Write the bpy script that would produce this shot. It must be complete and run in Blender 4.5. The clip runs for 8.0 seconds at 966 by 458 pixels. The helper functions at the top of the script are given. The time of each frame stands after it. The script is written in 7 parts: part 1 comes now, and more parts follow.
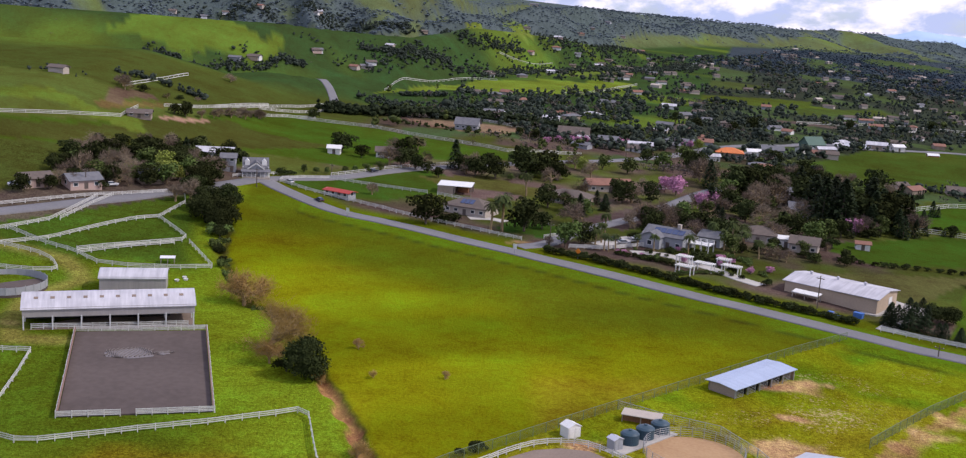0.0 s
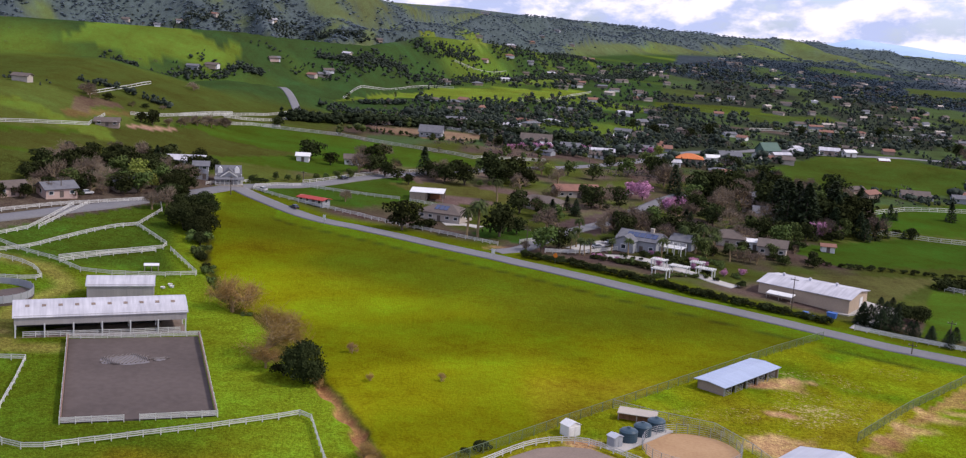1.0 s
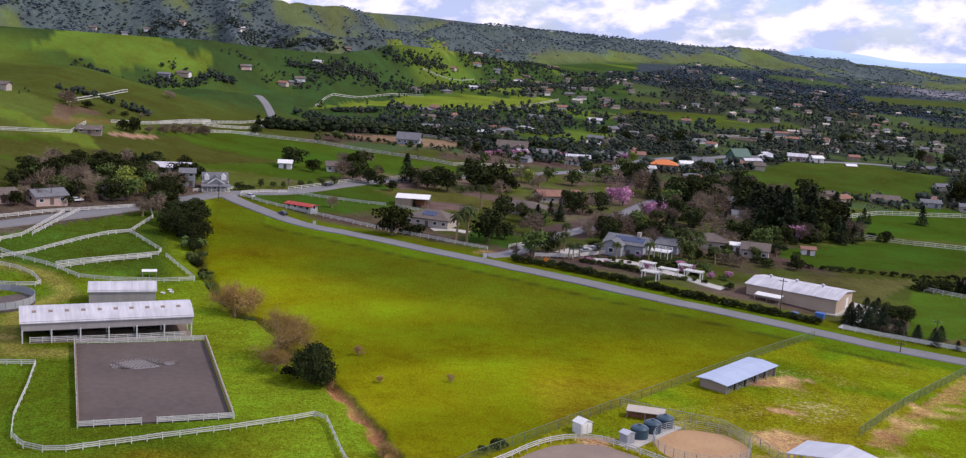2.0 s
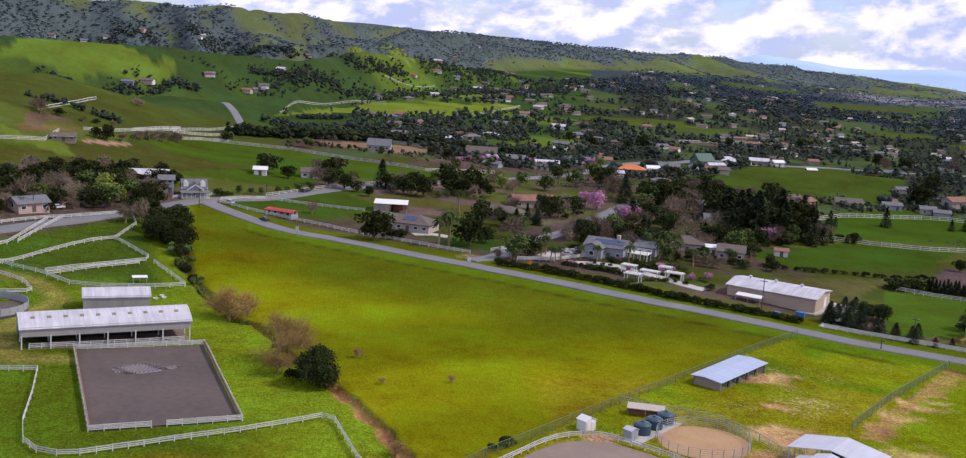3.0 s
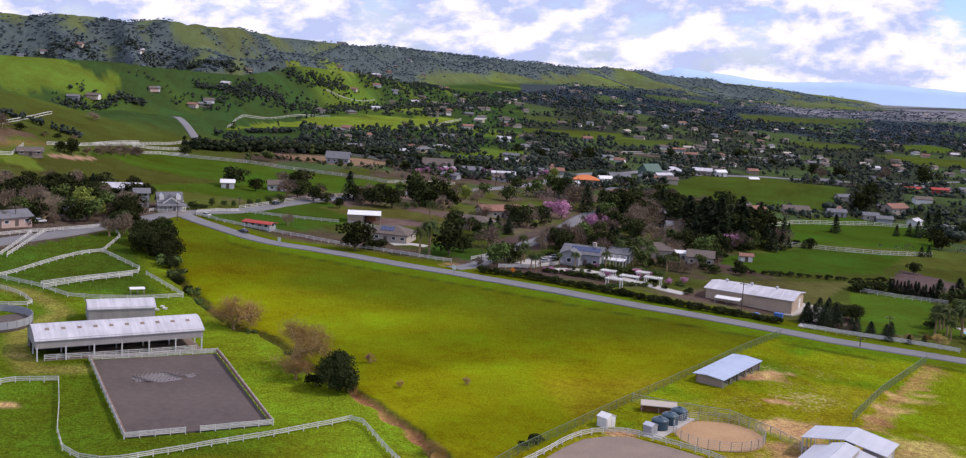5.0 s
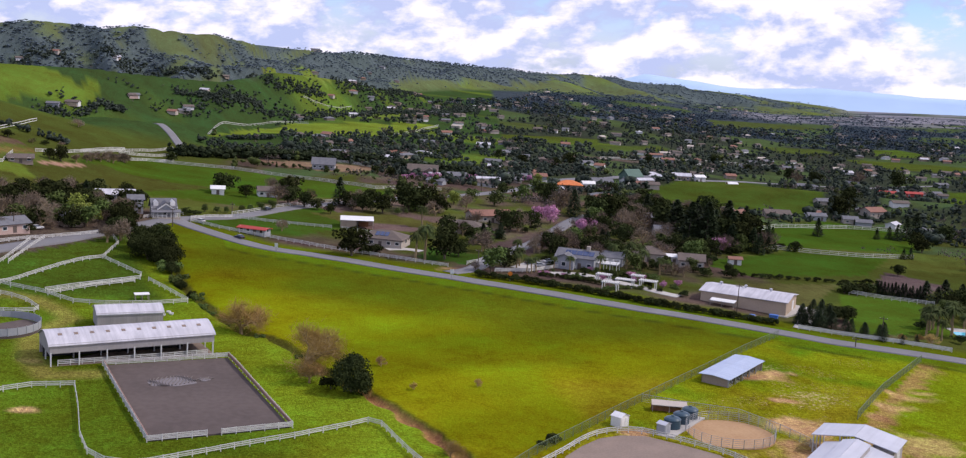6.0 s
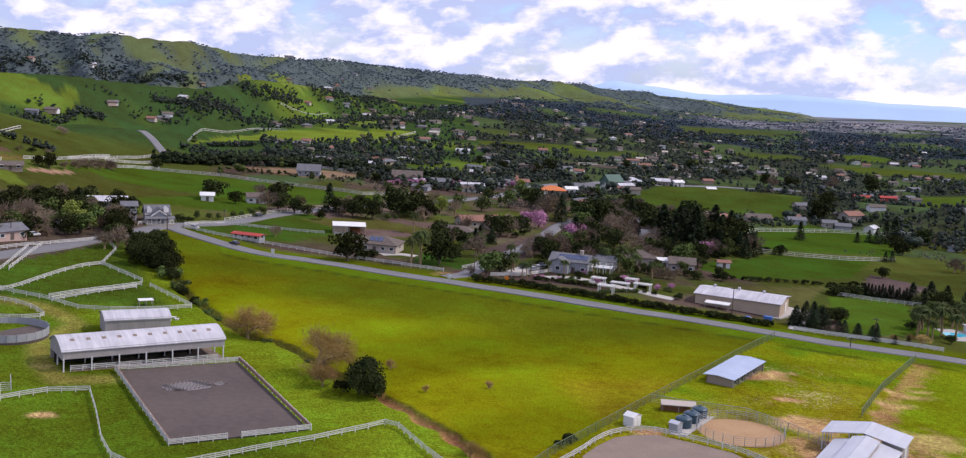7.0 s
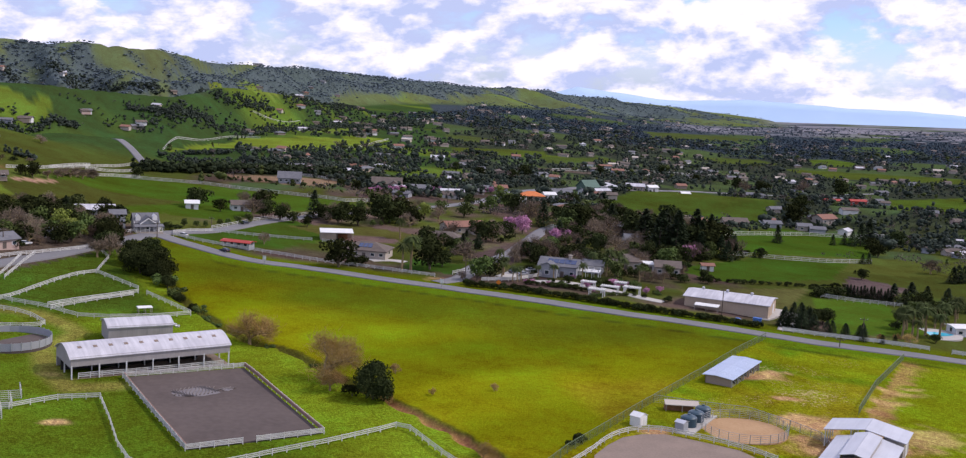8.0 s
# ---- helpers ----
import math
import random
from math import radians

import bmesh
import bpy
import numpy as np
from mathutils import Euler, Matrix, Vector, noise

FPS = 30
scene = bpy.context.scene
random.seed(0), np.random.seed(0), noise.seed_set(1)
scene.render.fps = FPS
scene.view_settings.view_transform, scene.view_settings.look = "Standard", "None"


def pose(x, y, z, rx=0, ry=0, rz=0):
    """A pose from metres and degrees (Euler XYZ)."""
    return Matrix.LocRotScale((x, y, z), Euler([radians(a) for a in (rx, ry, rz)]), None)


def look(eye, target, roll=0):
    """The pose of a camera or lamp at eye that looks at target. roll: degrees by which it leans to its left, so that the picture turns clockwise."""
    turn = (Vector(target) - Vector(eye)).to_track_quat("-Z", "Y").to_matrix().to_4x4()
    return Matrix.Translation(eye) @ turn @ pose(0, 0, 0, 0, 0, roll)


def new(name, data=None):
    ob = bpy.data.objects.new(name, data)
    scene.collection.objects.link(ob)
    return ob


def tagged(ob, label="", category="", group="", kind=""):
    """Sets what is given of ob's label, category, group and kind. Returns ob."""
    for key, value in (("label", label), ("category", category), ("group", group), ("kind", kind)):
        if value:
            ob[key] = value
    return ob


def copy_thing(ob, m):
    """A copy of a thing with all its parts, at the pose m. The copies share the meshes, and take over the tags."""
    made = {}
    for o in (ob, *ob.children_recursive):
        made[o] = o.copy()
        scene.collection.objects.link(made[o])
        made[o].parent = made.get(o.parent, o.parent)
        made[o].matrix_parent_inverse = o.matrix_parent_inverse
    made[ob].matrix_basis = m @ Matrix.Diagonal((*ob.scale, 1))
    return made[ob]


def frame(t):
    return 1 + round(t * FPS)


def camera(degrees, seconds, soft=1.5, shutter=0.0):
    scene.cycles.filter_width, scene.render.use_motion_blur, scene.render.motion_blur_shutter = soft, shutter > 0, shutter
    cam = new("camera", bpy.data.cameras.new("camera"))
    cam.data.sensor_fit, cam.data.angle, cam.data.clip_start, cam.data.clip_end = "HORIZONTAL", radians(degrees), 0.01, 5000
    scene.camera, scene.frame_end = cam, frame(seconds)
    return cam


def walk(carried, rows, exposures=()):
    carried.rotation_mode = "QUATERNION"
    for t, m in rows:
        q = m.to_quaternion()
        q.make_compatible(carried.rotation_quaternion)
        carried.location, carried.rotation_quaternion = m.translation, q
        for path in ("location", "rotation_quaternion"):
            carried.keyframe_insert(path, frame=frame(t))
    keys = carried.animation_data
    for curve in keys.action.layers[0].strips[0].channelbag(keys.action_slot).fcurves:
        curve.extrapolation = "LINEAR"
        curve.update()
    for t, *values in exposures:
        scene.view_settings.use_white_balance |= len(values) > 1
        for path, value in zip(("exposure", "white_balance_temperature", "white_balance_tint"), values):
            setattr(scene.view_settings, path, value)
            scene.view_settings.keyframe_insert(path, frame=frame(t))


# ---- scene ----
import itertools

PLAN = 1.3    # metres to one unit of the plan

# camera: seconds, eye x y z, yaw, pitch, roll
cam = camera(43.9, 8.0, soft=1.2)
ROWS = [
    (0.0, -0.40, -1.66, 66.35, -0.060, -11.963, 3.431),
    (0.5, -4.62, -3.33, 66.03, -1.454, -11.679, 3.511),
    (1.0, -8.80, -5.00, 65.83, -2.743, -11.408, 3.513),
    (1.5, -13.09, -6.51, 65.40, -3.759, -11.130, 3.522),
    (3.0, -26.05, -10.41, 64.19, -7.149, -10.374, 3.531),
    (3.5, -30.40, -11.50, 63.88, -8.429, -10.133, 3.504),
    (4.0, -34.67, -12.47, 63.55, -9.441, -9.894, 3.512),
    (4.5, -38.85, -13.25, 63.13, -10.233, -9.669, 3.476),
    (6.0, -51.25, -15.19, 62.18, -12.544, -9.050, 3.430),
    (6.5, -55.33, -15.66, 61.90, -13.392, -8.838, 3.399),
    (7.0, -59.45, -16.03, 61.55, -14.126, -8.630, 3.374),
    (7.5, -63.50, -16.38, 61.34, -14.921, -8.417, 3.300),
    (8.0, -67.48, -16.88, 61.10, -15.893, -8.203, 3.167),
]
walk(cam, [(t, pose(PLAN * x, PLAN * y, PLAN * z, 90 + pitch, 0, yaw) @ pose(0, 0, 0, 0, 0, roll)) for t, x, y, z, yaw, pitch, roll in ROWS],
     exposures=((0.0, 0.05, 6400, 19), (8.0, 0.05, 6400, 19)))

# ---- light ----
SUN_AZ, SUN_EL = 98.0, 46.0          # compass degrees from +y towards +x, and height
sun_dir = Vector((math.sin(radians(SUN_AZ)) * math.cos(radians(SUN_EL)), math.cos(radians(SUN_AZ)) * math.cos(radians(SUN_EL)), math.sin(radians(SUN_EL))))
sun = new("sun", bpy.data.lights.new("sun", "SUN"))
sun.data.energy, sun.data.angle, sun.data.color = 2.6, radians(2.0), (1.0, 0.95, 0.86)
sun.matrix_world = look(sun_dir * 100, (0, 0, 0))

world = bpy.data.worlds.new("sky")
scene.world = world
world.use_nodes = True
wt = world.node_tree
wt.nodes.clear()


def wnode(kind, **sets):
    n = wt.nodes.new(kind)
    for k, v in sets.items():
        if k in n.inputs:
            n.inputs[k].default_value = v
    return n


def wmath(op, a, b=0.0, clamp=False):
    n = wt.nodes.new("ShaderNodeMath")
    n.operation, n.use_clamp = op, clamp
    for i, v in enumerate((a, b)):
        if isinstance(v, (int, float)):
            n.inputs[i].default_value = v
        else:
            wt.links.new(v, n.inputs[i])
    return n.outputs[0]


sky = wt.nodes.new("ShaderNodeTexSky")
sky.sky_type, sky.sun_disc = "NISHITA", False
sky.sun_elevation, sky.sun_rotation = radians(SUN_EL), radians(SUN_AZ)
sky.air_density, sky.dust_density, sky.ozone_density = 1.0, 0.0, 4.0
coord = wt.nodes.new("ShaderNodeTexCoord")
sep = wt.nodes.new("ShaderNodeSeparateXYZ")
wt.links.new(coord.outputs["Generated"], sep.inputs[0])
# heaped clouds, a little wider than high; their undersides darker than their tops
def cloud_noise(lift):
    comb = wt.nodes.new("ShaderNodeCombineXYZ")
    wt.links.new(sep.outputs[0], comb.inputs[0])
    wt.links.new(sep.outputs[1], comb.inputs[1])
    wt.links.new(wmath("MULTIPLY", wmath("ADD", wmath("MULTIPLY", wmath("ADD", sep.outputs[0], 0.2), -0.055), wmath("ADD", sep.outputs[2], lift)), 2.0), comb.inputs[2])
    n = wnode("ShaderNodeTexNoise", Scale=14.0, Detail=10.0, Roughness=0.58, Distortion=0.1)
    wt.links.new(comb.outputs[0], n.inputs["Vector"])
    return n.outputs[0]


low, high = cloud_noise(0.0), cloud_noise(0.016)
cover = wt.nodes.new("ShaderNodeMapRange")
cover.interpolation_type = "SMOOTHSTEP"
cover.inputs[1].default_value, cover.inputs[2].default_value = 0.34, 0.47
wt.links.new(low, cover.inputs[0])
tone = wt.nodes.new("ShaderNodeValToRGB")
tone.color_ramp.elements[0].position, tone.color_ramp.elements[0].color = 0.40, (0.50, 0.59, 0.85, 1)
tone.color_ramp.elements[1].position, tone.color_ramp.elements[1].color = 0.60, (0.97, 0.96, 1.06, 1)
# brighter towards the sun's side
wt.links.new(wmath("ADD", wmath("MULTIPLY", sep.outputs[0], 0.14), wmath("ADD", wmath("MULTIPLY", wmath("SUBTRACT", low, high), 1.5), 0.475)), tone.inputs[0])
bg_sky, bg_cloud = wnode("ShaderNodeBackground", Strength=0.13), wnode("ShaderNodeBackground", Strength=1.03)
blue = wt.nodes.new("ShaderNodeMix")
blue.data_type, blue.blend_type = "RGBA", "MULTIPLY"
blue.inputs[0].default_value, blue.inputs[7].default_value = 1.0, (0.64, 0.81, 1.34, 1)
wt.links.new(sky.outputs[0], blue.inputs[6])
wt.links.new(blue.outputs[2], bg_sky.inputs[0])
wt.links.new(tone.outputs[0], bg_cloud.inputs[0])
wmix = wt.nodes.new("ShaderNodeMixShader")
wt.links.new(cover.outputs[0], wmix.inputs[0])
wt.links.new(bg_sky.outputs[0], wmix.inputs[1])
wt.links.new(bg_cloud.outputs[0], wmix.inputs[2])
wout = wt.nodes.new("ShaderNodeOutputWorld")
wt.links.new(wmix.outputs[0], wout.inputs[0])


# ---- materials ----
def surface(name, colour, colour2=None, scale=1.0, rough=0.8, metal=0.0, bump=0.0, fine=None, random_tone=0.0, spec=0.3, band=None, island_tone=0.0):
    """A procedural surface: two colours mixed by noise at two scales, optional bump and per-object tone."""
    m = bpy.data.materials.new(name)
    m.use_nodes = True
    nt = m.node_tree
    b = nt.nodes["Principled BSDF"]
    b.inputs["Roughness"].default_value, b.inputs["Metallic"].default_value = rough, metal
    b.inputs["Specular IOR Level"].default_value = spec
    colour2 = colour2 or tuple(c * 0.78 for c in colour)
    co = nt.nodes.new("ShaderNodeTexCoord")
    n1, n2 = nt.nodes.new("ShaderNodeTexNoise"), nt.nodes.new("ShaderNodeTexNoise")
    n1.inputs["Scale"].default_value, n1.inputs["Detail"].default_value = scale, 4
    n2.inputs["Scale"].default_value, n2.inputs["Detail"].default_value = fine or scale * 9, 5
    along_ribs = nt.nodes.new("ShaderNodeMapping")
    along_ribs.inputs["Scale"].default_value = (1.0, 0.07, 0.07) if band else (1.0, 1.0, 1.0)
    nt.links.new(co.outputs["Object"], along_ribs.inputs["Vector"])
    nt.links.new(co.outputs["Object"], n1.inputs["Vector"])
    nt.links.new(along_ribs.outputs[0], n2.inputs["Vector"])
    add = nt.nodes.new("ShaderNodeMath")
    add.operation = "ADD"
    nt.links.new(n1.outputs[0], add.inputs[0])
    nt.links.new(n2.outputs[0], add.inputs[1])
    ramp = nt.nodes.new("ShaderNodeMapRange")
    ramp.inputs[1].default_value, ramp.inputs[2].default_value = 0.72, 1.28
    nt.links.new(add.outputs[0], ramp.inputs[0])
    mix = nt.nodes.new("ShaderNodeMix")
    mix.data_type = "RGBA"
    mix.inputs[6].default_value, mix.inputs[7].default_value = (*colour, 1), (*colour2, 1)
    nt.links.new(ramp.outputs[0], mix.inputs[0])
    out = mix.outputs[2]
    if random_tone:
        info, hsv = nt.nodes.new("ShaderNodeObjectInfo"), nt.nodes.new("ShaderNodeHueSaturation")
        mr, mh = nt.nodes.new("ShaderNodeMapRange"), nt.nodes.new("ShaderNodeMapRange")
        mr.inputs[3].default_value, mr.inputs[4].default_value = 1 - random_tone, 1 + random_tone
        mh.inputs[3].default_value, mh.inputs[4].default_value = 0.5 - random_tone * 0.05, 0.5 + random_tone * 0.05
        nt.links.new(info.outputs["Random"], mr.inputs[0])
        nt.links.new(info.outputs["Random"], mh.inputs[0])
        nt.links.new(mr.outputs[0], hsv.inputs["Value"])
        nt.links.new(mh.outputs[0], hsv.inputs["Hue"])
        nt.links.new(out, hsv.inputs["Color"])
        out = hsv.outputs[0]
    if island_tone:
        geo, hsv, mr = nt.nodes.new("ShaderNodeNewGeometry"), nt.nodes.new("ShaderNodeHueSaturation"), nt.nodes.new("ShaderNodeMapRange")
        mr.inputs[3].default_value, mr.inputs[4].default_value = 1 - island_tone, 1 + island_tone
        nt.links.new(geo.outputs["Random Per Island"], mr.inputs[0])
        nt.links.new(mr.outputs[0], hsv.inputs["Value"])
        nt.links.new(out, hsv.inputs["Color"])
        out = hsv.outputs[0]
    if band:
        # corrugated sheet: ribs along one axis, as relief only
        wave = nt.nodes.new("ShaderNodeTexWave")
        wave.bands_direction = band[0]
        wave.inputs["Scale"].default_value = band[1]
        nt.links.new(co.outputs["Object"], wave.inputs["Vector"])
        bn = nt.nodes.new("ShaderNodeBump")
        bn.inputs["Strength"].default_value, bn.inputs["Distance"].default_value = 0.5, 0.03
        nt.links.new(wave.outputs[0], bn.inputs["Height"])
        nt.links.new(bn.outputs[0], b.inputs["Normal"])
    elif bump:
        bn = nt.nodes.new("ShaderNodeBump")
        bn.inputs["Strength"].default_value, bn.inputs["Distance"].default_value = 0.6, bump
        nt.links.new(n2.outputs[0], bn.inputs["Height"])
        nt.links.new(bn.outputs[0], b.inputs["Normal"])
    nt.links.new(out, b.inputs["Base Color"])
    return m


def ground_surface():
    """Grass and soil: the sheet's soil colour, with light and haze painted in, varied by noise at four sizes."""
    m = bpy.data.materials.new("meadow")
    m.use_nodes = True
    nt = m.node_tree
    b = nt.nodes["Principled BSDF"]
    b.inputs["Roughness"].default_value, b.inputs["Specular IOR Level"].default_value = 1.0, 0.0
    at = nt.nodes.new("ShaderNodeAttribute")
    at.attribute_name = "soil"
    geo = nt.nodes.new("ShaderNodeNewGeometry")
    last = at.outputs["Color"]
    tuft = nt.nodes.new("ShaderNodeAttribute")
    tuft.attribute_name = "tuft"
    relief = None
    for scale, detail, swing, hue, tufted in ((0.012, 3, 0.15, 0.014, 0), (0.06, 5, 0.20, 0.018, 0), (0.35, 6, 0.25, 0.014, 0.6), (4.2, 3, 0.42, 0.004, 1), (1.4, 5, 0.34, 0.010, 1)):
        n = nt.nodes.new("ShaderNodeTexNoise")
        n.inputs["Scale"].default_value, n.inputs["Detail"].default_value, n.inputs["Roughness"].default_value = scale, detail, 0.62
        nt.links.new(geo.outputs["Position"], n.inputs["Vector"])
        hsv = nt.nodes.new("ShaderNodeHueSaturation")
        mv, mh = nt.nodes.new("ShaderNodeMapRange"), nt.nodes.new("ShaderNodeMapRange")
        for mr, lo, hi in ((mv, -swing, swing), (mh, 0.5 - hue, 0.5 + hue)):
            mr.inputs[1].default_value, mr.inputs[2].default_value = 0.3, 0.7
            mr.inputs[3].default_value, mr.inputs[4].default_value = lo, hi
            nt.links.new(n.outputs[0], mr.inputs[0])
        gain, one = nt.nodes.new("ShaderNodeMath"), nt.nodes.new("ShaderNodeMath")
        gain.operation, one.operation = "MULTIPLY", "ADD"
        gain.inputs[1].default_value, one.inputs[1].default_value = 1.0, 1.0
        nt.links.new(mv.outputs[0], gain.inputs[0])
        if tufted:
            nt.links.new(tuft.outputs["Fac"], gain.inputs[1])
        nt.links.new(gain.outputs[0], one.inputs[0])
        nt.links.new(one.outputs[0], hsv.inputs["Value"])
        nt.links.new(mh.outputs[0], hsv.inputs["Hue"])
        nt.links.new(last, hsv.inputs["Color"])
        last = hsv.outputs[0]
        relief = gain.outputs[0]
    # flecks of straw and bare earth where the sod is thin
    fleck = nt.nodes.new("ShaderNodeTexNoise")
    fleck.inputs["Scale"].default_value, fleck.inputs["Detail"].default_value, fleck.inputs["Roughness"].default_value = 1.1, 9, 0.8
    nt.links.new(geo.outputs["Position"], fleck.inputs["Vector"])
    thin = nt.nodes.new("ShaderNodeMath")
    thin.operation = "ADD"
    nt.links.new(fleck.outputs[0], thin.inputs[0])
    nt.links.new(at.outputs["Alpha"], thin.inputs[1])
    share = nt.nodes.new("ShaderNodeMapRange")
    share.inputs[1].default_value, share.inputs[2].default_value = 0.80, 0.90
    nt.links.new(thin.outputs[0], share.inputs[0])
    straw = nt.nodes.new("ShaderNodeMix")
    straw.data_type = "RGBA"
    straw.inputs[7].default_value = (0.50, 0.38, 0.20, 1)
    nt.links.new(share.outputs[0], straw.inputs[0])
    nt.links.new(last, straw.inputs[6])
    last = straw.outputs[2]
    bn = nt.nodes.new("ShaderNodeBump")
    bn.inputs["Strength"].default_value, bn.inputs["Distance"].default_value = 1.0, 0.45
    nt.links.new(relief, bn.inputs["Height"])
    nt.links.new(bn.outputs[0], b.inputs["Normal"])
    nt.links.new(last, b.inputs["Base Color"])
    return m


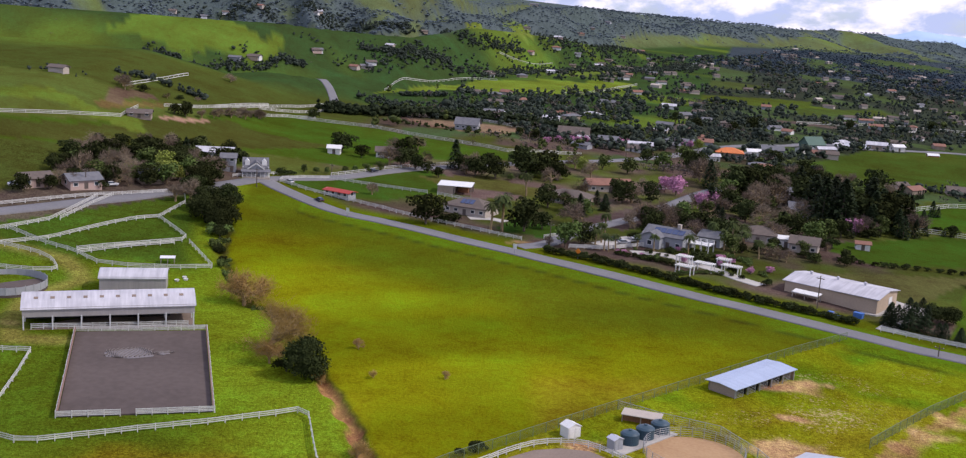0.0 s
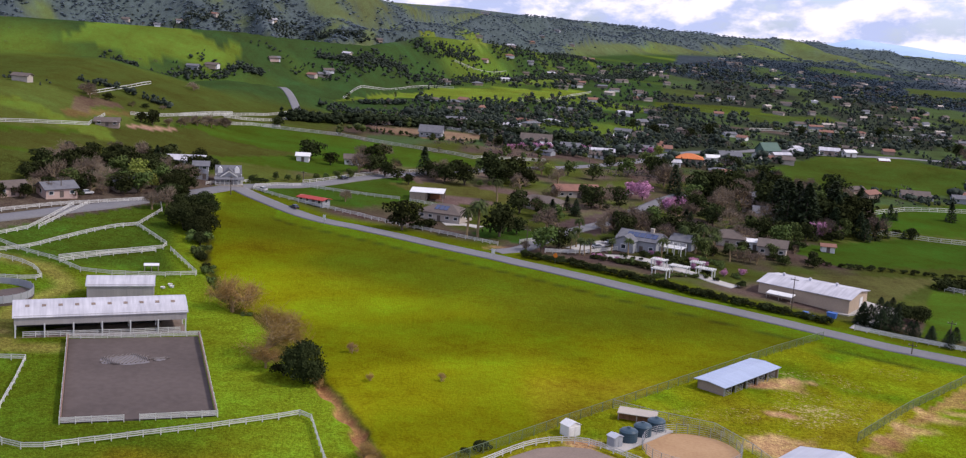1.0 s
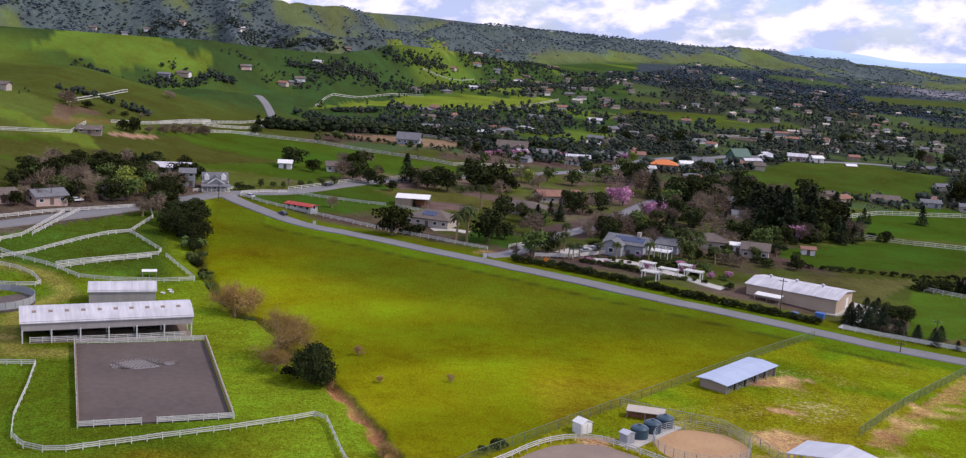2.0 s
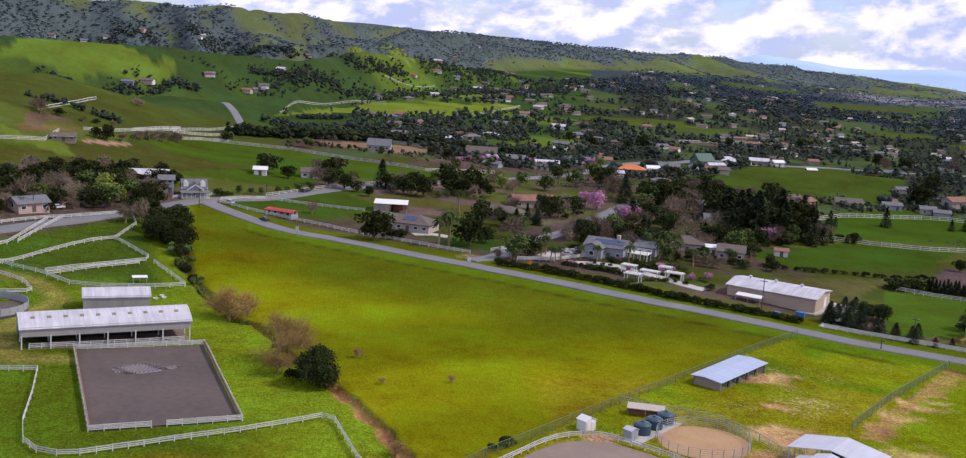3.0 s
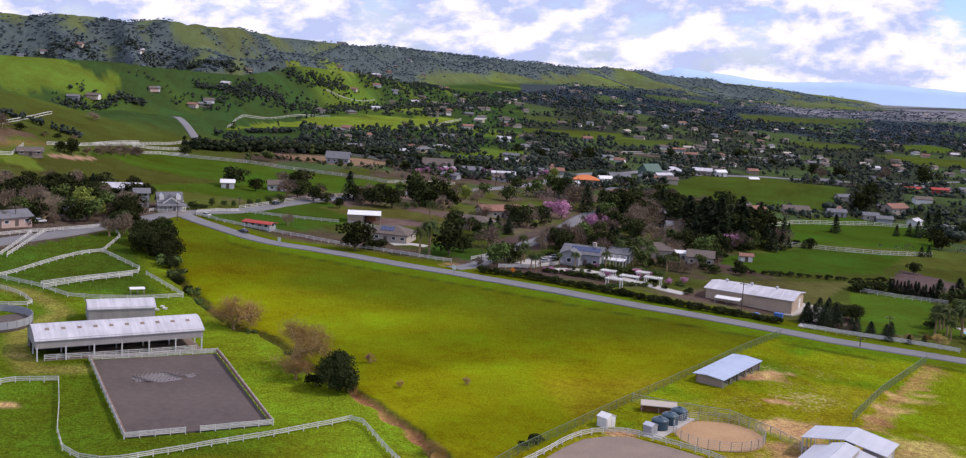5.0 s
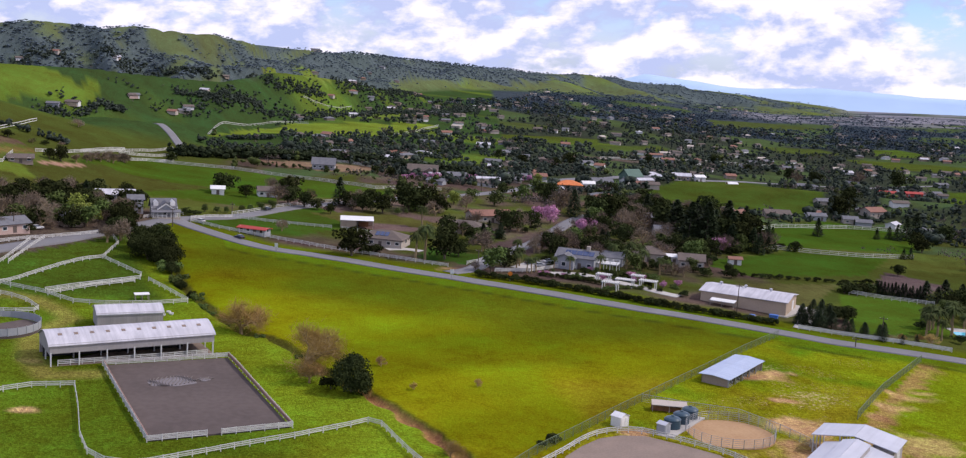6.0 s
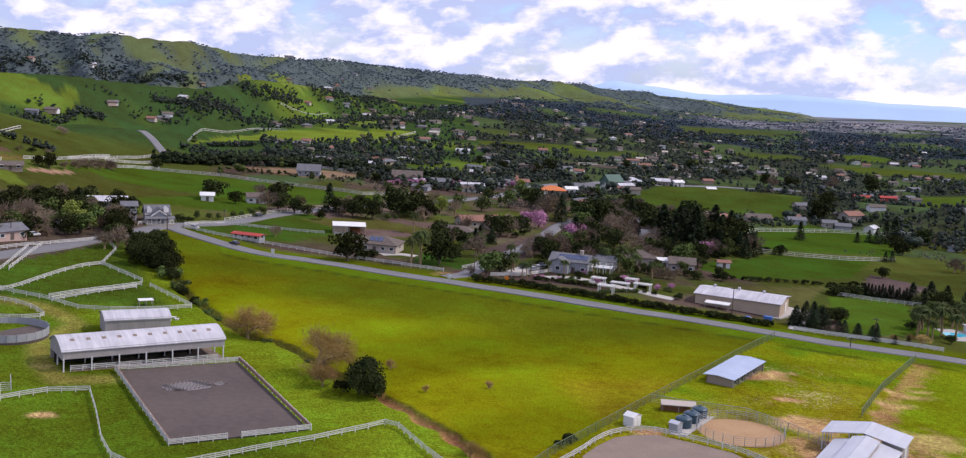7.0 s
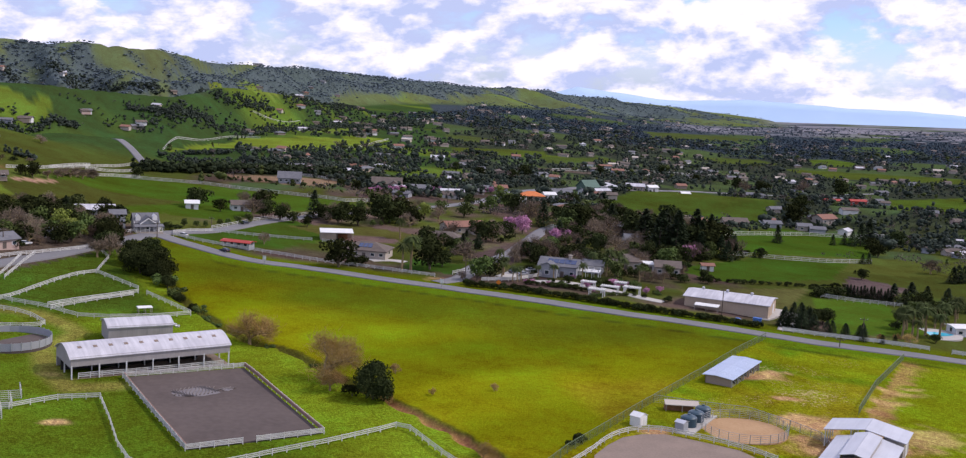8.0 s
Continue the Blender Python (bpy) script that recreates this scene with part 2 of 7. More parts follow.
M = {
    "meadow": ground_surface(),
    "asphalt": surface("asphalt", (0.185, 0.18, 0.185), (0.14, 0.137, 0.142), 0.08, 0.9, fine=1.5),
    "paint": surface("white_line", (0.7, 0.7, 0.68), rough=0.7),
    "concrete": surface("concrete", (0.45, 0.42, 0.38), (0.36, 0.34, 0.31), 0.3, 0.9, fine=3),
    "board": surface("white_board", (0.64, 0.63, 0.59), (0.44, 0.43, 0.40), 0.5, 0.7, fine=3, random_tone=0.12),
    "greypost": surface("weathered_post", (0.42, 0.37, 0.31), (0.3, 0.26, 0.22), 1.0, 0.9, random_tone=0.15),
    "wire": surface("green_coated_wire", (0.17, 0.22, 0.12), (0.13, 0.17, 0.09), 1.0, 0.6, 0.3),
    "pipe": surface("galvanised_pipe", (0.4, 0.41, 0.42), (0.3, 0.31, 0.32), 1.0, 0.5, 0.5),
    "sheet": surface("pale_metal_sheet", (0.56, 0.545, 0.57), (0.36, 0.35, 0.375), 0.16, 0.6, 0.0, fine=1.4, band=("X", 1.0)),
    "sheetblue": surface("blue_grey_metal_sheet", (0.42, 0.49, 0.62), (0.36, 0.42, 0.54), 0.2, 0.4, 0.2, fine=1.2, band=("X", 1.2)),
    "sheetgrey": surface("light_grey_metal_sheet", (0.5, 0.51, 0.55), (0.42, 0.43, 0.47), 0.2, 0.45, 0.1, fine=1.2, band=("X", 1.2)),
    "siding": surface("grey_siding", (0.36, 0.33, 0.32), (0.29, 0.27, 0.26), 0.3, 0.8, fine=2, band=("X", 2.0)),
    "fascia": surface("pale_fascia", (0.62, 0.62, 0.6), (0.5, 0.5, 0.49), 0.4, 0.7),
    "beige": surface("beige_stucco", (0.46, 0.36, 0.26), (0.39, 0.30, 0.22), 0.2, 0.85, fine=2),
    "tan": surface("tan_block", (0.34, 0.27, 0.21), (0.27, 0.21, 0.165), 0.3, 0.9, fine=3),
    "white": surface("white_wall", (0.72, 0.71, 0.69), (0.6, 0.59, 0.57), 0.3, 0.7),
    "cream": surface("cream_wall", (0.46, 0.40, 0.34), (0.38, 0.33, 0.28), 0.3, 0.8),
    "greywall": surface("grey_clapboard", (0.33, 0.34, 0.36), (0.27, 0.28, 0.3), 0.4, 0.8),
    "pinkwall": surface("rose_stucco", (0.5, 0.37, 0.31), (0.42, 0.3, 0.26), 0.3, 0.85),
    "greenwall": surface("dark_green_wall", (0.1, 0.16, 0.13), (0.08, 0.13, 0.1), 0.3, 0.8),
    "brownroof": surface("brown_shingle", (0.15, 0.12, 0.10), (0.10, 0.08, 0.07), 0.6, 0.95, fine=5),
    "greyroof": surface("grey_shingle", (0.17, 0.17, 0.18), (0.11, 0.11, 0.12), 0.6, 0.95, fine=5),
    "tileroof": surface("terracotta_roof", (0.27, 0.135, 0.095), (0.19, 0.095, 0.07), 0.6, 0.9, fine=5),
    "orangeroof": surface("orange_tile_roof", (0.62, 0.2, 0.07), (0.5, 0.15, 0.05), 0.6, 0.9, fine=5),
    "redroof": surface("red_roof", (0.4, 0.05, 0.04), (0.3, 0.04, 0.03), 0.5, 0.7),
    # inner barn walls near black: the shade indoors put into their colour
    "dark": surface("dark_interior", (0.03, 0.028, 0.027), rough=0.9),
    "glass": surface("window_glass", (0.03, 0.04, 0.05), (0.02, 0.03, 0.04), rough=0.08, spec=0.7),
    "solar": surface("solar_glass", (0.03, 0.05, 0.13), (0.02, 0.04, 0.1), rough=0.12, spec=0.7),
    "tank": surface("dark_green_blue_plastic", (0.03, 0.06, 0.085), (0.04, 0.075, 0.1), 0.8, 0.35),
    "footing": surface("arena_footing", (0.108, 0.084, 0.074), (0.078, 0.060, 0.053), 0.07, 0.95, bump=0.06, fine=0.7),
    "raked": surface("raked_sand", (0.165, 0.142, 0.13), (0.12, 0.102, 0.095), 0.8, 0.95, bump=0.08, fine=3),
    "sand": surface("tan_sand", (0.42, 0.27, 0.14), (0.34, 0.2, 0.1), 0.15, 0.95, bump=0.04, fine=1.5),
    "gravel": surface("brown_grey_gravel", (0.25, 0.19, 0.15), (0.19, 0.145, 0.115), 0.2, 0.95, bump=0.05, fine=2),
    "kick": surface("weathered_red_board", (0.30, 0.19, 0.155), (0.20, 0.125, 0.10), 0.8, 0.9, fine=4),
    "rubber": surface("tyre_rubber", (0.02, 0.02, 0.02), rough=0.9),
    "bark": surface("bark", (0.13, 0.10, 0.075), (0.08, 0.06, 0.045), 2.0, 0.95),
    "palebark": surface("pale_bark", (0.31, 0.225, 0.12), (0.22, 0.16, 0.085), 2.0, 0.95),
    "twig": surface("bare_twigs", (0.41, 0.265, 0.085), (0.31, 0.195, 0.06), 0.6, 0.95, random_tone=0.25),
    "winter": surface("winter_twigs", (0.17, 0.125, 0.09), (0.12, 0.09, 0.066), 0.6, 0.95, random_tone=0.3),
    # a touch of blue haze is mixed into these far leaves
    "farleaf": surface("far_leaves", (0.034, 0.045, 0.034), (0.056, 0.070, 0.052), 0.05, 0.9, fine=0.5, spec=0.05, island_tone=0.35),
    # ridge foliage paled and blued: aerial haze put into the leaf colour
    "hazed_chaparral": surface("ridge_leaves", (0.088, 0.115, 0.135), (0.108, 0.136, 0.152), 0.02, 0.95, fine=0.2, spec=0.05, island_tone=0.25),
    "greytwig": surface("grey_bare_twigs", (0.13, 0.105, 0.092), (0.10, 0.082, 0.07), 0.3, 0.95, fine=1.0, spec=0.05, island_tone=0.3),
    # blue of the distance painted into the farthest leaves
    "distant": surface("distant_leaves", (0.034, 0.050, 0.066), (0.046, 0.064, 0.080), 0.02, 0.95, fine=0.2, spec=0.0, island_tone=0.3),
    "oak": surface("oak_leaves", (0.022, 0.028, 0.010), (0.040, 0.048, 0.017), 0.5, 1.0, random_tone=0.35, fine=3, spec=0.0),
    "olive": surface("green_leaves", (0.05, 0.075, 0.016), (0.085, 0.11, 0.026), 0.5, 0.8, random_tone=0.35, fine=3, spec=0.15),
    "cypress": surface("cypress_needles", (0.018, 0.028, 0.012), (0.032, 0.045, 0.018), 0.6, 0.85, random_tone=0.3, fine=3, spec=0.1),
    "spring": surface("spring_leaves", (0.15, 0.19, 0.03), (0.21, 0.23, 0.045), 0.5, 0.8, random_tone=0.25, fine=3, spec=0.15),
    "blossom": surface("pink_blossom", (0.5, 0.25, 0.36), (0.4, 0.17, 0.3), 0.6, 0.8, random_tone=0.2, fine=3, spec=0.1),
    "palm": surface("palm_fronds", (0.045, 0.062, 0.02), (0.07, 0.085, 0.03), 0.8, 0.95, random_tone=0.2, spec=0.05),
    "water": surface("pool_water", (0.05, 0.5, 0.62), (0.04, 0.42, 0.56), 0.3, 0.08, spec=0.6),
    "orange": surface("orange_sign", (0.75, 0.22, 0.02), rough=0.5),
    "blue": surface("blue_tarp", (0.06, 0.16, 0.45), rough=0.6),
    "car_white": surface("white_car_paint", (0.7, 0.7, 0.7), rough=0.25, spec=0.5),
    "car_silver": surface("silver_car_paint", (0.38, 0.39, 0.41), rough=0.3, spec=0.5),
    "car_dark": surface("dark_car_paint", (0.025, 0.03, 0.045), rough=0.25, spec=0.5),
    "car_red": surface("red_car_paint", (0.4, 0.03, 0.03), rough=0.3, spec=0.5),
    "hay": surface("rusty_hay_bales", (0.3, 0.14, 0.07), (0.2, 0.1, 0.05), 2.0, 0.95),
    "rakedlow": surface("loose_sand", (0.2, 0.18, 0.18), (0.15, 0.137, 0.14), 0.5, 0.95, bump=0.05, fine=3),
    # pale blue base colour stands in for haze over the far mountains
    "haze_hill": surface("far_blue_mountain", (0.43, 0.57, 0.74), (0.40, 0.54, 0.72), 0.002, 1.0, fine=0.01),
}


# ---- mesh helpers ----
class Shape:
    """Collects simple solids as vertices and faces for one mesh."""

    def __init__(self):
        self.v, self.f = [], []

    def add(self, verts, faces, m=None):
        k = len(self.v)
        self.v += [tuple(m @ Vector(p)) for p in verts] if m is not None else [tuple(p) for p in verts]
        self.f += [tuple(i + k for i in f) for f in faces]
        return self

    def box(self, x0, y0, z0, x1, y1, z1, m=None):
        p = [(x, y, z) for z in (z0, z1) for x, y in ((x0, y0), (x1, y0), (x1, y1), (x0, y1))]
        return self.add(p, [(3, 2, 1, 0), (4, 5, 6, 7), (0, 1, 5, 4), (1, 2, 6, 5), (2, 3, 7, 6), (3, 0, 4, 7)], m)

    def slab(self, quad, thick):
        """A sheet through four corners, with thickness below it."""
        q = [Vector(p) for p in quad]
        n = (q[1] - q[0]).cross(q[2] - q[0]).normalized() * thick
        return self.add([*q, *(p - n for p in q)], [(0, 1, 2, 3), (7, 6, 5, 4), (0, 4, 5, 1), (1, 5, 6, 2), (2, 6, 7, 3), (3, 7, 4, 0)])

    def prism(self, outline, y0, y1):
        """An outline in x and z, drawn out along y."""
        n = len(outline)
        p = [(x, y0, z) for x, z in outline] + [(x, y1, z) for x, z in outline]
        return self.add(p, [tuple(range(n)), tuple(range(2 * n - 1, n - 1, -1))] + [(i, i + n, (i + 1) % n + n, (i + 1) % n) for i in range(n)])

    def tube(self, a, b, r0, r1, n=7, caps=True):
        a, b = Vector(a), Vector(b)
        q = (b - a).to_track_quat("Z", "Y").to_matrix()
        ring = [Vector((math.cos(2 * math.pi * i / n), math.sin(2 * math.pi * i / n), 0)) for i in range(n)]
        p = [a + q @ (v * r0) for v in ring] + [b + q @ (v * r1) for v in ring]
        f = [(i, (i + 1) % n, (i + 1) % n + n, i + n) for i in range(n)]
        if caps:
            f += [tuple(range(n - 1, -1, -1)), tuple(range(n, 2 * n))]
        return self.add(p, f)

    def lathe(self, profile, n=24):
        """A profile of (radius, height) turned about z."""
        p = [(r * math.cos(2 * math.pi * i / n), r * math.sin(2 * math.pi * i / n), z) for r, z in profile for i in range(n)]
        f = [(k * n + i, k * n + (i + 1) % n, (k + 1) * n + (i + 1) % n, (k + 1) * n + i) for k in range(len(profile) - 1) for i in range(n)]
        f += [tuple(range(n - 1, -1, -1)), tuple(range(len(p) - n, len(p)))]
        return self.add(p, f)

    def mesh(self, name, material, smooth=False):
        me = bpy.data.meshes.new(name)
        me.from_pydata([(x * PLAN, y * PLAN, z * PLAN) for x, y, z in self.v], [], self.f)
        if smooth:
            me.shade_smooth()
        me.materials.append(M[material])
        return me


def part(name, shape, material, parent, label="", smooth=False):
    me = shape if isinstance(shape, bpy.types.Mesh) else shape.mesh(name, material, smooth)
    ob = new(name, me)
    ob.parent = parent
    return tagged(ob, label)


def thing(name, x, y, yaw=0.0, label="", category="", group="", kind="", z=None):
    ob = new(name)
    ob.empty_display_size = 0.5
    ob.matrix_basis = pose(x * PLAN, y * PLAN, PLAN * (land(x, y) if z is None else z), 0, 0, yaw)
    return tagged(ob, label, category, group, kind)


# ---- lie of the land ----
AZ1 = (-60, -30, -21, -12.3, -10.8, -9.6, -8.4, -7.1, -5.8, -5.1, -3.6, -1.6, 0.1, 1.8, 3.6, 5.3, 7.1, 9.5, 11.8, 13.9, 15.9, 18, 18.8, 20, 21.1, 21.7, 23.4, 24.5, 25.6, 26.7, 27.8, 28.6, 31, 40, 60)
FAR = tuple(np.interp(AZ1, (-60, -30, -21, -12, -5.5, 0, 5.8, 12.2, 17.7, 22.6, 28, 40, 60), (950, 900, 880, 900, 930, 1000, 1400, 2350, 3000, 3300, 3500, 3550, 3550)))
RISE1 = (0.01, 0.005, 0.0, -0.0102, -0.0116, -0.0092, -0.0115, -0.0126, -0.0104, -0.0108, -0.0117, -0.0137, -0.0147, -0.0180, -0.0190, -0.0207, -0.0226, -0.0240, -0.0256, -0.0256, -0.0256, -0.0264, -0.0292, -0.0289, -0.0280, -0.0311, -0.0327, -0.0349, -0.0362, -0.0371, -0.0386, -0.0401, -0.0480, -0.06, -0.08)
AZ2 = (-60, -21, -12, -6.9, -1.35, 0.9, 5, 10.3, 14, 20)
MID = (690, 690, 700, 720, 780, 860, 1000, 1500, 2000, 2500)
RISE2 = (-0.036, -0.038, -0.0432, -0.0437, -0.0503, -0.0392, -0.0445, -0.0555, -0.064, -0.09)
AZ3 = (-60, -20, -12, -9.5, -6.9, -3.5, -1.5, 2)
KNOLL = (560, 560, 565, 565, 570, 590, 600, 620)
RISE3 = (-0.09, -0.088, -0.085, -0.0844, -0.0813, -0.088, -0.098, -0.11)
CREEK = [(-13.5, 146), (-15, 156), (-17.2, 163), (-17.6, 167), (-20.6, 173), (-21.2, 177), (-24.2, 183), (-25.4, 187), (-29, 193), (-33, 201), (-36.5, 212), (-41, 222), (-44.8, 223.3), (-47.7, 228.8), (-51.6, 238.7), (-55.3, 250), (-59, 260.7), (-62.2, 282.3), (-66, 294)]


def soft(v, k):
    return k * np.logaddexp(0, v / k)


def ease(v):
    v = np.clip(v, 0, 1)
    return v * v * (3 - 2 * v)


def along(x, y, path):
    """Distance from points to a line of straight stretches."""
    best = np.full(np.shape(x), 1e9)
    for (ax, ay), (bx, by) in zip(path, path[1:]):
        dx, dy = bx - ax, by - ay
        s = np.clip(((x - ax) * dx + (y - ay) * dy) / (dx * dx + dy * dy), 0, 1)
        best = np.minimum(best, np.hypot(x - ax - s * dx, y - ay - s * dy))
    return best


def rolling(x, y, size, seed):
    """Smooth made-up relief from crossed waves."""
    z = 0
    for i, (a, w) in enumerate(((0.3, 1.0), (1.4, 1.3), (2.5, 0.77), (0.9, 2.1), (2.0, 2.7), (3.6, 3.4))):
        z = z + np.sin((x * math.cos(a + seed) + y * math.sin(a + seed)) * w * 6.28 / size + seed * 7 + i * 2.1 + 1.3 * np.sin((x * math.sin(a * 2 + seed) - y * math.cos(a)) * w * 3.1 / size + i)) / w
    return z / 3.2


def heights(x, y):
    x, y = np.asarray(x, float), np.asarray(y, float)
    base = -0.062 * soft(x - 50, 20) + 0.03 * soft(-x - 70, 20)
    base = np.maximum(base, 0.0158 * x - 0.035 * y)
    base = np.where(y < 0, -0.035 * soft(x - 50, 20), base)
    # the land climbs gently beyond the barns and to the west
    west, ends = np.minimum(-x, 150), ease((620 - y) / 110)
    base = base + 0.11 * soft(west - 30, 15) * ease((y - 185) / 165) * (1 - 0.6 * ease((y - 370) / 90) * ease((100 - west) / 25)) * ends
    base = base + 0.11 * soft(west - 85, 10) * ease((y - 330) / 70) * ends
    base = base + 0.022 * soft(y - 340, 15) * ease((45 - x) / 50) * ends
    px, py = x + 34, y + 12
    r, az = np.hypot(px, py), np.degrees(np.arctan2(px, py))
    z = base + 0.25 * rolling(x, y, 60, 0.4) * ease((r - 150) / 100)
    gone = ease((75 - np.abs(az)) / 20)
    for azs, ds, rises, start, seed, rough, size in ((AZ3, KNOLL, RISE3, 0.91, 0.2, 1.6, 90), (AZ2, MID, RISE2, 0.88, 1.1, 5.0, 120), (AZ1, FAR, RISE1, 0.82, 2.3, 22.0, 170)):
        d, t = np.interp(az, azs, ds), np.interp(az, azs, rises)
        top = 63.3 + d * t
        u = (r / d - start) / (1 - start)
        up = ease(u)
        fall = np.maximum(0, r - d) * 0.24
        waves = rolling(x, y, size * np.clip(d / 900, 1, 3), seed)
        relief = (0.55 - 1.5 * np.sqrt(waves * waves + 0.012) if rough > 8 else waves) * rough * np.clip(4 * np.clip(u, 0, 1) * (1.03 - np.clip(u, 0, 1)), 0, 1)
        hill = base + (top - base) * up + relief * gone - fall
        z = np.where((up > 0) & (top > base), np.maximum(z, hill * gone + base * (1 - gone)), z)
    # the ground falls a little from the barn towards the lower paddocks
    z = z - 1.25 * np.clip((200 - y) / 38, 0, 1.1) * ease((-8 - x) / 20)
    ditch = along(x, y, CREEK)
    wide = 0.6 + 0.3 * np.sin(y * 0.7) + 0.15 * np.sin(y * 1.3)
    return z - 1.1 * ease((wide + 0.9 - ditch) / 1.2)


def land(x, y):
    return float(heights(x, y))


def inside(x, y, poly):
    hit = np.zeros(np.shape(x), bool)
    for (ax, ay), (bx, by) in zip(poly, poly[1:] + poly[:1]):
        cross = (ay > y) != (by > y)
        hit ^= cross & (x < (bx - ax) * (y - ay) / ((by - ay) or 1e-9) + ax)
    return hit


def valley_bands(r, az):
    """Belts of trees and meadow that lie across the valley."""
    return rolling(az * 34, 976000 / r, 190, 0.7)


WOOD_AZ = (-26, -12, -5, 0, 5, 10, 14, 18, 21, 24, 28)
WOOD = {0.1: (75, 75, 75, 70, 75, 26, 14, 30, 50, 42, 30), 0.4: (75, 75, 66, 75, 92, 40, 16, 22, 62, 52, 32), 0.7: (58, 58, 56, 78, 96, 92, 60, 46, 80, 50, 24), 0.95: (14, 14, 34, 60, 92, 92, 76, 50, 70, 24, 14)}


def ridge_wood(x, y, r, az):
    """Share of oak and brush on the ridge: gullies filled, spurs and the grassy crest open."""
    d = np.interp(az, AZ1, FAR)
    u = np.clip((r / d - 0.82) / 0.18, 0.1, 0.95)
    levels = sorted(WOOD)
    rows_ = np.array([np.interp(az, WOOD_AZ, WOOD[k]) for k in levels]) / 100
    k = np.clip(np.searchsorted(levels, u) - 1, 0, len(levels) - 2)
    f = (u - np.take(levels, k)) / (np.take(levels, k + 1) - np.take(levels, k))
    n = np.arange(len(u))
    share = rows_[k, n] * (1 - f) + rows_[k + 1, n] * f
    wide = np.clip(d / 900, 1, 2.6)
    folds = rolling(x * 1.15 + y * 0.55, (y - 0.5 * x) * 0.55, 95 * wide, 2.3)
    clumps = rolling(x, y, 34 * wide, 0.5)
    return ease(((share - 0.5) * 1.5 + folds * 0.55 + clumps * 0.34) / 0.32 + 0.5)


def thin_sod(x, y):
    """How far straw and earth show through the grass, for each place."""
    pad = inside(x, y, [(9, 166), (74, 233), (102, 217), (60, 168), (40, 150), (0, 150)])
    far_pad = inside(x, y, [(60, 168), (102, 217), (150, 195), (110, 140), (60, 140)])
    flecked = np.zeros(np.shape(x))
    for fx, fy, ra, rb in FLECKED:
        flecked = np.maximum(flecked, ease(1.5 - np.hypot((x - fx) / ra, (y - fy) / rb) + 0.5 * rolling(x, y, 8, fx)))
    return 0.05 + np.where(pad | far_pad, 0.02 + 0.175 * flecked, 0.0) + 0.08 * np.clip(rolling(x, y, 30, 3.3) - 0.3, 0, 1)


def tufts(x, y):
    """How coarse and tufted the grass stands: rank by the creek and in the paddocks, short in the wide meadow."""
    lush = ease((CREEK_X(y) - x) / 6 + 0.5) * (y < 330)
    pad = inside(x, y, [(9, 166), (74, 233), (102, 217), (150, 195), (110, 140), (0, 150)])
    return np.maximum(np.maximum(lush, pad * 0.9), 0.5)


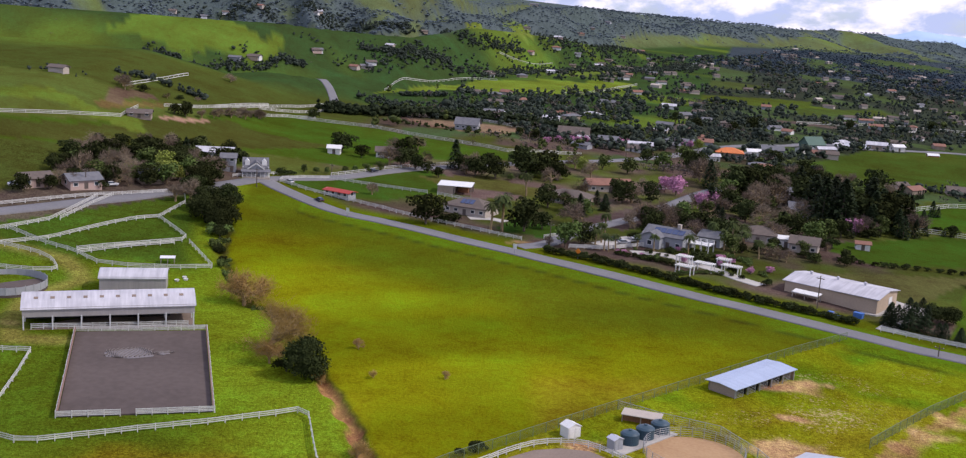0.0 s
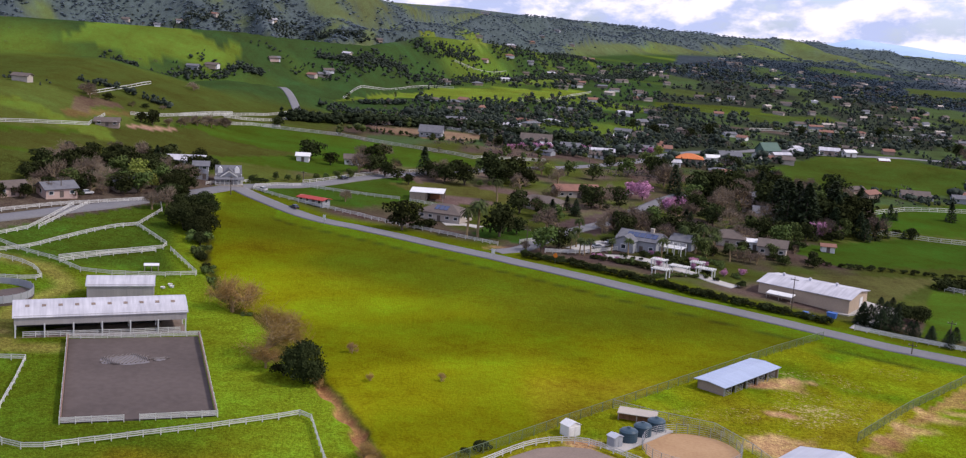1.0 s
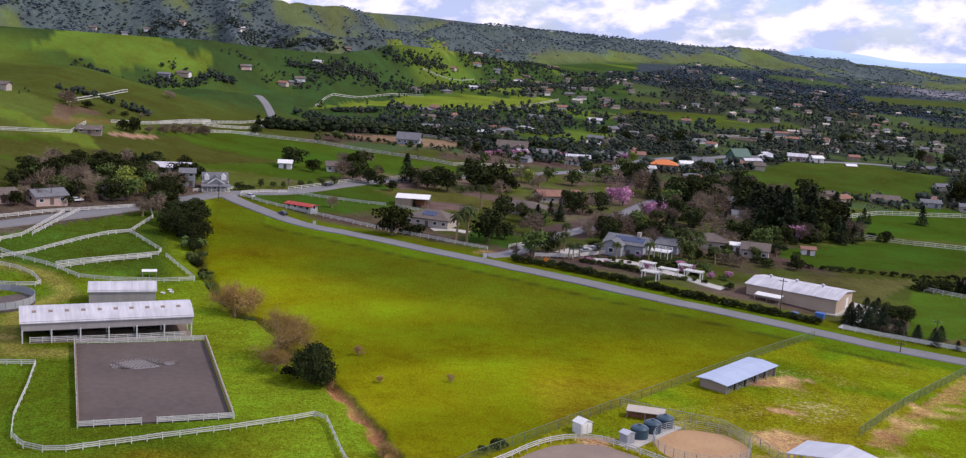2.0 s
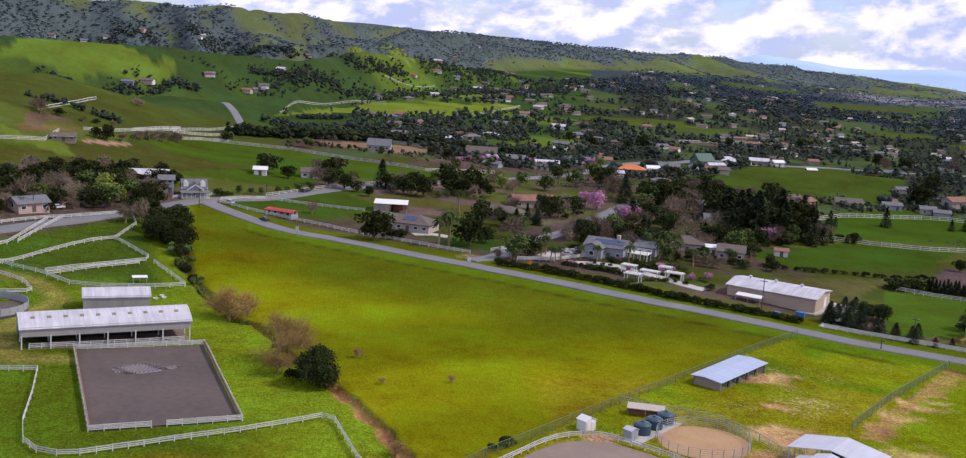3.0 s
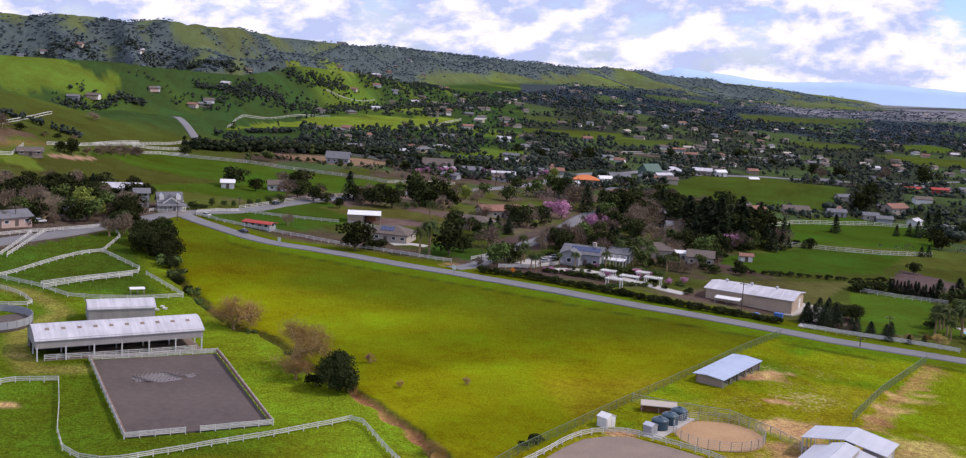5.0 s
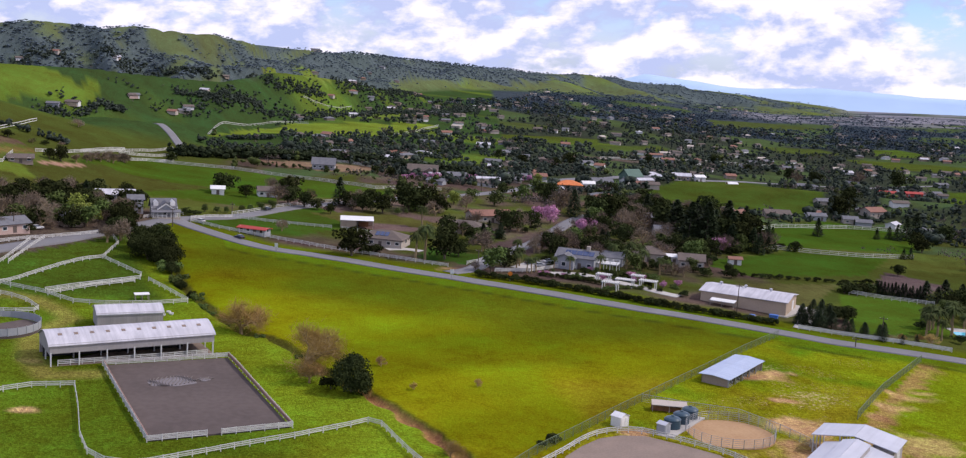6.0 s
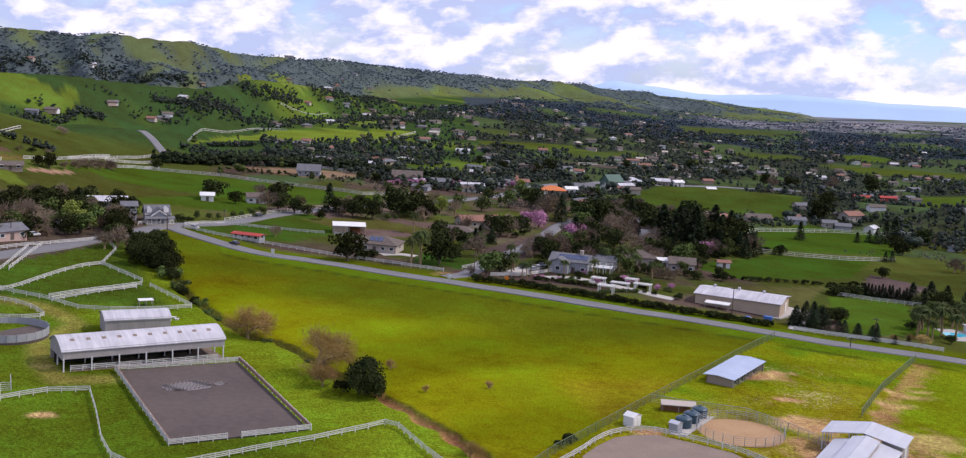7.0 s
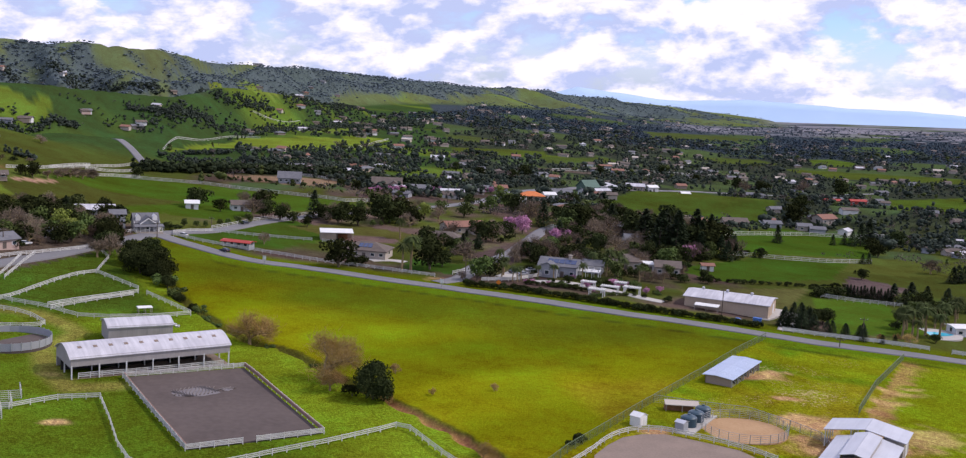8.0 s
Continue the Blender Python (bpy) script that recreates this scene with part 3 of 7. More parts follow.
def soil_colours(x, y):
    """Base colour of grass and soil by field, with sun, cloud shade and haze painted in."""
    lush, field, dry, dirt = np.array((0.142, 0.200, 0.010)), np.array((0.145, 0.152, 0.003)), np.array((0.168, 0.188, 0.006)), np.array((0.46, 0.275, 0.135))
    n = len(x)
    px, py = x + 34, y + 12
    r, az = np.hypot(px, py), np.degrees(np.arctan2(px, py))
    w = lambda a: np.asarray(a, float)[:, None]
    c = np.tile(field, (n, 1))
    mottle = rolling(x, y, 45, 0.9)
    c = c + (np.array((0.165, 0.135, 0.004)) - c) * w(np.clip(mottle * 1.2 - 0.35, 0, 0.8))
    fresh = rolling(x, y, 58, 4.4)
    c = c + (np.array((0.122, 0.158, 0.004)) - c) * w(np.clip(fresh * 1.5 - 0.2, 0, 0.8))
    rust = rolling(x, y, 70, 3.1)
    c = c + (np.array((0.185, 0.125, 0.010)) - c) * w(np.clip(rust * 1.6 - 0.6, 0, 0.5) * ease((235 - y - 0.2 * x) / 50))
    # random grass swaths, contrast raised to suggest sunlit patches
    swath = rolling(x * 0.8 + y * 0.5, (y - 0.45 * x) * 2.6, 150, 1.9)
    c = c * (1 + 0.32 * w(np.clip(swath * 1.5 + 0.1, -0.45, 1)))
    # upper meadow darkened in its colour to stand in for cloud shade
    upper_shade = ease((y + 0.62 * x - 215) / 60 + 0.25 * rolling(x, y, 60, 1.1))
    c = c + (np.array((0.074, 0.094, 0.005)) - c) * w(upper_shade * 0.9)
    left = ease((CREEK_X(y) - x) / 6 + 0.5) * (y < 330)
    # sun by the creek and cloud shade on the paddocks, painted into the grass
    cloud_shaded = ease((CREEK_X(y) - x - 16) / 18)
    lush = lush + (np.array((0.086, 0.122, 0.008)) - lush) * w(cloud_shaded)
    lush = lush + (np.array((0.056, 0.094, 0.010)) - lush) * w(ease((y - 238) / 14) * ease((CREEK_X(y) - x - 4) / 6))
    c = c + (lush * (1 + 0.2 * mottle[:, None]) - c) * w(left)
    # grazed paddock with tan straw patches beside the wire fence
    pad = inside(x, y, [(9, 166), (74, 233), (102, 217), (60, 168), (40, 150), (0, 150)])
    c = np.where(w(pad) > 0, dry * (1 + 0.15 * mottle[:, None]), c)
    green = np.clip(rolling(x, y, 26, 2.2) * 1.6 + 0.1, 0, 1) * pad
    c = c + (np.array((0.085, 0.158, 0.006)) - c) * w(green * 0.8)
    farther = inside(x, y, [(60, 168), (102, 217), (150, 195), (110, 140), (60, 140)])
    c = np.where(w(farther) > 0, np.array((0.158, 0.196, 0.006)) * (1 + 0.15 * mottle[:, None]), c)
    golden = ease((190 - y + 0.35 * (x - 40)) / 22 + 0.5 * rolling(x, y, 18, 1.4)) * pad
    c = c + (np.array((0.235, 0.190, 0.012)) - c) * w(golden * 0.6)
    for bx, by, ra, rb in BARE:
        k = np.clip(1.4 - np.hypot((x - bx) / ra, (y - by) / rb) + 0.5 * rolling(x, y, 7, bx), 0, 1)
        c = c + (dirt - c) * w(ease(k) * np.where(farther, 0.6, 0.95))
    # ruddy earth trodden bare along the dividing fence
    worn = np.clip(1.2 - along(x - 1.5, y + 1.5, [(61, 172), (78, 192), (102, 217)]) / 3.5 + 0.7 * rolling(x, y, 9, 2.7), 0, 1) * farther
    c = c + (np.array((0.36, 0.20, 0.085)) - c) * w(ease(worn) * 0.7)
    ruddy = ease(1.3 - np.hypot((x - -37.7) / 22, (y - 149.0) / 9) + 0.3 * rolling(x, y, 14, 0.8))
    c = c + (np.array((0.19, 0.135, 0.008)) - c) * w(ruddy * 0.75)
    # the creek: a rusty clay bed below, overgrowth and shadow painted dark above; banks darker, more on the +x side
    off = along(x, y, CREEK)
    wide = 0.9 + 0.3 * np.sin(y * 0.7) + 0.15 * np.sin(y * 1.3)
    bed = ease((wide + 0.35 - off) / 0.6) * ease((194 - y) / 10)
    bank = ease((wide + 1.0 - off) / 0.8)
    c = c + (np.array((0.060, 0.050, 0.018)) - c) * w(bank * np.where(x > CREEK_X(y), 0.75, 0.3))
    c = c + (np.array((0.32, 0.170, 0.070)) * (1 + 0.25 * rolling(x, y, 5, 0.4)[:, None]) - c) * w(bed)
    track = np.clip(1.4 - along(x, y, TRACK) / 2.4, 0, 1) * 0.7
    c = c + (np.array((0.24, 0.2, 0.05)) - c) * w(track)
    # rank verge grass beside the road, and the dark line of an old ditch behind it
    d = along(x, y, ROAD)
    near = (road_side(x, y) < 0) & (x > -50)
    verge = ease((11 - d) / 2) * near
    c = c + (np.array((0.085, 0.135, 0.006)) - c) * w(verge * 0.85)
    c = c + (np.array((0.04, 0.055, 0.008)) - c) * w(ease(1.3 - np.abs(d - 11.5) / 0.9) * near * 0.75)
    # beyond the road: brown yards, darkened also for cloud shade, then the patchwork of the valley and the hills
    town = ease((along(x, y, ROAD) < 1e8) * (road_side(x, y) - 4) / 6)
    yard = np.clip(rolling(x, y, 40, 1.7) * 1.3 + 0.45, 0, 1)
    t = np.array((0.066, 0.080, 0.016)) + (np.array((0.100, 0.068, 0.056)) - np.array((0.066, 0.080, 0.016))) * w(yard * (r < 560) * ease((118 - x) / 16) * ease((x + 62) / 25))
    patchwork = np.sin(np.floor(x / 90 + 0.3 * np.floor(y / 70)) * 12.9 + np.floor(y / 70) * 4.1) * 0.5 + 0.5
    t = t * (0.8 + 0.4 * w(patchwork))
    # long strips of meadow between the valley's tree belts
    strip_ = ease((-0.16 - valley_bands(r, az)) / 0.25) * (az > 0) * (r > 480)
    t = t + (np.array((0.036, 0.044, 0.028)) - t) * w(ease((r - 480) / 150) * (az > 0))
    # farther out the floor turns bluer, haze painted into the ground
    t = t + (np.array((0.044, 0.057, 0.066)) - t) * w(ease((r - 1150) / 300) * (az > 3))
    t = t + (np.array((0.056, 0.082, 0.030)) - t) * w(strip_)
    # built-up plain at the valley's far end, paled partly by haze put into its colour
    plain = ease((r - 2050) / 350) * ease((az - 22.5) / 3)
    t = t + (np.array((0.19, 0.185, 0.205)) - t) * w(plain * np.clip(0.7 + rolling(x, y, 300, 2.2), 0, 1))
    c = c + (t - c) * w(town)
    trodden = ease((17 - along(x, y, CROSS)) / 4) * (x < -70) * (y > 262) * (road_side(x, y) > -8)
    c = c + (np.array((0.105, 0.072, 0.062)) - c) * w(trodden * 0.85)
    # field colours dimmed to stand in for cloud shade beyond the road
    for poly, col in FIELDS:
        c = np.where(w(inside(x, y, poly)) > 0, np.array(col) * (0.58, 0.54, 0.72) * (1 + 0.12 * mottle[:, None]), c)
    hill = ease((r - np.interp(az, AZ3, KNOLL) * 0.92) / 30) * (az < 12) + ease((r - np.interp(az, AZ1, FAR) * 0.8) / 100) * (az >= 12) * ease((30 - az) / 2.5)
    # foothill grass kept dark as under cloud; sunny spots painted over it below
    hc = np.tile(np.array((0.037, 0.066, 0.019)), (n, 1))
    crest = ease((r - np.interp(az, AZ1, FAR) * 0.80) / (30 + 0.04 * r))
    hc = hc + (np.array((0.100, 0.122, 0.050)) - hc) * w(crest)
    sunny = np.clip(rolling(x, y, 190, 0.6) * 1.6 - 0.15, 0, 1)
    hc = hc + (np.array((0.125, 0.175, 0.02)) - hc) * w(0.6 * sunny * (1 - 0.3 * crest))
    # brush ground blued like its leaves, haze put into the colour
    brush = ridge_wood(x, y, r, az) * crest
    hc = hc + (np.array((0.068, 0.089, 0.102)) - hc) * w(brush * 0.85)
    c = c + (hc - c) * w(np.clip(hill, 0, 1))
    # sunlit patches painted over the hill grass, and the dirt patch
    for poly, col in SUNLIT_AND_BARE:
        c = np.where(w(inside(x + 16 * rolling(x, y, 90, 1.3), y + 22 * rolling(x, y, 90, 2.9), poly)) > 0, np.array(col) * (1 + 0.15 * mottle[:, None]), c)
    return np.clip(c, 0.003, 1)


def CREEK_X(y):
    return np.interp(y, [p[1] for p in CREEK], [p[0] for p in CREEK])


BARE = [(54, 197.5, 6, 2.6), (58, 201, 4, 2), (46.5, 169, 6, 3), (49, 165, 6, 4), (52, 182, 2.6, 1.5), (66, 174, 1.8, 2.6), (72, 180, 1.6, 4), (79, 188, 1.2, 4), (82, 186.5, 4, 2), (75, 180, 3, 1.8), (86, 191, 3, 1.4), (16, 163, 3, 2), (49, 153, 12, 8), (66, 158, 8, 6), (-83, 203, 2, 1.5), (-81, 178, 2, 1.5), (12, 299, 5, 2)]
FLECKED = [(63, 205, 9, 5), (70, 202, 8, 5), (83, 213, 7, 5), (61, 193, 8, 5), (67, 190, 7, 5), (40, 180, 9, 5), (48, 172, 9, 4), (72, 182, 7, 7), (58, 184, 12, 8)]
TRACK = [(-106.7, 249.3), (-95, 245.9), (-88.7, 244.1), (-83, 237.5), (-80.3, 231.6), (-86, 219), (-84, 205), (-80, 195), (-72, 196)]
ROAD = [(-65.1, 340), (-57.9, 331.9), (-48.6, 322.9), (-38, 314.3), (-25.2, 307.8), (-13.2, 300.6), (2, 291), (17, 280), (31, 269.5), (44, 259.5), (63, 246.5), (81, 235.5), (93, 229.5), (112, 221), (159, 201), (259, 163), (599, 38)]
CROSS = [(-420, -40), (-144.8, 237.6), (-115.9, 266.9), (-102.6, 280.9), (-89.6, 297.2), (-77, 318.5), (-64.2, 340.6), (-47.6, 358.5), (-32.2, 381.9), (-14.7, 399.5), (19, 428.6), (70, 480), (112, 545), (170, 590), (260, 640), (420, 700)]
STREET = [(9, 293), (17, 300), (26, 317), (43, 341), (60, 372), (73, 398), (88, 420)]
FIELDS = [
    ([(-164.9, 341.2), (-122.8, 369.5), (-101.6, 407.5), (-78.8, 483.6), (-46.5, 474.2), (-13.2, 455.4), (13.8, 435.4), (3.9, 422.1), (-23.6, 414), (-41.9, 381.1), (-62.2, 382.3), (-85.7, 370.4), (-116.5, 344.4), (-171.6, 310.6)], (0.085, 0.155, 0.012)),
    ([(-121.7, 364.6), (-93.3, 422.8), (-52.2, 418), (-85.7, 370.4), (-116.5, 344.4), (-169.5, 321.7), (-166.2, 336.9)], (0.10, 0.115, 0.018)),
    ([(-35.3, 506.8), (-10.8, 514.9), (16, 508.5), (3.8, 483.4), (-26.8, 492.6)], (0.33, 0.23, 0.11)),
    ([(-55.1, 336.4), (-58.7, 342.9), (-49.5, 356), (-20.6, 392), (7.5, 367.6), (-15.4, 352.4), (-28.2, 338.7)], (0.075, 0.15, 0.014)),
    ([(-110, 392), (-108, 399), (-101, 408), (-96, 412), (-98, 404), (-104, 395)], (0.52, 0.32, 0.17)),
    ([(-131, 386), (-127, 398), (-112, 421), (-113, 411), (-119, 398), (-124, 386)], (0.21, 0.155, 0.04)),
    ([(-22.4, 380.3), (-9.5, 364.1), (9.6, 358.8), (25.7, 370.5), (-0.7, 390.2)], (0.15, 0.16, 0.03)),
    ([(-12.5, 359.4), (-3.4, 351.9), (9.7, 353.6), (11.6, 362.8), (-0.5, 368.8)], (0.26, 0.19, 0.12)),
    ([(3, 312), (16, 306), (24, 320), (10, 330)], (0.06, 0.13, 0.015)),
    ([(123, 499), (239, 640), (284, 586), (219, 496), (136, 455)], (0.085, 0.14, 0.016)),
    ([(140, 380), (155, 425), (216, 477), (249, 453), (207, 390)], (0.075, 0.15, 0.012)),
    ([(96, 322), (100, 336), (144, 368), (189, 376), (154, 331), (105, 312)], (0.07, 0.14, 0.012)),
    ([(123, 293), (146, 290), (130, 246), (99, 241)], (0.10, 0.18, 0.014)),
    ([(78, 292), (133, 310), (125, 300), (101, 268), (94, 272)], (0.14, 0.145, 0.035)),
    ([(140, 305), (166, 340), (178, 322), (150, 296)], (0.16, 0.12, 0.085)),
    ([(27, 335), (42, 355), (56, 368), (50, 340), (38, 322)], (0.13, 0.095, 0.065)),
    ([(300, 560), (420, 640), (470, 600), (350, 520)], (0.12, 0.2, 0.02)),
    ([(130, 790), (237, 855), (245, 835), (140, 770)], (0.13, 0.19, 0.02)),
    ([(150, 705), (227, 716), (235, 700), (158, 690)], (0.16, 0.13, 0.08)),
    ([(106, 773), (143, 829), (242, 898), (225, 840), (138, 765), (114, 754)], (0.11, 0.16, 0.02)),
    ([(207, 814), (290, 889), (284, 845), (196, 759)], (0.10, 0.15, 0.025)),
    ([(635, 1627), (828, 1804), (862, 1685), (633, 1446), (556, 1403)], (0.10, 0.14, 0.03)),
    ([(442, 1047), (547, 1111), (527, 1025), (437, 977)], (0.10, 0.15, 0.025)),
    ([(552, 1013), (602, 1113), (648, 1133), (638, 1074), (594, 1002)], (0.11, 0.18, 0.02)),
    ([(140, 939), (204, 1014), (231, 1009), (201, 935), (142, 896)], (0.10, 0.14, 0.03)),
    ([(53, 919), (93, 1001), (110, 988), (93, 922), (53, 871)], (0.13, 0.18, 0.02)),
    ([(178, 560), (247, 638), (241, 538), (216, 531)], (0.10, 0.15, 0.018)),
    ([(393, 653), (467, 671), (396, 578), (301, 508)], (0.10, 0.16, 0.016)),
    ([(492, 961), (601, 847), (559, 793), (458, 842)], (0.11, 0.16, 0.02)),
]


# hill grass painted brighter as if sunlit between clouds; one patch of brown dirt
SUNLIT_AND_BARE = [
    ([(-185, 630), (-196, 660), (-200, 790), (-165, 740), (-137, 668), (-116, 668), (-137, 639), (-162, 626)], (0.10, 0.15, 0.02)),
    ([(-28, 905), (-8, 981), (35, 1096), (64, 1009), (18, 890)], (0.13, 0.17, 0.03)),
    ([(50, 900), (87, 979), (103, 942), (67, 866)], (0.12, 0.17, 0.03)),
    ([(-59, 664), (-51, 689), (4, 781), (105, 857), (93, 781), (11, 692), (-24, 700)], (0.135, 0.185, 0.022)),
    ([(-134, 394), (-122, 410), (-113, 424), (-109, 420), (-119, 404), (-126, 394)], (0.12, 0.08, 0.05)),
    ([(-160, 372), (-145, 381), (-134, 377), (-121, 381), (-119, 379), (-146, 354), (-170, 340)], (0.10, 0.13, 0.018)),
]


def road_side(x, y):
    return (y - np.interp(x, [-420, -102.6, -64.2, -56, -38, -12, 38, 112, 260, 600], [-40, 281, 341, 335, 316, 304, 272, 224, 165, 40])) * 0.75


def build_ground():
    az = np.unique(np.concatenate([np.arange(-180, -64, 4.0), np.arange(-64, -30, 0.8), np.arange(-30, 48, 0.19), np.arange(48, 66, 0.8), np.arange(66, 180, 4.0), [180.0]]))
    r = [0.001, 15.0, 30.0, 60.0, 90.0, 115.0]
    while r[-1] < 3780:
        r.append(r[-1] + (0.8 if r[-1] < 250 else max(1.3, r[-1] * 0.0085)))
    r = np.array(r)
    a, rr = np.meshgrid(np.radians(az), r)
    x, y = (-34 + rr * np.sin(a)).ravel(), (-12 + rr * np.cos(a)).ravel()
    v = np.column_stack([x, y, heights(x, y)])
    na, nr = len(az), len(r)
    i, k = np.meshgrid(np.arange(na - 1), np.arange(nr - 1))
    q = (k * na + i).ravel()
    faces = np.column_stack([q, q + na, q + na + 1, q + 1])[:, ::-1]
    me = bpy.data.meshes.new("ground")
    me.vertices.add(len(v))
    me.vertices.foreach_set("co", (v * PLAN).ravel())
    me.loops.add(faces.size)
    me.loops.foreach_set("vertex_index", faces.ravel())
    me.polygons.add(len(faces))
    me.polygons.foreach_set("loop_start", np.arange(len(faces)) * 4)
    me.update(calc_edges=True)
    me.shade_smooth()
    col = me.color_attributes.new("soil", "FLOAT_COLOR", "POINT")
    rgba = np.ones((len(v), 4))
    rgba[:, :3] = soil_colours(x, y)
    rgba[:, 3] = thin_sod(x, y)
    col.data.foreach_set("color", rgba.ravel())
    tuft = me.attributes.new("tuft", "FLOAT", "POINT")
    tuft.data.foreach_set("value", tufts(x, y).astype(np.float32))
    me.materials.append(M["meadow"])
    return tagged(new("ground", me), "rolling green spring meadows, valley floor and grassy hills", "ground", kind="structure")


build_ground()


def smooth_path(path, step):
    """A rounded line through the given corners, at even steps."""
    p = [Vector((*q, 0)) for q in path]
    p = [p[0] * 2 - p[1], *p, p[-1] * 2 - p[-2]]
    out = []
    for a, b, c, d in zip(p, p[1:], p[2:], p[3:]):
        n = max(1, round((c - b).length / step))
        for i in range(n):
            t = i / n
            out.append(0.5 * ((2 * b) + (c - a) * t + (2 * a - 5 * b + 4 * c - d) * t * t + (3 * b - a - 3 * c + d) * t ** 3))
    return out + [p[-2]]


def strip(name, path, width, lift, material, label, category, kind="structure", step=3.0, parent=None, skirt=0.5):
    """A road or path: a strip that follows the land, with sides that go into it."""
    line = smooth_path(path, step)
    s = Shape()
    rows = 7
    for i, p in enumerate(line):
        d = (line[min(i + 1, len(line) - 1)] - line[max(i - 1, 0)]).normalized()
        side = Vector((-d.y, d.x, 0))
        edge = [p + side * (width * (j / (rows - 1) - 0.5)) for j in range(rows)]
        top = [land(q.x, q.y) for q in edge]
        crown = max(top)
        s.v += [(edge[0].x, edge[0].y, min(top) - skirt)] + [(q.x, q.y, 0.5 * (h + crown) + lift) for q, h in zip(edge, top)] + [(edge[-1].x, edge[-1].y, min(top) - skirt)]
    n = rows + 2
    for i in range(len(line) - 1):
        s.f += [(i * n + j, (i + 1) * n + j, (i + 1) * n + j + 1, i * n + j + 1) for j in range(n - 1)]
    if parent is not None:
        return part(name, s, material, parent)
    return tagged(new(name, s.mesh(name, material, True)), label, category, kind=kind)


main_road = strip("road", ROAD, 5.6, 0.14, "asphalt", "two-lane grey asphalt country road", "road")
strip("road", CROSS, 5.4, 0.10, "asphalt", "grey asphalt crossing road past the paddocks", "road")
strip("road", STREET, 5.2, 0.12, "asphalt", "side street of pale asphalt", "road")


def sheet(name, outline, lift, material, label, category, kind="structure", drop=0.6, level=True):
    """A flat area, level or with the fall of the land, with sides that go down into it."""
    n = len(outline)
    z = max(land(x, y) for x, y in outline) + lift
    tops = [z if level else land(x, y) + lift for x, y in outline]
    s = Shape().add([(x, y, t) for (x, y), t in zip(outline, tops)] + [(x, y, t - drop - 1.0) for (x, y), t in zip(outline, tops)], [tuple(range(n))] + [(i, i + n, (i + 1) % n + n, (i + 1) % n) for i in range(n)])
    ob = tagged(new(name, s.mesh(name, material)), label, category, kind=kind)
    return ob, z


def oval(cx, cy, rx, ry=None, n=40, a0=0.0):
    ry = ry or rx
    return [(cx + rx * math.cos(a0 + 2 * math.pi * i / n), cy + ry * math.sin(a0 + 2 * math.pi * i / n)) for i in range(n)]


# ---- fences ----
POSTS, RAILS = {}, {}


def fence(path, height, rails, material, label, category="fence", spacing=2.4, post=0.13, board=(0.14, 0.04), round_off=False, gaps=(), group="", rail_material=None, name="board_fence", lean=0.015, panel=False, mesh=0):
    """Posts at even steps along a line, with rails from post to post; each a part of its own."""
    if round_off:
        line = smooth_path(path, spacing)
    else:
        line = []
        for (ax, ay), (bx, by) in zip(path, path[1:]):
            n = max(1, round(math.hypot(bx - ax, by - ay) / spacing))
            line += [Vector((ax + (bx - ax) * i / n, ay + (by - ay) * i / n, 0)) for i in range(n)]
        line.append(Vector((*path[-1], 0)))
    x0, y0 = line[0].x, line[0].y
    z0 = land(x0, y0)
    root = thing(name, x0, y0, 0, label, category, group)
    rail_material = rail_material or material
    kp, kr = (material, height, post), (rail_material, board)
    if kp not in POSTS:
        POSTS[kp] = Shape().box(-post / 2, -post / 2, -0.35, post / 2, post / 2, height).mesh("post", material)
    if panel:
        kr = (rail_material, board, height, rails, mesh)
    if panel and kr not in RAILS:
        p = Shape()
        for k in range(rails):
            h = height * (0.97 - k * 0.88 / max(1, rails - 1))
            p.box(0, -board[1] / 2, h - board[0] / 2, 1, board[1] / 2, h + board[0] / 2)
        for k in range(mesh):
            u = (k + 0.5) / mesh
            p.box(u - 0.003, -0.005, height * 0.08, u + 0.003, 0.005, height * 0.97)
        if mesh:
            p.box(0, -0.04, height * 0.97, 1, 0.04, height * 0.97 + 0.07)
        RAILS[kr] = p.mesh("panel", rail_material)
    if kr not in RAILS:
        RAILS[kr] = Shape().box(0, -board[1] / 2, -board[0] / 2, 1, board[1] / 2, board[0] / 2).mesh("rail", rail_material)
    pts = [Vector((p.x - x0, p.y - y0, land(p.x, p.y) - z0)) for p in line]
    for i, p in enumerate(pts):
        a = pts[max(i - 1, 0)]
        b = pts[min(i + 1, len(pts) - 1)]
        yaw = math.atan2(b.y - a.y, b.x - a.x)
        ob = part("post", POSTS[kp], material, root)
        ob.matrix_basis = Matrix.Translation(p * PLAN) @ Euler((random.gauss(0, lean), random.gauss(0, lean), yaw)).to_matrix().to_4x4()
        if i + 1 < len(pts) and i not in gaps:
            q = pts[i + 1]
            d = q - p
            if panel:
                ob = tagged(part("panel", RAILS[kr], rail_material, root), kind="stuff")
                ob.matrix_basis = Matrix.Translation(p * PLAN) @ d.to_track_quat("X", "Z").to_matrix().to_4x4() @ Matrix.Diagonal((d.length, 1, 1, 1))
            for k in range(0 if panel else rails):
                h = height * (0.93 - k * 0.8 / max(1, rails)) - 0.02
                ob = part("rail", RAILS[kr], rail_material, root)
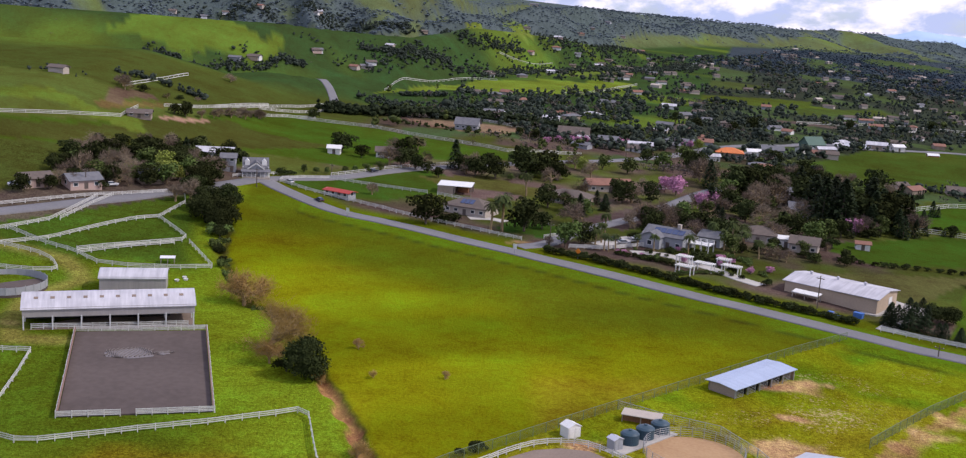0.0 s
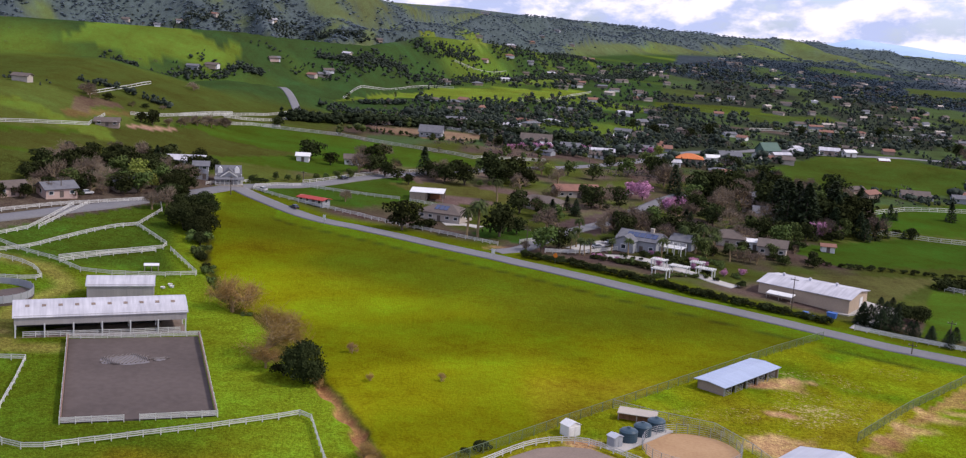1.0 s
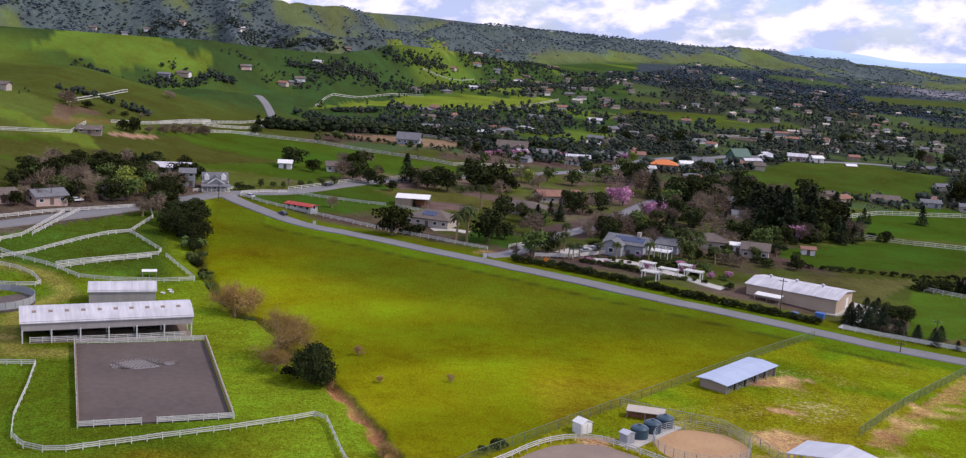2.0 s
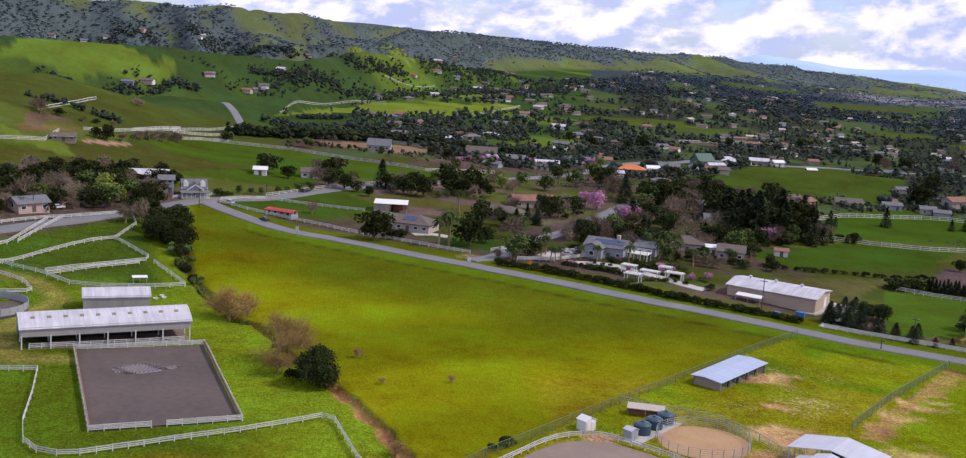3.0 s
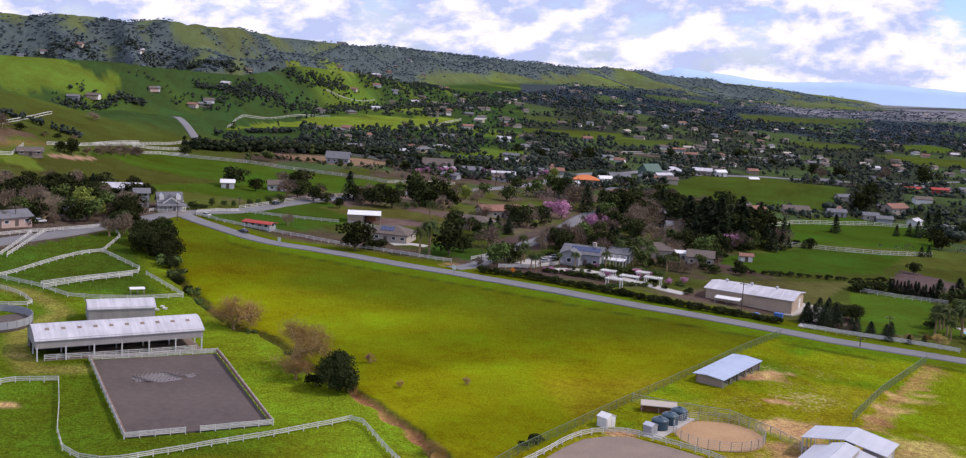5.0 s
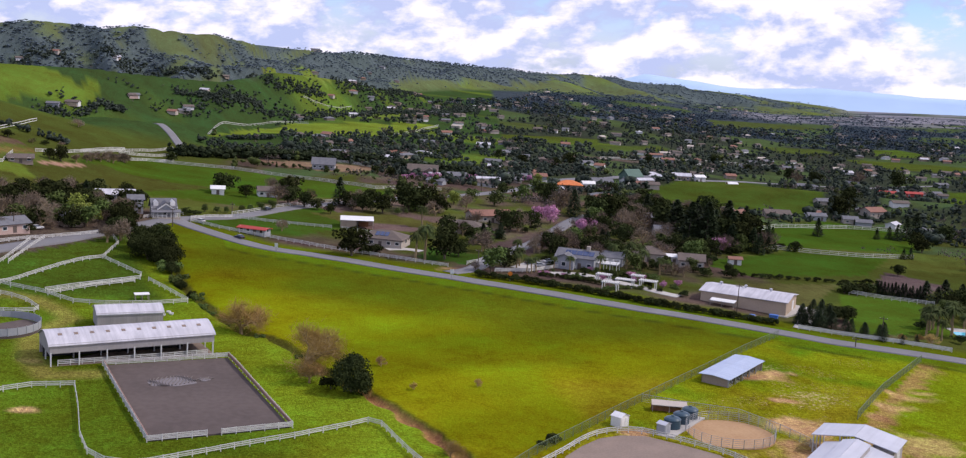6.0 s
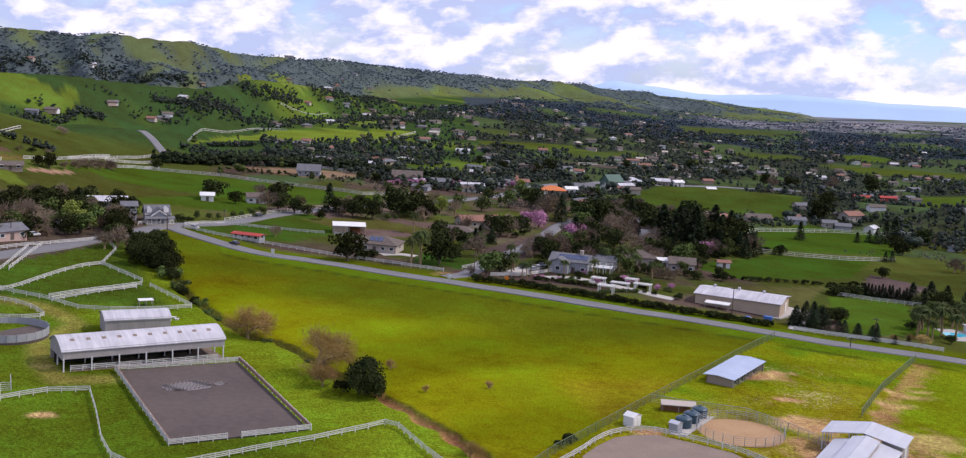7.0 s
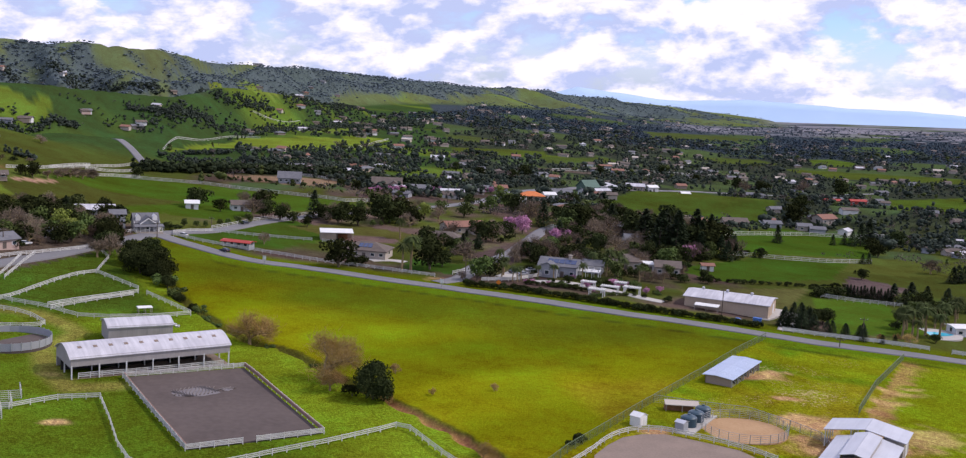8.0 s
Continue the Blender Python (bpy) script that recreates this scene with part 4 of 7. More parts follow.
                ob.matrix_basis = Matrix.Translation((p + Vector((0, 0, h + random.gauss(0, lean)))) * PLAN) @ d.to_track_quat("X", "Z").to_matrix().to_4x4() @ Matrix.Diagonal((d.length, 1, 1, 1))
    return root


WHITE = "white painted board fence round a grass paddock"
paddocks = "paddock fences"
fence([(-143.3, 245.3), (-114.3, 274.5), (-101.1, 288.4), (-95.7, 293.7), (-90.4, 299.1), (-84.1, 305.6), (-79.7, 310.6), (-76.4, 298.5), (-78.8, 282.6)], 1.1, 3, "board", WHITE, group=paddocks, spacing=3.0)
fence([(-78.8, 282.6), (-81.5, 279.9), (-86.3, 273), (-91.3, 262.9), (-95.4, 254.7), (-103.3, 247.3)], 1.1, 3, "board", WHITE, group=paddocks, spacing=3.0, round_off=True)
fence([(-78.8, 282.6), (-72.6, 274.7), (-68.9, 269.7), (-68.9, 266), (-76.6, 258.7), (-87.4, 249.5)], 1.1, 3, "board", WHITE, group=paddocks, spacing=3.0)
fence([(-69.9, 263.1), (-77.6, 256.2), (-86.6, 247.5)], 1.1, 3, "board", WHITE, group=paddocks, spacing=3.0)
fence([(-105.9, 258.4), (-94.7, 251.1), (-89.3, 249), (-86.6, 247.5), (-81, 243.1), (-74.3, 242.6), (-63.6, 244.4), (-57.7, 246.8)], 1.1, 3, "board", WHITE, group=paddocks, spacing=3.0)
fence([(-67, 265.3), (-57.7, 247.6)], 1.1, 3, "board", WHITE, group=paddocks, spacing=3.0)
fence([(-96.7, 291.8), (-98.5, 278.2), (-100.1, 267.9), (-107.9, 255.9)], 1.1, 3, "board", WHITE, group=paddocks, spacing=3.0)
fence([(-94, 294.3), (-96.6, 279.8), (-98.2, 269.8)], 1.1, 3, "board", WHITE, group=paddocks, spacing=3.0)
fence([(-108.6, 249.1), (-93.3, 244), (-88.7, 239.6), (-86.9, 236.5), (-90.9, 233.8), (-109.9, 232.8)], 1.1, 3, "board", WHITE, group=paddocks, spacing=3.0, round_off=True)
fence([(-100.5, 184.4), (-88.4, 184.4), (-85.3, 186.2), (-81.2, 188.4), (-74.5, 189.3), (-72.8, 179.1), (-71.1, 166.3), (-69.3, 159.3), (-66.6, 155.7), (-63.6, 154.5), (-60.5, 155), (-56.4, 157.1), (-48.3, 161.1), (-39.1, 165.2), (-29.9, 169.9), (-26.9, 171.7), (-24.9, 169.9), (-21.8, 156), (-19.8, 148)], 1.1, 3, "board", "white three-rail fence curving round the arena", group=paddocks)

# ---- riding arena ----
AYAW = 15.0
AC = Matrix.Translation((-55.1, 185.2, 0)) @ Matrix.Rotation(radians(AYAW), 4, "Z")


def at_arena(u, v):
    p = AC @ Vector((u, v, 0))
    return (p.x, p.y)


AW, AL = 11.1, 18.7
sheet("arena_floor", [at_arena(u, v) for u, v in ((-AW, -AL), (AW, -AL), (AW, AL), (-AW, AL))], 0.2, "footing", "dark grey sand riding arena floor", "arena", level=False)
fence([at_arena(-AW - 0.3, -AL - 0.3), at_arena(-AW - 0.3, AL + 0.3), at_arena(AW + 0.3, AL + 0.3), at_arena(AW + 0.3, -AL - 0.3), at_arena(-AW - 0.3, -AL - 0.3)], 1.15, 4, "board", "white four-rail fence round the riding arena", spacing=2.4, gaps=(47,))


for side in (-1, 1):
    u = side * (AW + 0.12)
    (ax, ay), (bx, by_) = at_arena(u, -AL), at_arena(u, AL)
    board = thing("kick_board", ax, ay, 0, "weathered reddish-brown kick board along the arena", "board", "kick boards")
    run = Vector((bx - ax, by_ - ay, 0))
    across = Vector((run.y, -run.x, 0)).normalized() * 0.08
    steps = 10
    line = [run * (i / steps) + Vector((0, 0, land(ax + run.x * i / steps, ay + run.y * i / steps) - land(ax, ay))) for i in range(steps + 1)]
    for p, q in zip(line, line[1:]):
        part("plank", Shape().slab([p - across + Vector((0, 0, 0.5)), q - across + Vector((0, 0, 0.5)), q + across + Vector((0, 0, 0.5)), p + across + Vector((0, 0, 0.5))], 0.6), "kick", board)

# ---- barns ----
def arched_barn(x, y, yaw, length, depth, post_h, fascia_h, rise, bays, label, closed=False, wall="siding", vents=0, name="barn"):
    """A long barn with a shallow curved metal roof, fascia band and open bays below."""
    b = thing(name, x, y, yaw, label, "barn")
    eave = post_h + fascia_h
    prof = [(-depth / 2 - 0.3, eave - 0.25)] + [(depth / 2 * t, eave + rise * (1 - abs(t) ** 1.6)) for t in np.linspace(-1, 1, 15)] + [(depth / 2 + 0.3, eave - 0.25)]
    roof = Shape()
    n = len(prof)
    for k, dz in ((0, 0.0), (1, -0.12)):
        for xx in (-length / 2 - 0.25, length / 2 + 0.25):
            roof.v += [(xx, yy, zz + dz) for yy, zz in prof]
    for i in range(n - 1):
        roof.f += [(i, n + i, n + i + 1, i + 1), (2 * n + i, 2 * n + i + 1, 3 * n + i + 1, 3 * n + i), (i, i + 1, 2 * n + i + 1, 2 * n + i), (n + i, 3 * n + i, 3 * n + i + 1, n + i + 1)]
    roof.f += [(0, 2 * n, 3 * n, n), (n - 1, 2 * n - 1, 4 * n - 1, 3 * n - 1)]
    roof_ob = part("roof", roof, "sheet", b, "curved pale corrugated metal roof")
    for i in range(vents):
        u = -length / 2 + length * (i + 0.8) / (vents + 0.6)
        for t in (-0.46, 0.46):
            lo, hi = depth / 2 * (t - 0.07), depth / 2 * (t + 0.07)
            za, zb = (eave + rise * (1 - abs(v / (depth / 2)) ** 1.6) + 0.05 for v in (lo, hi))
            part("skylight", Shape().slab([(u - 0.36, lo, za), (u + 0.36, lo, za), (u + 0.36, hi, zb), (u - 0.36, hi, zb)], 0.12), "gravel", roof_ob)
    z0 = -0.4 if closed else post_h
    for yy, nm in ((-depth / 2, "front_wall"), (depth / 2, "back_wall")):
        part(nm, Shape().box(-length / 2, yy - 0.1, z0 if nm == "front_wall" else -0.4, length / 2, yy + 0.1, eave - 0.02), wall, b)
    for xx in (-length / 2 + 0.1, length / 2 - 0.1):
        low = -0.4 if closed else post_h * 0.9
        g = [(-depth / 2 + 0.1, low)] + [(depth / 2 * t * 0.985, eave - 0.14 + rise * (1 - abs(t) ** 1.6)) for t in np.linspace(-1, 1, 15)] + [(depth / 2 - 0.1, low)]
        m = len(g)
        s = Shape().add([(xx - 0.08, p, q) for p, q in g] + [(xx + 0.08, p, q) for p, q in g], [tuple(range(m)), tuple(range(2 * m - 1, m - 1, -1))] + [(i, (i + 1) % m, (i + 1) % m + m, i + m) for i in range(m)])
        part("gable_wall", s, wall, b)
    if closed:
        part("eave_trim", Shape().box(-length / 2, -depth / 2 - 0.16, eave - 0.5, length / 2, -depth / 2 - 0.1, eave - 0.25), "fascia", b)
        for i in range(bays):
            u = -length / 2 + (i + 1) * length / (bays + 1)
            part("wall_seam", Shape().box(u - 0.06, -depth / 2 - 0.15, -0.3, u + 0.06, -depth / 2 - 0.1, eave - 0.5), "siding", b)
    else:
        part("floor", Shape().box(-length / 2, -depth / 2, -0.5, length / 2, depth / 2, 0.06), "gravel", b)
        for i in range(bays + 1):
            u = -length / 2 + 0.2 + i * (length - 0.4) / bays
            for yy in (-depth / 2 + 0.0, 0.0):
                part("post", Shape().box(u - 0.11, yy - 0.11, -0.4, u + 0.11, yy + 0.11, post_h + 0.2), "fascia", b)
        part("stall_partition", Shape().box(-length / 2, depth / 2 - 3.2, 0, length / 2 - 4, depth / 2 - 3.0, 2.4), "dark", b)
        for i in range(1, bays):
            u = -length / 2 + 0.2 + i * (length - 0.4) / bays
            part("stall_divider", Shape().box(u - 0.05, 0.2, 0, u + 0.05, depth / 2 - 3.2, 1.7), "dark", b)
    return b


arched_barn(-67.3, 208.6, 18.0, 29.5, 9.6, 2.35, 1.7, 1.5, 6, "long open-fronted grey barn with a pale curved metal roof", vents=10)
by = Matrix.Translation((-67.3, 208.6, 0)) @ Matrix.Rotation(radians(18.0), 4, "Z")
fence([tuple((by @ Vector((u, -4.6, 0))).xy) for u in (-13.3, 13.6)], 1.1, 3, "board", "white three-rail fence along the open side of the barn", spacing=2.0)
arched_barn(-68.8, 228.7, 12.0, 12.6, 7.0, 2.2, 1.3, 0.8, 4, "closed grey metal storage shed with a pale curved roof", closed=True, name="storage_shed")


def round_pen(x, y, r, floor, height, panels, material, label, posts=30, solid=False):
    z = land(x, y) + 0.1
    pen = thing("round_pen", x, y, 0, label, "round pen", z=z)
    part("floor", Shape().lathe([(r, -0.8), (r, 0.02), (r * 0.98, 0.05)], 48), floor, pen)
    for i in range(posts):
        a, c = 2 * math.pi * i / posts, 2 * math.pi * (i + 1) / posts
        p, q = Vector((r * math.cos(a), r * math.sin(a), 0)), Vector((r * math.cos(c), r * math.sin(c), 0))
        part("post", Shape().tube(p, p + Vector((0, 0, height)), 0.06, 0.06, 6), material, pen)
        if solid:
            part("panel", Shape().slab([p + Vector((0, 0, 0.1)), q + Vector((0, 0, 0.1)), q + Vector((0, 0, height * 0.9)), p + Vector((0, 0, height * 0.9))], 0.05), solid, pen)
        else:
            pan = Shape()
            for k in range(panels):
                h = Vector((0, 0, height * (0.15 + 0.83 * k / (panels - 1))))
                pan.tube(p + h, q + h, 0.03, 0.03, 5, False)
            part("panel", pan, material, pen)
    return pen


round_pen(32.4, 162.6, 7.4, "sand", 1.6, 5, "pipe", "round pen of grey pipe panels with tan sand", posts=26)
round_pen(-92.2, 223.5, 7.6, "footing", 1.7, 4, "pipe", "round pen with dark footing and grey panel walls", posts=26, solid="greywall")


# ---- ranch things beside the wire fence ----
def water_tank(x, y, label):
    t = thing("water_tank", x, y, 0, label, "water tank", "water tanks")
    r, h = 1.4, 1.55
    rings = [(r, 0.1)] + [(r * (1.015 if i % 2 else 1.0), 0.1 + h * i / 10) for i in range(1, 11)]
    part("body", Shape().lathe(rings, 28), "tank", t, smooth=False)
    part("lid", Shape().lathe([(r * 1.02, h + 0.1), (r * 0.8, h + 0.35), (r * 0.3, h + 0.55), (0.28, h + 0.6), (0.28, h + 0.72), (0.05, h + 0.74)], 28), "tank", t, "domed tank lid")
    part("pipe", Shape().tube((-r, 0, 0.3), (-r - 0.5, 0, 0.3), 0.06, 0.06), "pipe", t)
    return t


pad_quad = [(19.3, 162.2), (21.8, 160.9), (31.2, 170.6), (28.6, 172.4)]
sheet("concrete_pad", pad_quad, 0.1, "concrete", "pale concrete pad under the water tanks", "concrete pad")
for i in range(3):
    water_tank(23.3 + 2.6 * i, 165.7 + 2.6 * i, "dark blue-green ribbed plastic water tank on a pad")


def small_shed(x, y, yaw, w, d, h, wall, roof, label, name="garden_shed", rise=0.5, doors=True):
    s = thing(name, x, y, yaw, label, "shed")
    part("body", Shape().prism([(-w / 2, -0.3), (w / 2, -0.3), (w / 2, h), (0, h + rise), (-w / 2, h)], -d / 2, d / 2), wall, s)
    for k in (-1, 1):
        part("roof_panel", Shape().slab([(0, -d / 2 - 0.12, h + rise + 0.05), (k * (w / 2 + 0.12), -d / 2 - 0.12, h - 0.02), (k * (w / 2 + 0.12), d / 2 + 0.12, h - 0.02), (0, d / 2 + 0.12, h + rise + 0.05)][:: -k], 0.06), roof, s)
    if doors:
        for k in (-1, 1):
            part("door", Shape().box(k * w * 0.22 - w * 0.2, -d / 2 - 0.06, 0.05, k * w * 0.22 + w * 0.2, -d / 2, h - 0.15), wall, s)
    return s


small_shed(14.6, 167.2, 35, 2.3, 2.0, 1.7, "white", "white", "small white storage shed with double doors")
small_shed(20.9, 163.4, 35, 1.7, 1.6, 1.6, "greywall", "sheetgrey", "small grey pump house", name="pump_house", rise=0.3)


def canopy(x, y, yaw, w, d, h, roof, label, tilt=0.3, hay=True):
    c = thing("shade_canopy", x, y, yaw, label, "canopy")
    part("roof", Shape().slab([(-w / 2, -d / 2, h), (w / 2, -d / 2, h), (w / 2, d / 2, h + tilt), (-w / 2, d / 2, h + tilt)], 0.1), roof, c)
    for u in (-w / 2 + 0.2, 0, w / 2 - 0.2):
        for v in (-d / 2 + 0.2, d / 2 - 0.2):
            part("post", Shape().box(u - 0.06, v - 0.06, -0.3, u + 0.06, v + 0.06, h), "greypost", c)
    return c


canopy(26.2, 174.8, -18, 6.2, 2.4, 1.3, "cream", "low open hay canopy with a cream sheet roof")
hay = thing("hay_stack", 25.8, 175.2, -18, "stack of rusty brown hay bales under a canopy", "hay")
for i, j in itertools.product(range(5), range(2)):
    part("bale", Shape().box(-2.6 + i * 1.05, -0.6, j * 0.42, -1.6 + i * 1.05, 0.7, 0.4 + j * 0.42), "hay", hay)


def shelter(x, y, yaw, length, depth, low, high, wall, roof, label, bays=5):
    """A loafing shed: low gable roof, walls on three sides, open bays with pipe gates on the fourth."""
    s = thing("horse_shelter", x, y, yaw, label, "horse shelter")
    ridge = depth * 0.08
    for a, b, za, zb in ((-depth / 2 - 0.4, ridge, low, high), (ridge, depth / 2 + 0.6, high, low + 0.15)):
        part("roof_panel", Shape().slab([(-length / 2 - 0.4, a, za), (length / 2 + 0.4, a, za), (length / 2 + 0.4, b, zb), (-length / 2 - 0.4, b, zb)], 0.1), roof, s)
    part("back_wall", Shape().box(-length / 2, depth / 2 - 0.15, -0.4, length / 2, depth / 2, low), wall, s)
    for u in (-length / 2, length / 2 - 0.15):
        g = Shape()
        p = [(-depth / 2, -0.4), (depth / 2, -0.4), (depth / 2, low), (ridge, high - 0.15), (-depth / 2, low - 0.1)]
        g.add([(u, a, b) for a, b in p] + [(u + 0.15, a, b) for a, b in p], [(0, 1, 2, 3, 4), (9, 8, 7, 6, 5)] + [(i, i + 5, (i + 1) % 5 + 5, (i + 1) % 5) for i in range(5)])
        part("end_wall", g, wall, s)
    for i in range(bays + 1):
        u = -length / 2 + i * length / bays
        part("post", Shape().box(u - 0.08, -depth / 2 - 0.08, -0.4, u + 0.08, -depth / 2 + 0.08, low - 0.1), "pipe", s)
        if 0 < i < bays:
            part("stall_divider", Shape().box(u - 0.05, -depth / 2 + 0.3, 0, u + 0.05, depth / 2 - 0.2, 1.8), "dark", s)
        if i < bays:
            g = Shape()
            for k in range(5):
                g.tube((u + 0.2, -depth / 2 - 0.1, 0.25 + 0.28 * k), (u + length / bays * 0.62, -depth / 2 - 0.1, 0.25 + 0.28 * k), 0.03, 0.03, 5)
            for e in (0.2, length / bays * 0.62):
                g.tube((u + e, -depth / 2 - 0.1, 0.1), (u + e, -depth / 2 - 0.1, 1.5), 0.04, 0.04, 5)
            part("gate", g, "pipe", s)
    return s


shelter(48.2, 197.8, 45, 18.4, 5.4, 1.8, 2.15, "tan", "sheetblue", "open-sided horse shelter with a blue-grey metal roof")


def gable_barn(x, y, yaw, w, l, eave, ridge, wall, roof, label, rider=True, name="raised_centre_barn"):
    b = thing(name, x, y, yaw, label, "barn")
    for k in (-1, 1):
        part("roof_panel", Shape().slab([(0, -l / 2, ridge), (k * w / 2, -l / 2, eave), (k * w / 2, l / 2, eave), (0, l / 2, ridge)][:: -k], 0.12), roof, b)
    part("body", Shape().prism([(w * 0.22, -0.4), (w / 2 - 0.5, -0.4), (w / 2 - 0.5, eave), (w * 0.22, eave + 0.4)], -l / 2 + 0.4, l / 2 - 0.4), wall, b)
    part("inner_wall", Shape().box(-0.1, -l / 2 + 1.0, -0.4, 0.1, l / 2 - 0.8, ridge - 0.2), "dark", b)
    for u in (-w / 2 + 0.3, -w / 6):
        for v in np.linspace(-l / 2 + 0.4, l / 2 - 0.4, 4):
            part("post", Shape().box(u - 0.09, v - 0.09, -0.4, u + 0.09, v + 0.09, eave + (0.1 if u < -w / 3 else 0.7)), "fascia", b)
    if rider:
        for k in (-1, 1):
            part("raised_roof", Shape().slab([(0, -l / 2 - 0.6, ridge + 1.0), (k * w * 0.2, -l / 2 - 0.6, ridge + 0.45), (k * w * 0.2, l / 2 - 2, ridge + 0.45), (0, l / 2 - 2, ridge + 1.0)][:: -k], 0.1), roof, b)
            part("clerestory", Shape().box(k * w * 0.19 - 0.05, -l / 2, ridge - 1.0, k * w * 0.19 + 0.05, l / 2 - 2.2, ridge + 0.5), wall, b)
    part("door", Shape().box(w / 2 - 0.5, -1.2, 0, w / 2 - 0.42, 1.2, 2.2), "fascia", b)
    return b


gable_barn(43.0, 143.6, -43, 10.8, 15.0, 2.3, 3.5, "siding", "sheetgrey", "pale grey metal barn with a raised centre roof")
gable_barn(50.2, 152.8, -43, 13.4, 7.6, 3.1, 4.3, "siding", "sheetgrey", "pale grey metal barn with open bays", rider=False, name="gable_barn")

fence([(-9, 147), (-3, 154), (9, 166), (23, 180), (41, 198), (71, 229), (75, 233)], 1.6, 8, "wire", "tall green wire mesh field fence", spacing=3.0, post=0.08, board=(0.014, 0.012), name="wire_fence", panel=True, mesh=12)
fence([(61, 172), (78, 192), (102, 217)], 1.7, 10, "wire", "tall green wire mesh field fence", spacing=3.0, post=0.08, board=(0.022, 0.014), name="wire_fence", panel=True, mesh=16)
fence([(-6, 147), (1, 154), (5, 158.5), (9, 162), (13, 163.5), (17, 163), (22, 158.5), (27, 153), (30, 147)], 1.1, 3, "board", "white three-rail fence curving round a gravel yard", round_off=True)
sheet("gravel_yard", [(-4, 140), (1, 152.5), (5, 157), (9, 160.5), (13, 161.8), (17, 161.3), (21.5, 157), (26, 152), (29, 140)], 0.05, "gravel", "brown-grey gravel yard inside a curved fence", "yard")
fence([(42, 164), (38, 172), (29, 176), (23, 180)], 1.5, 5, "pipe", "grey pipe and mesh corral fence", spacing=2.4, post=0.07, board=(0.03, 0.03), name="pipe_fence", panel=True, mesh=8)
fence([(42, 164), (44, 157), (42, 150)], 1.5, 5, "pipe", "grey pipe and mesh corral fence", spacing=2.4, post=0.07, board=(0.03, 0.03), name="pipe_fence", panel=True, mesh=8)

# ---- plants ----
def leaf_cloud(blobs, count, size, rnd, flat=0.0):
    """Many small bent leaf clumps over the outside of a few uneven balls."""
    s = Shape()
    total = sum(b[3] ** 2 for b in blobs)
    for bx, by_, bz, br in blobs:
        for _ in range(int(count * br * br / total)):
            d = Vector((rnd.gauss(0, 1), rnd.gauss(0, 1), rnd.gauss(0, 1) * (1 - flat))).normalized()
            if d.z < -0.55 and rnd.random() < 0.7:
                d.z = -d.z
            k = br * (0.72 + 0.36 * rnd.random()) * (1 + 0.22 * noise.noise(d * 2.3 + Vector((bx, by_, bz))))
            p = Vector((bx, by_, bz)) + Vector((d.x * k, d.y * k, d.z * k * 0.85))
            n = (d + Vector((rnd.gauss(0, 0.55), rnd.gauss(0, 0.55), rnd.gauss(0, 0.55)))).normalized()
            u = n.orthogonal().normalized()
            u.rotate(Matrix.Rotation(rnd.random() * 6.28, 3, n))
            w = n.cross(u)
            a = size * (0.6 + 0.8 * rnd.random())
            s.add([p - u * a * 0.6, p + w * a * 0.5 + n * a * 0.2, p + u * a * 0.7, p - w * a * 0.5 - n * a * 0.15], [(0, 1, 2), (0, 2, 3)])
    return s


def limbs(h, r, rnd, forks=4, lean=0.1, split=0.4):
    """A tapered trunk with a few limbs."""
    s = Shape()
    mid = Vector((rnd.gauss(0, lean), rnd.gauss(0, lean), h * split))
    s.tube((0, 0, -0.5), mid, r * 1.25, r * 0.8, 8)
    ends = []
    for i in range(forks):
        a = 6.28 * i / forks + rnd.random()
        e = mid + Vector((math.cos(a) * h * 0.25, math.sin(a) * h * 0.25, h * (0.25 + 0.2 * rnd.random())))
        s.tube(mid - Vector((0, 0, 0.1)), e, r * 0.6, r * 0.2, 6)
        ends.append(e)
    return s, ends


def broad_tree(kind, seed, tall=1.0, wide=1.0, count=1500, leaf=0.055):
    """Unit-height broadleaf tree: trunk and crown meshes."""
    rnd = random.Random(seed)
    trunk, ends = limbs(0.62, 0.035, rnd, 5, 0.02, 0.3)
    blobs = [(rnd.gauss(0, 0.17) * wide, rnd.gauss(0, 0.17) * wide, 0.26 + 0.5 * rnd.random(), 0.13 + 0.12 * rnd.random()) for _ in range(15)] + [(0, 0, 0.6, 0.3), (0, 0, 0.38, 0.3)]
    return trunk.mesh("trunk", "bark"), leaf_cloud(blobs, count, leaf, rnd).mesh("crown", kind)


def cone_tree(kind, seed, width=0.16, count=1300, leaf=0.045, power=0.8):
    rnd = random.Random(seed)
    trunk = Shape().tube((0, 0, -0.05), (0, 0, 0.8), 0.022, 0.006, 6)
    s = Shape()
    for _ in range(count):
        t = rnd.random() ** 1.25
        a = rnd.random() * 6.28
        k = width * ((1 - t) ** power) * (0.75 + 0.4 * rnd.random()) * (1 + 0.25 * math.sin(a * 3 + t * 25 + seed))
        p = Vector((math.cos(a) * k, math.sin(a) * k, 0.05 + 0.95 * t))
        d = Vector((math.cos(a), math.sin(a), 0.35 + rnd.gauss(0, 0.5))).normalized()
        w = d.cross(Vector((0, 0, 1))).normalized()
        q = leaf * (0.6 + 0.8 * rnd.random())
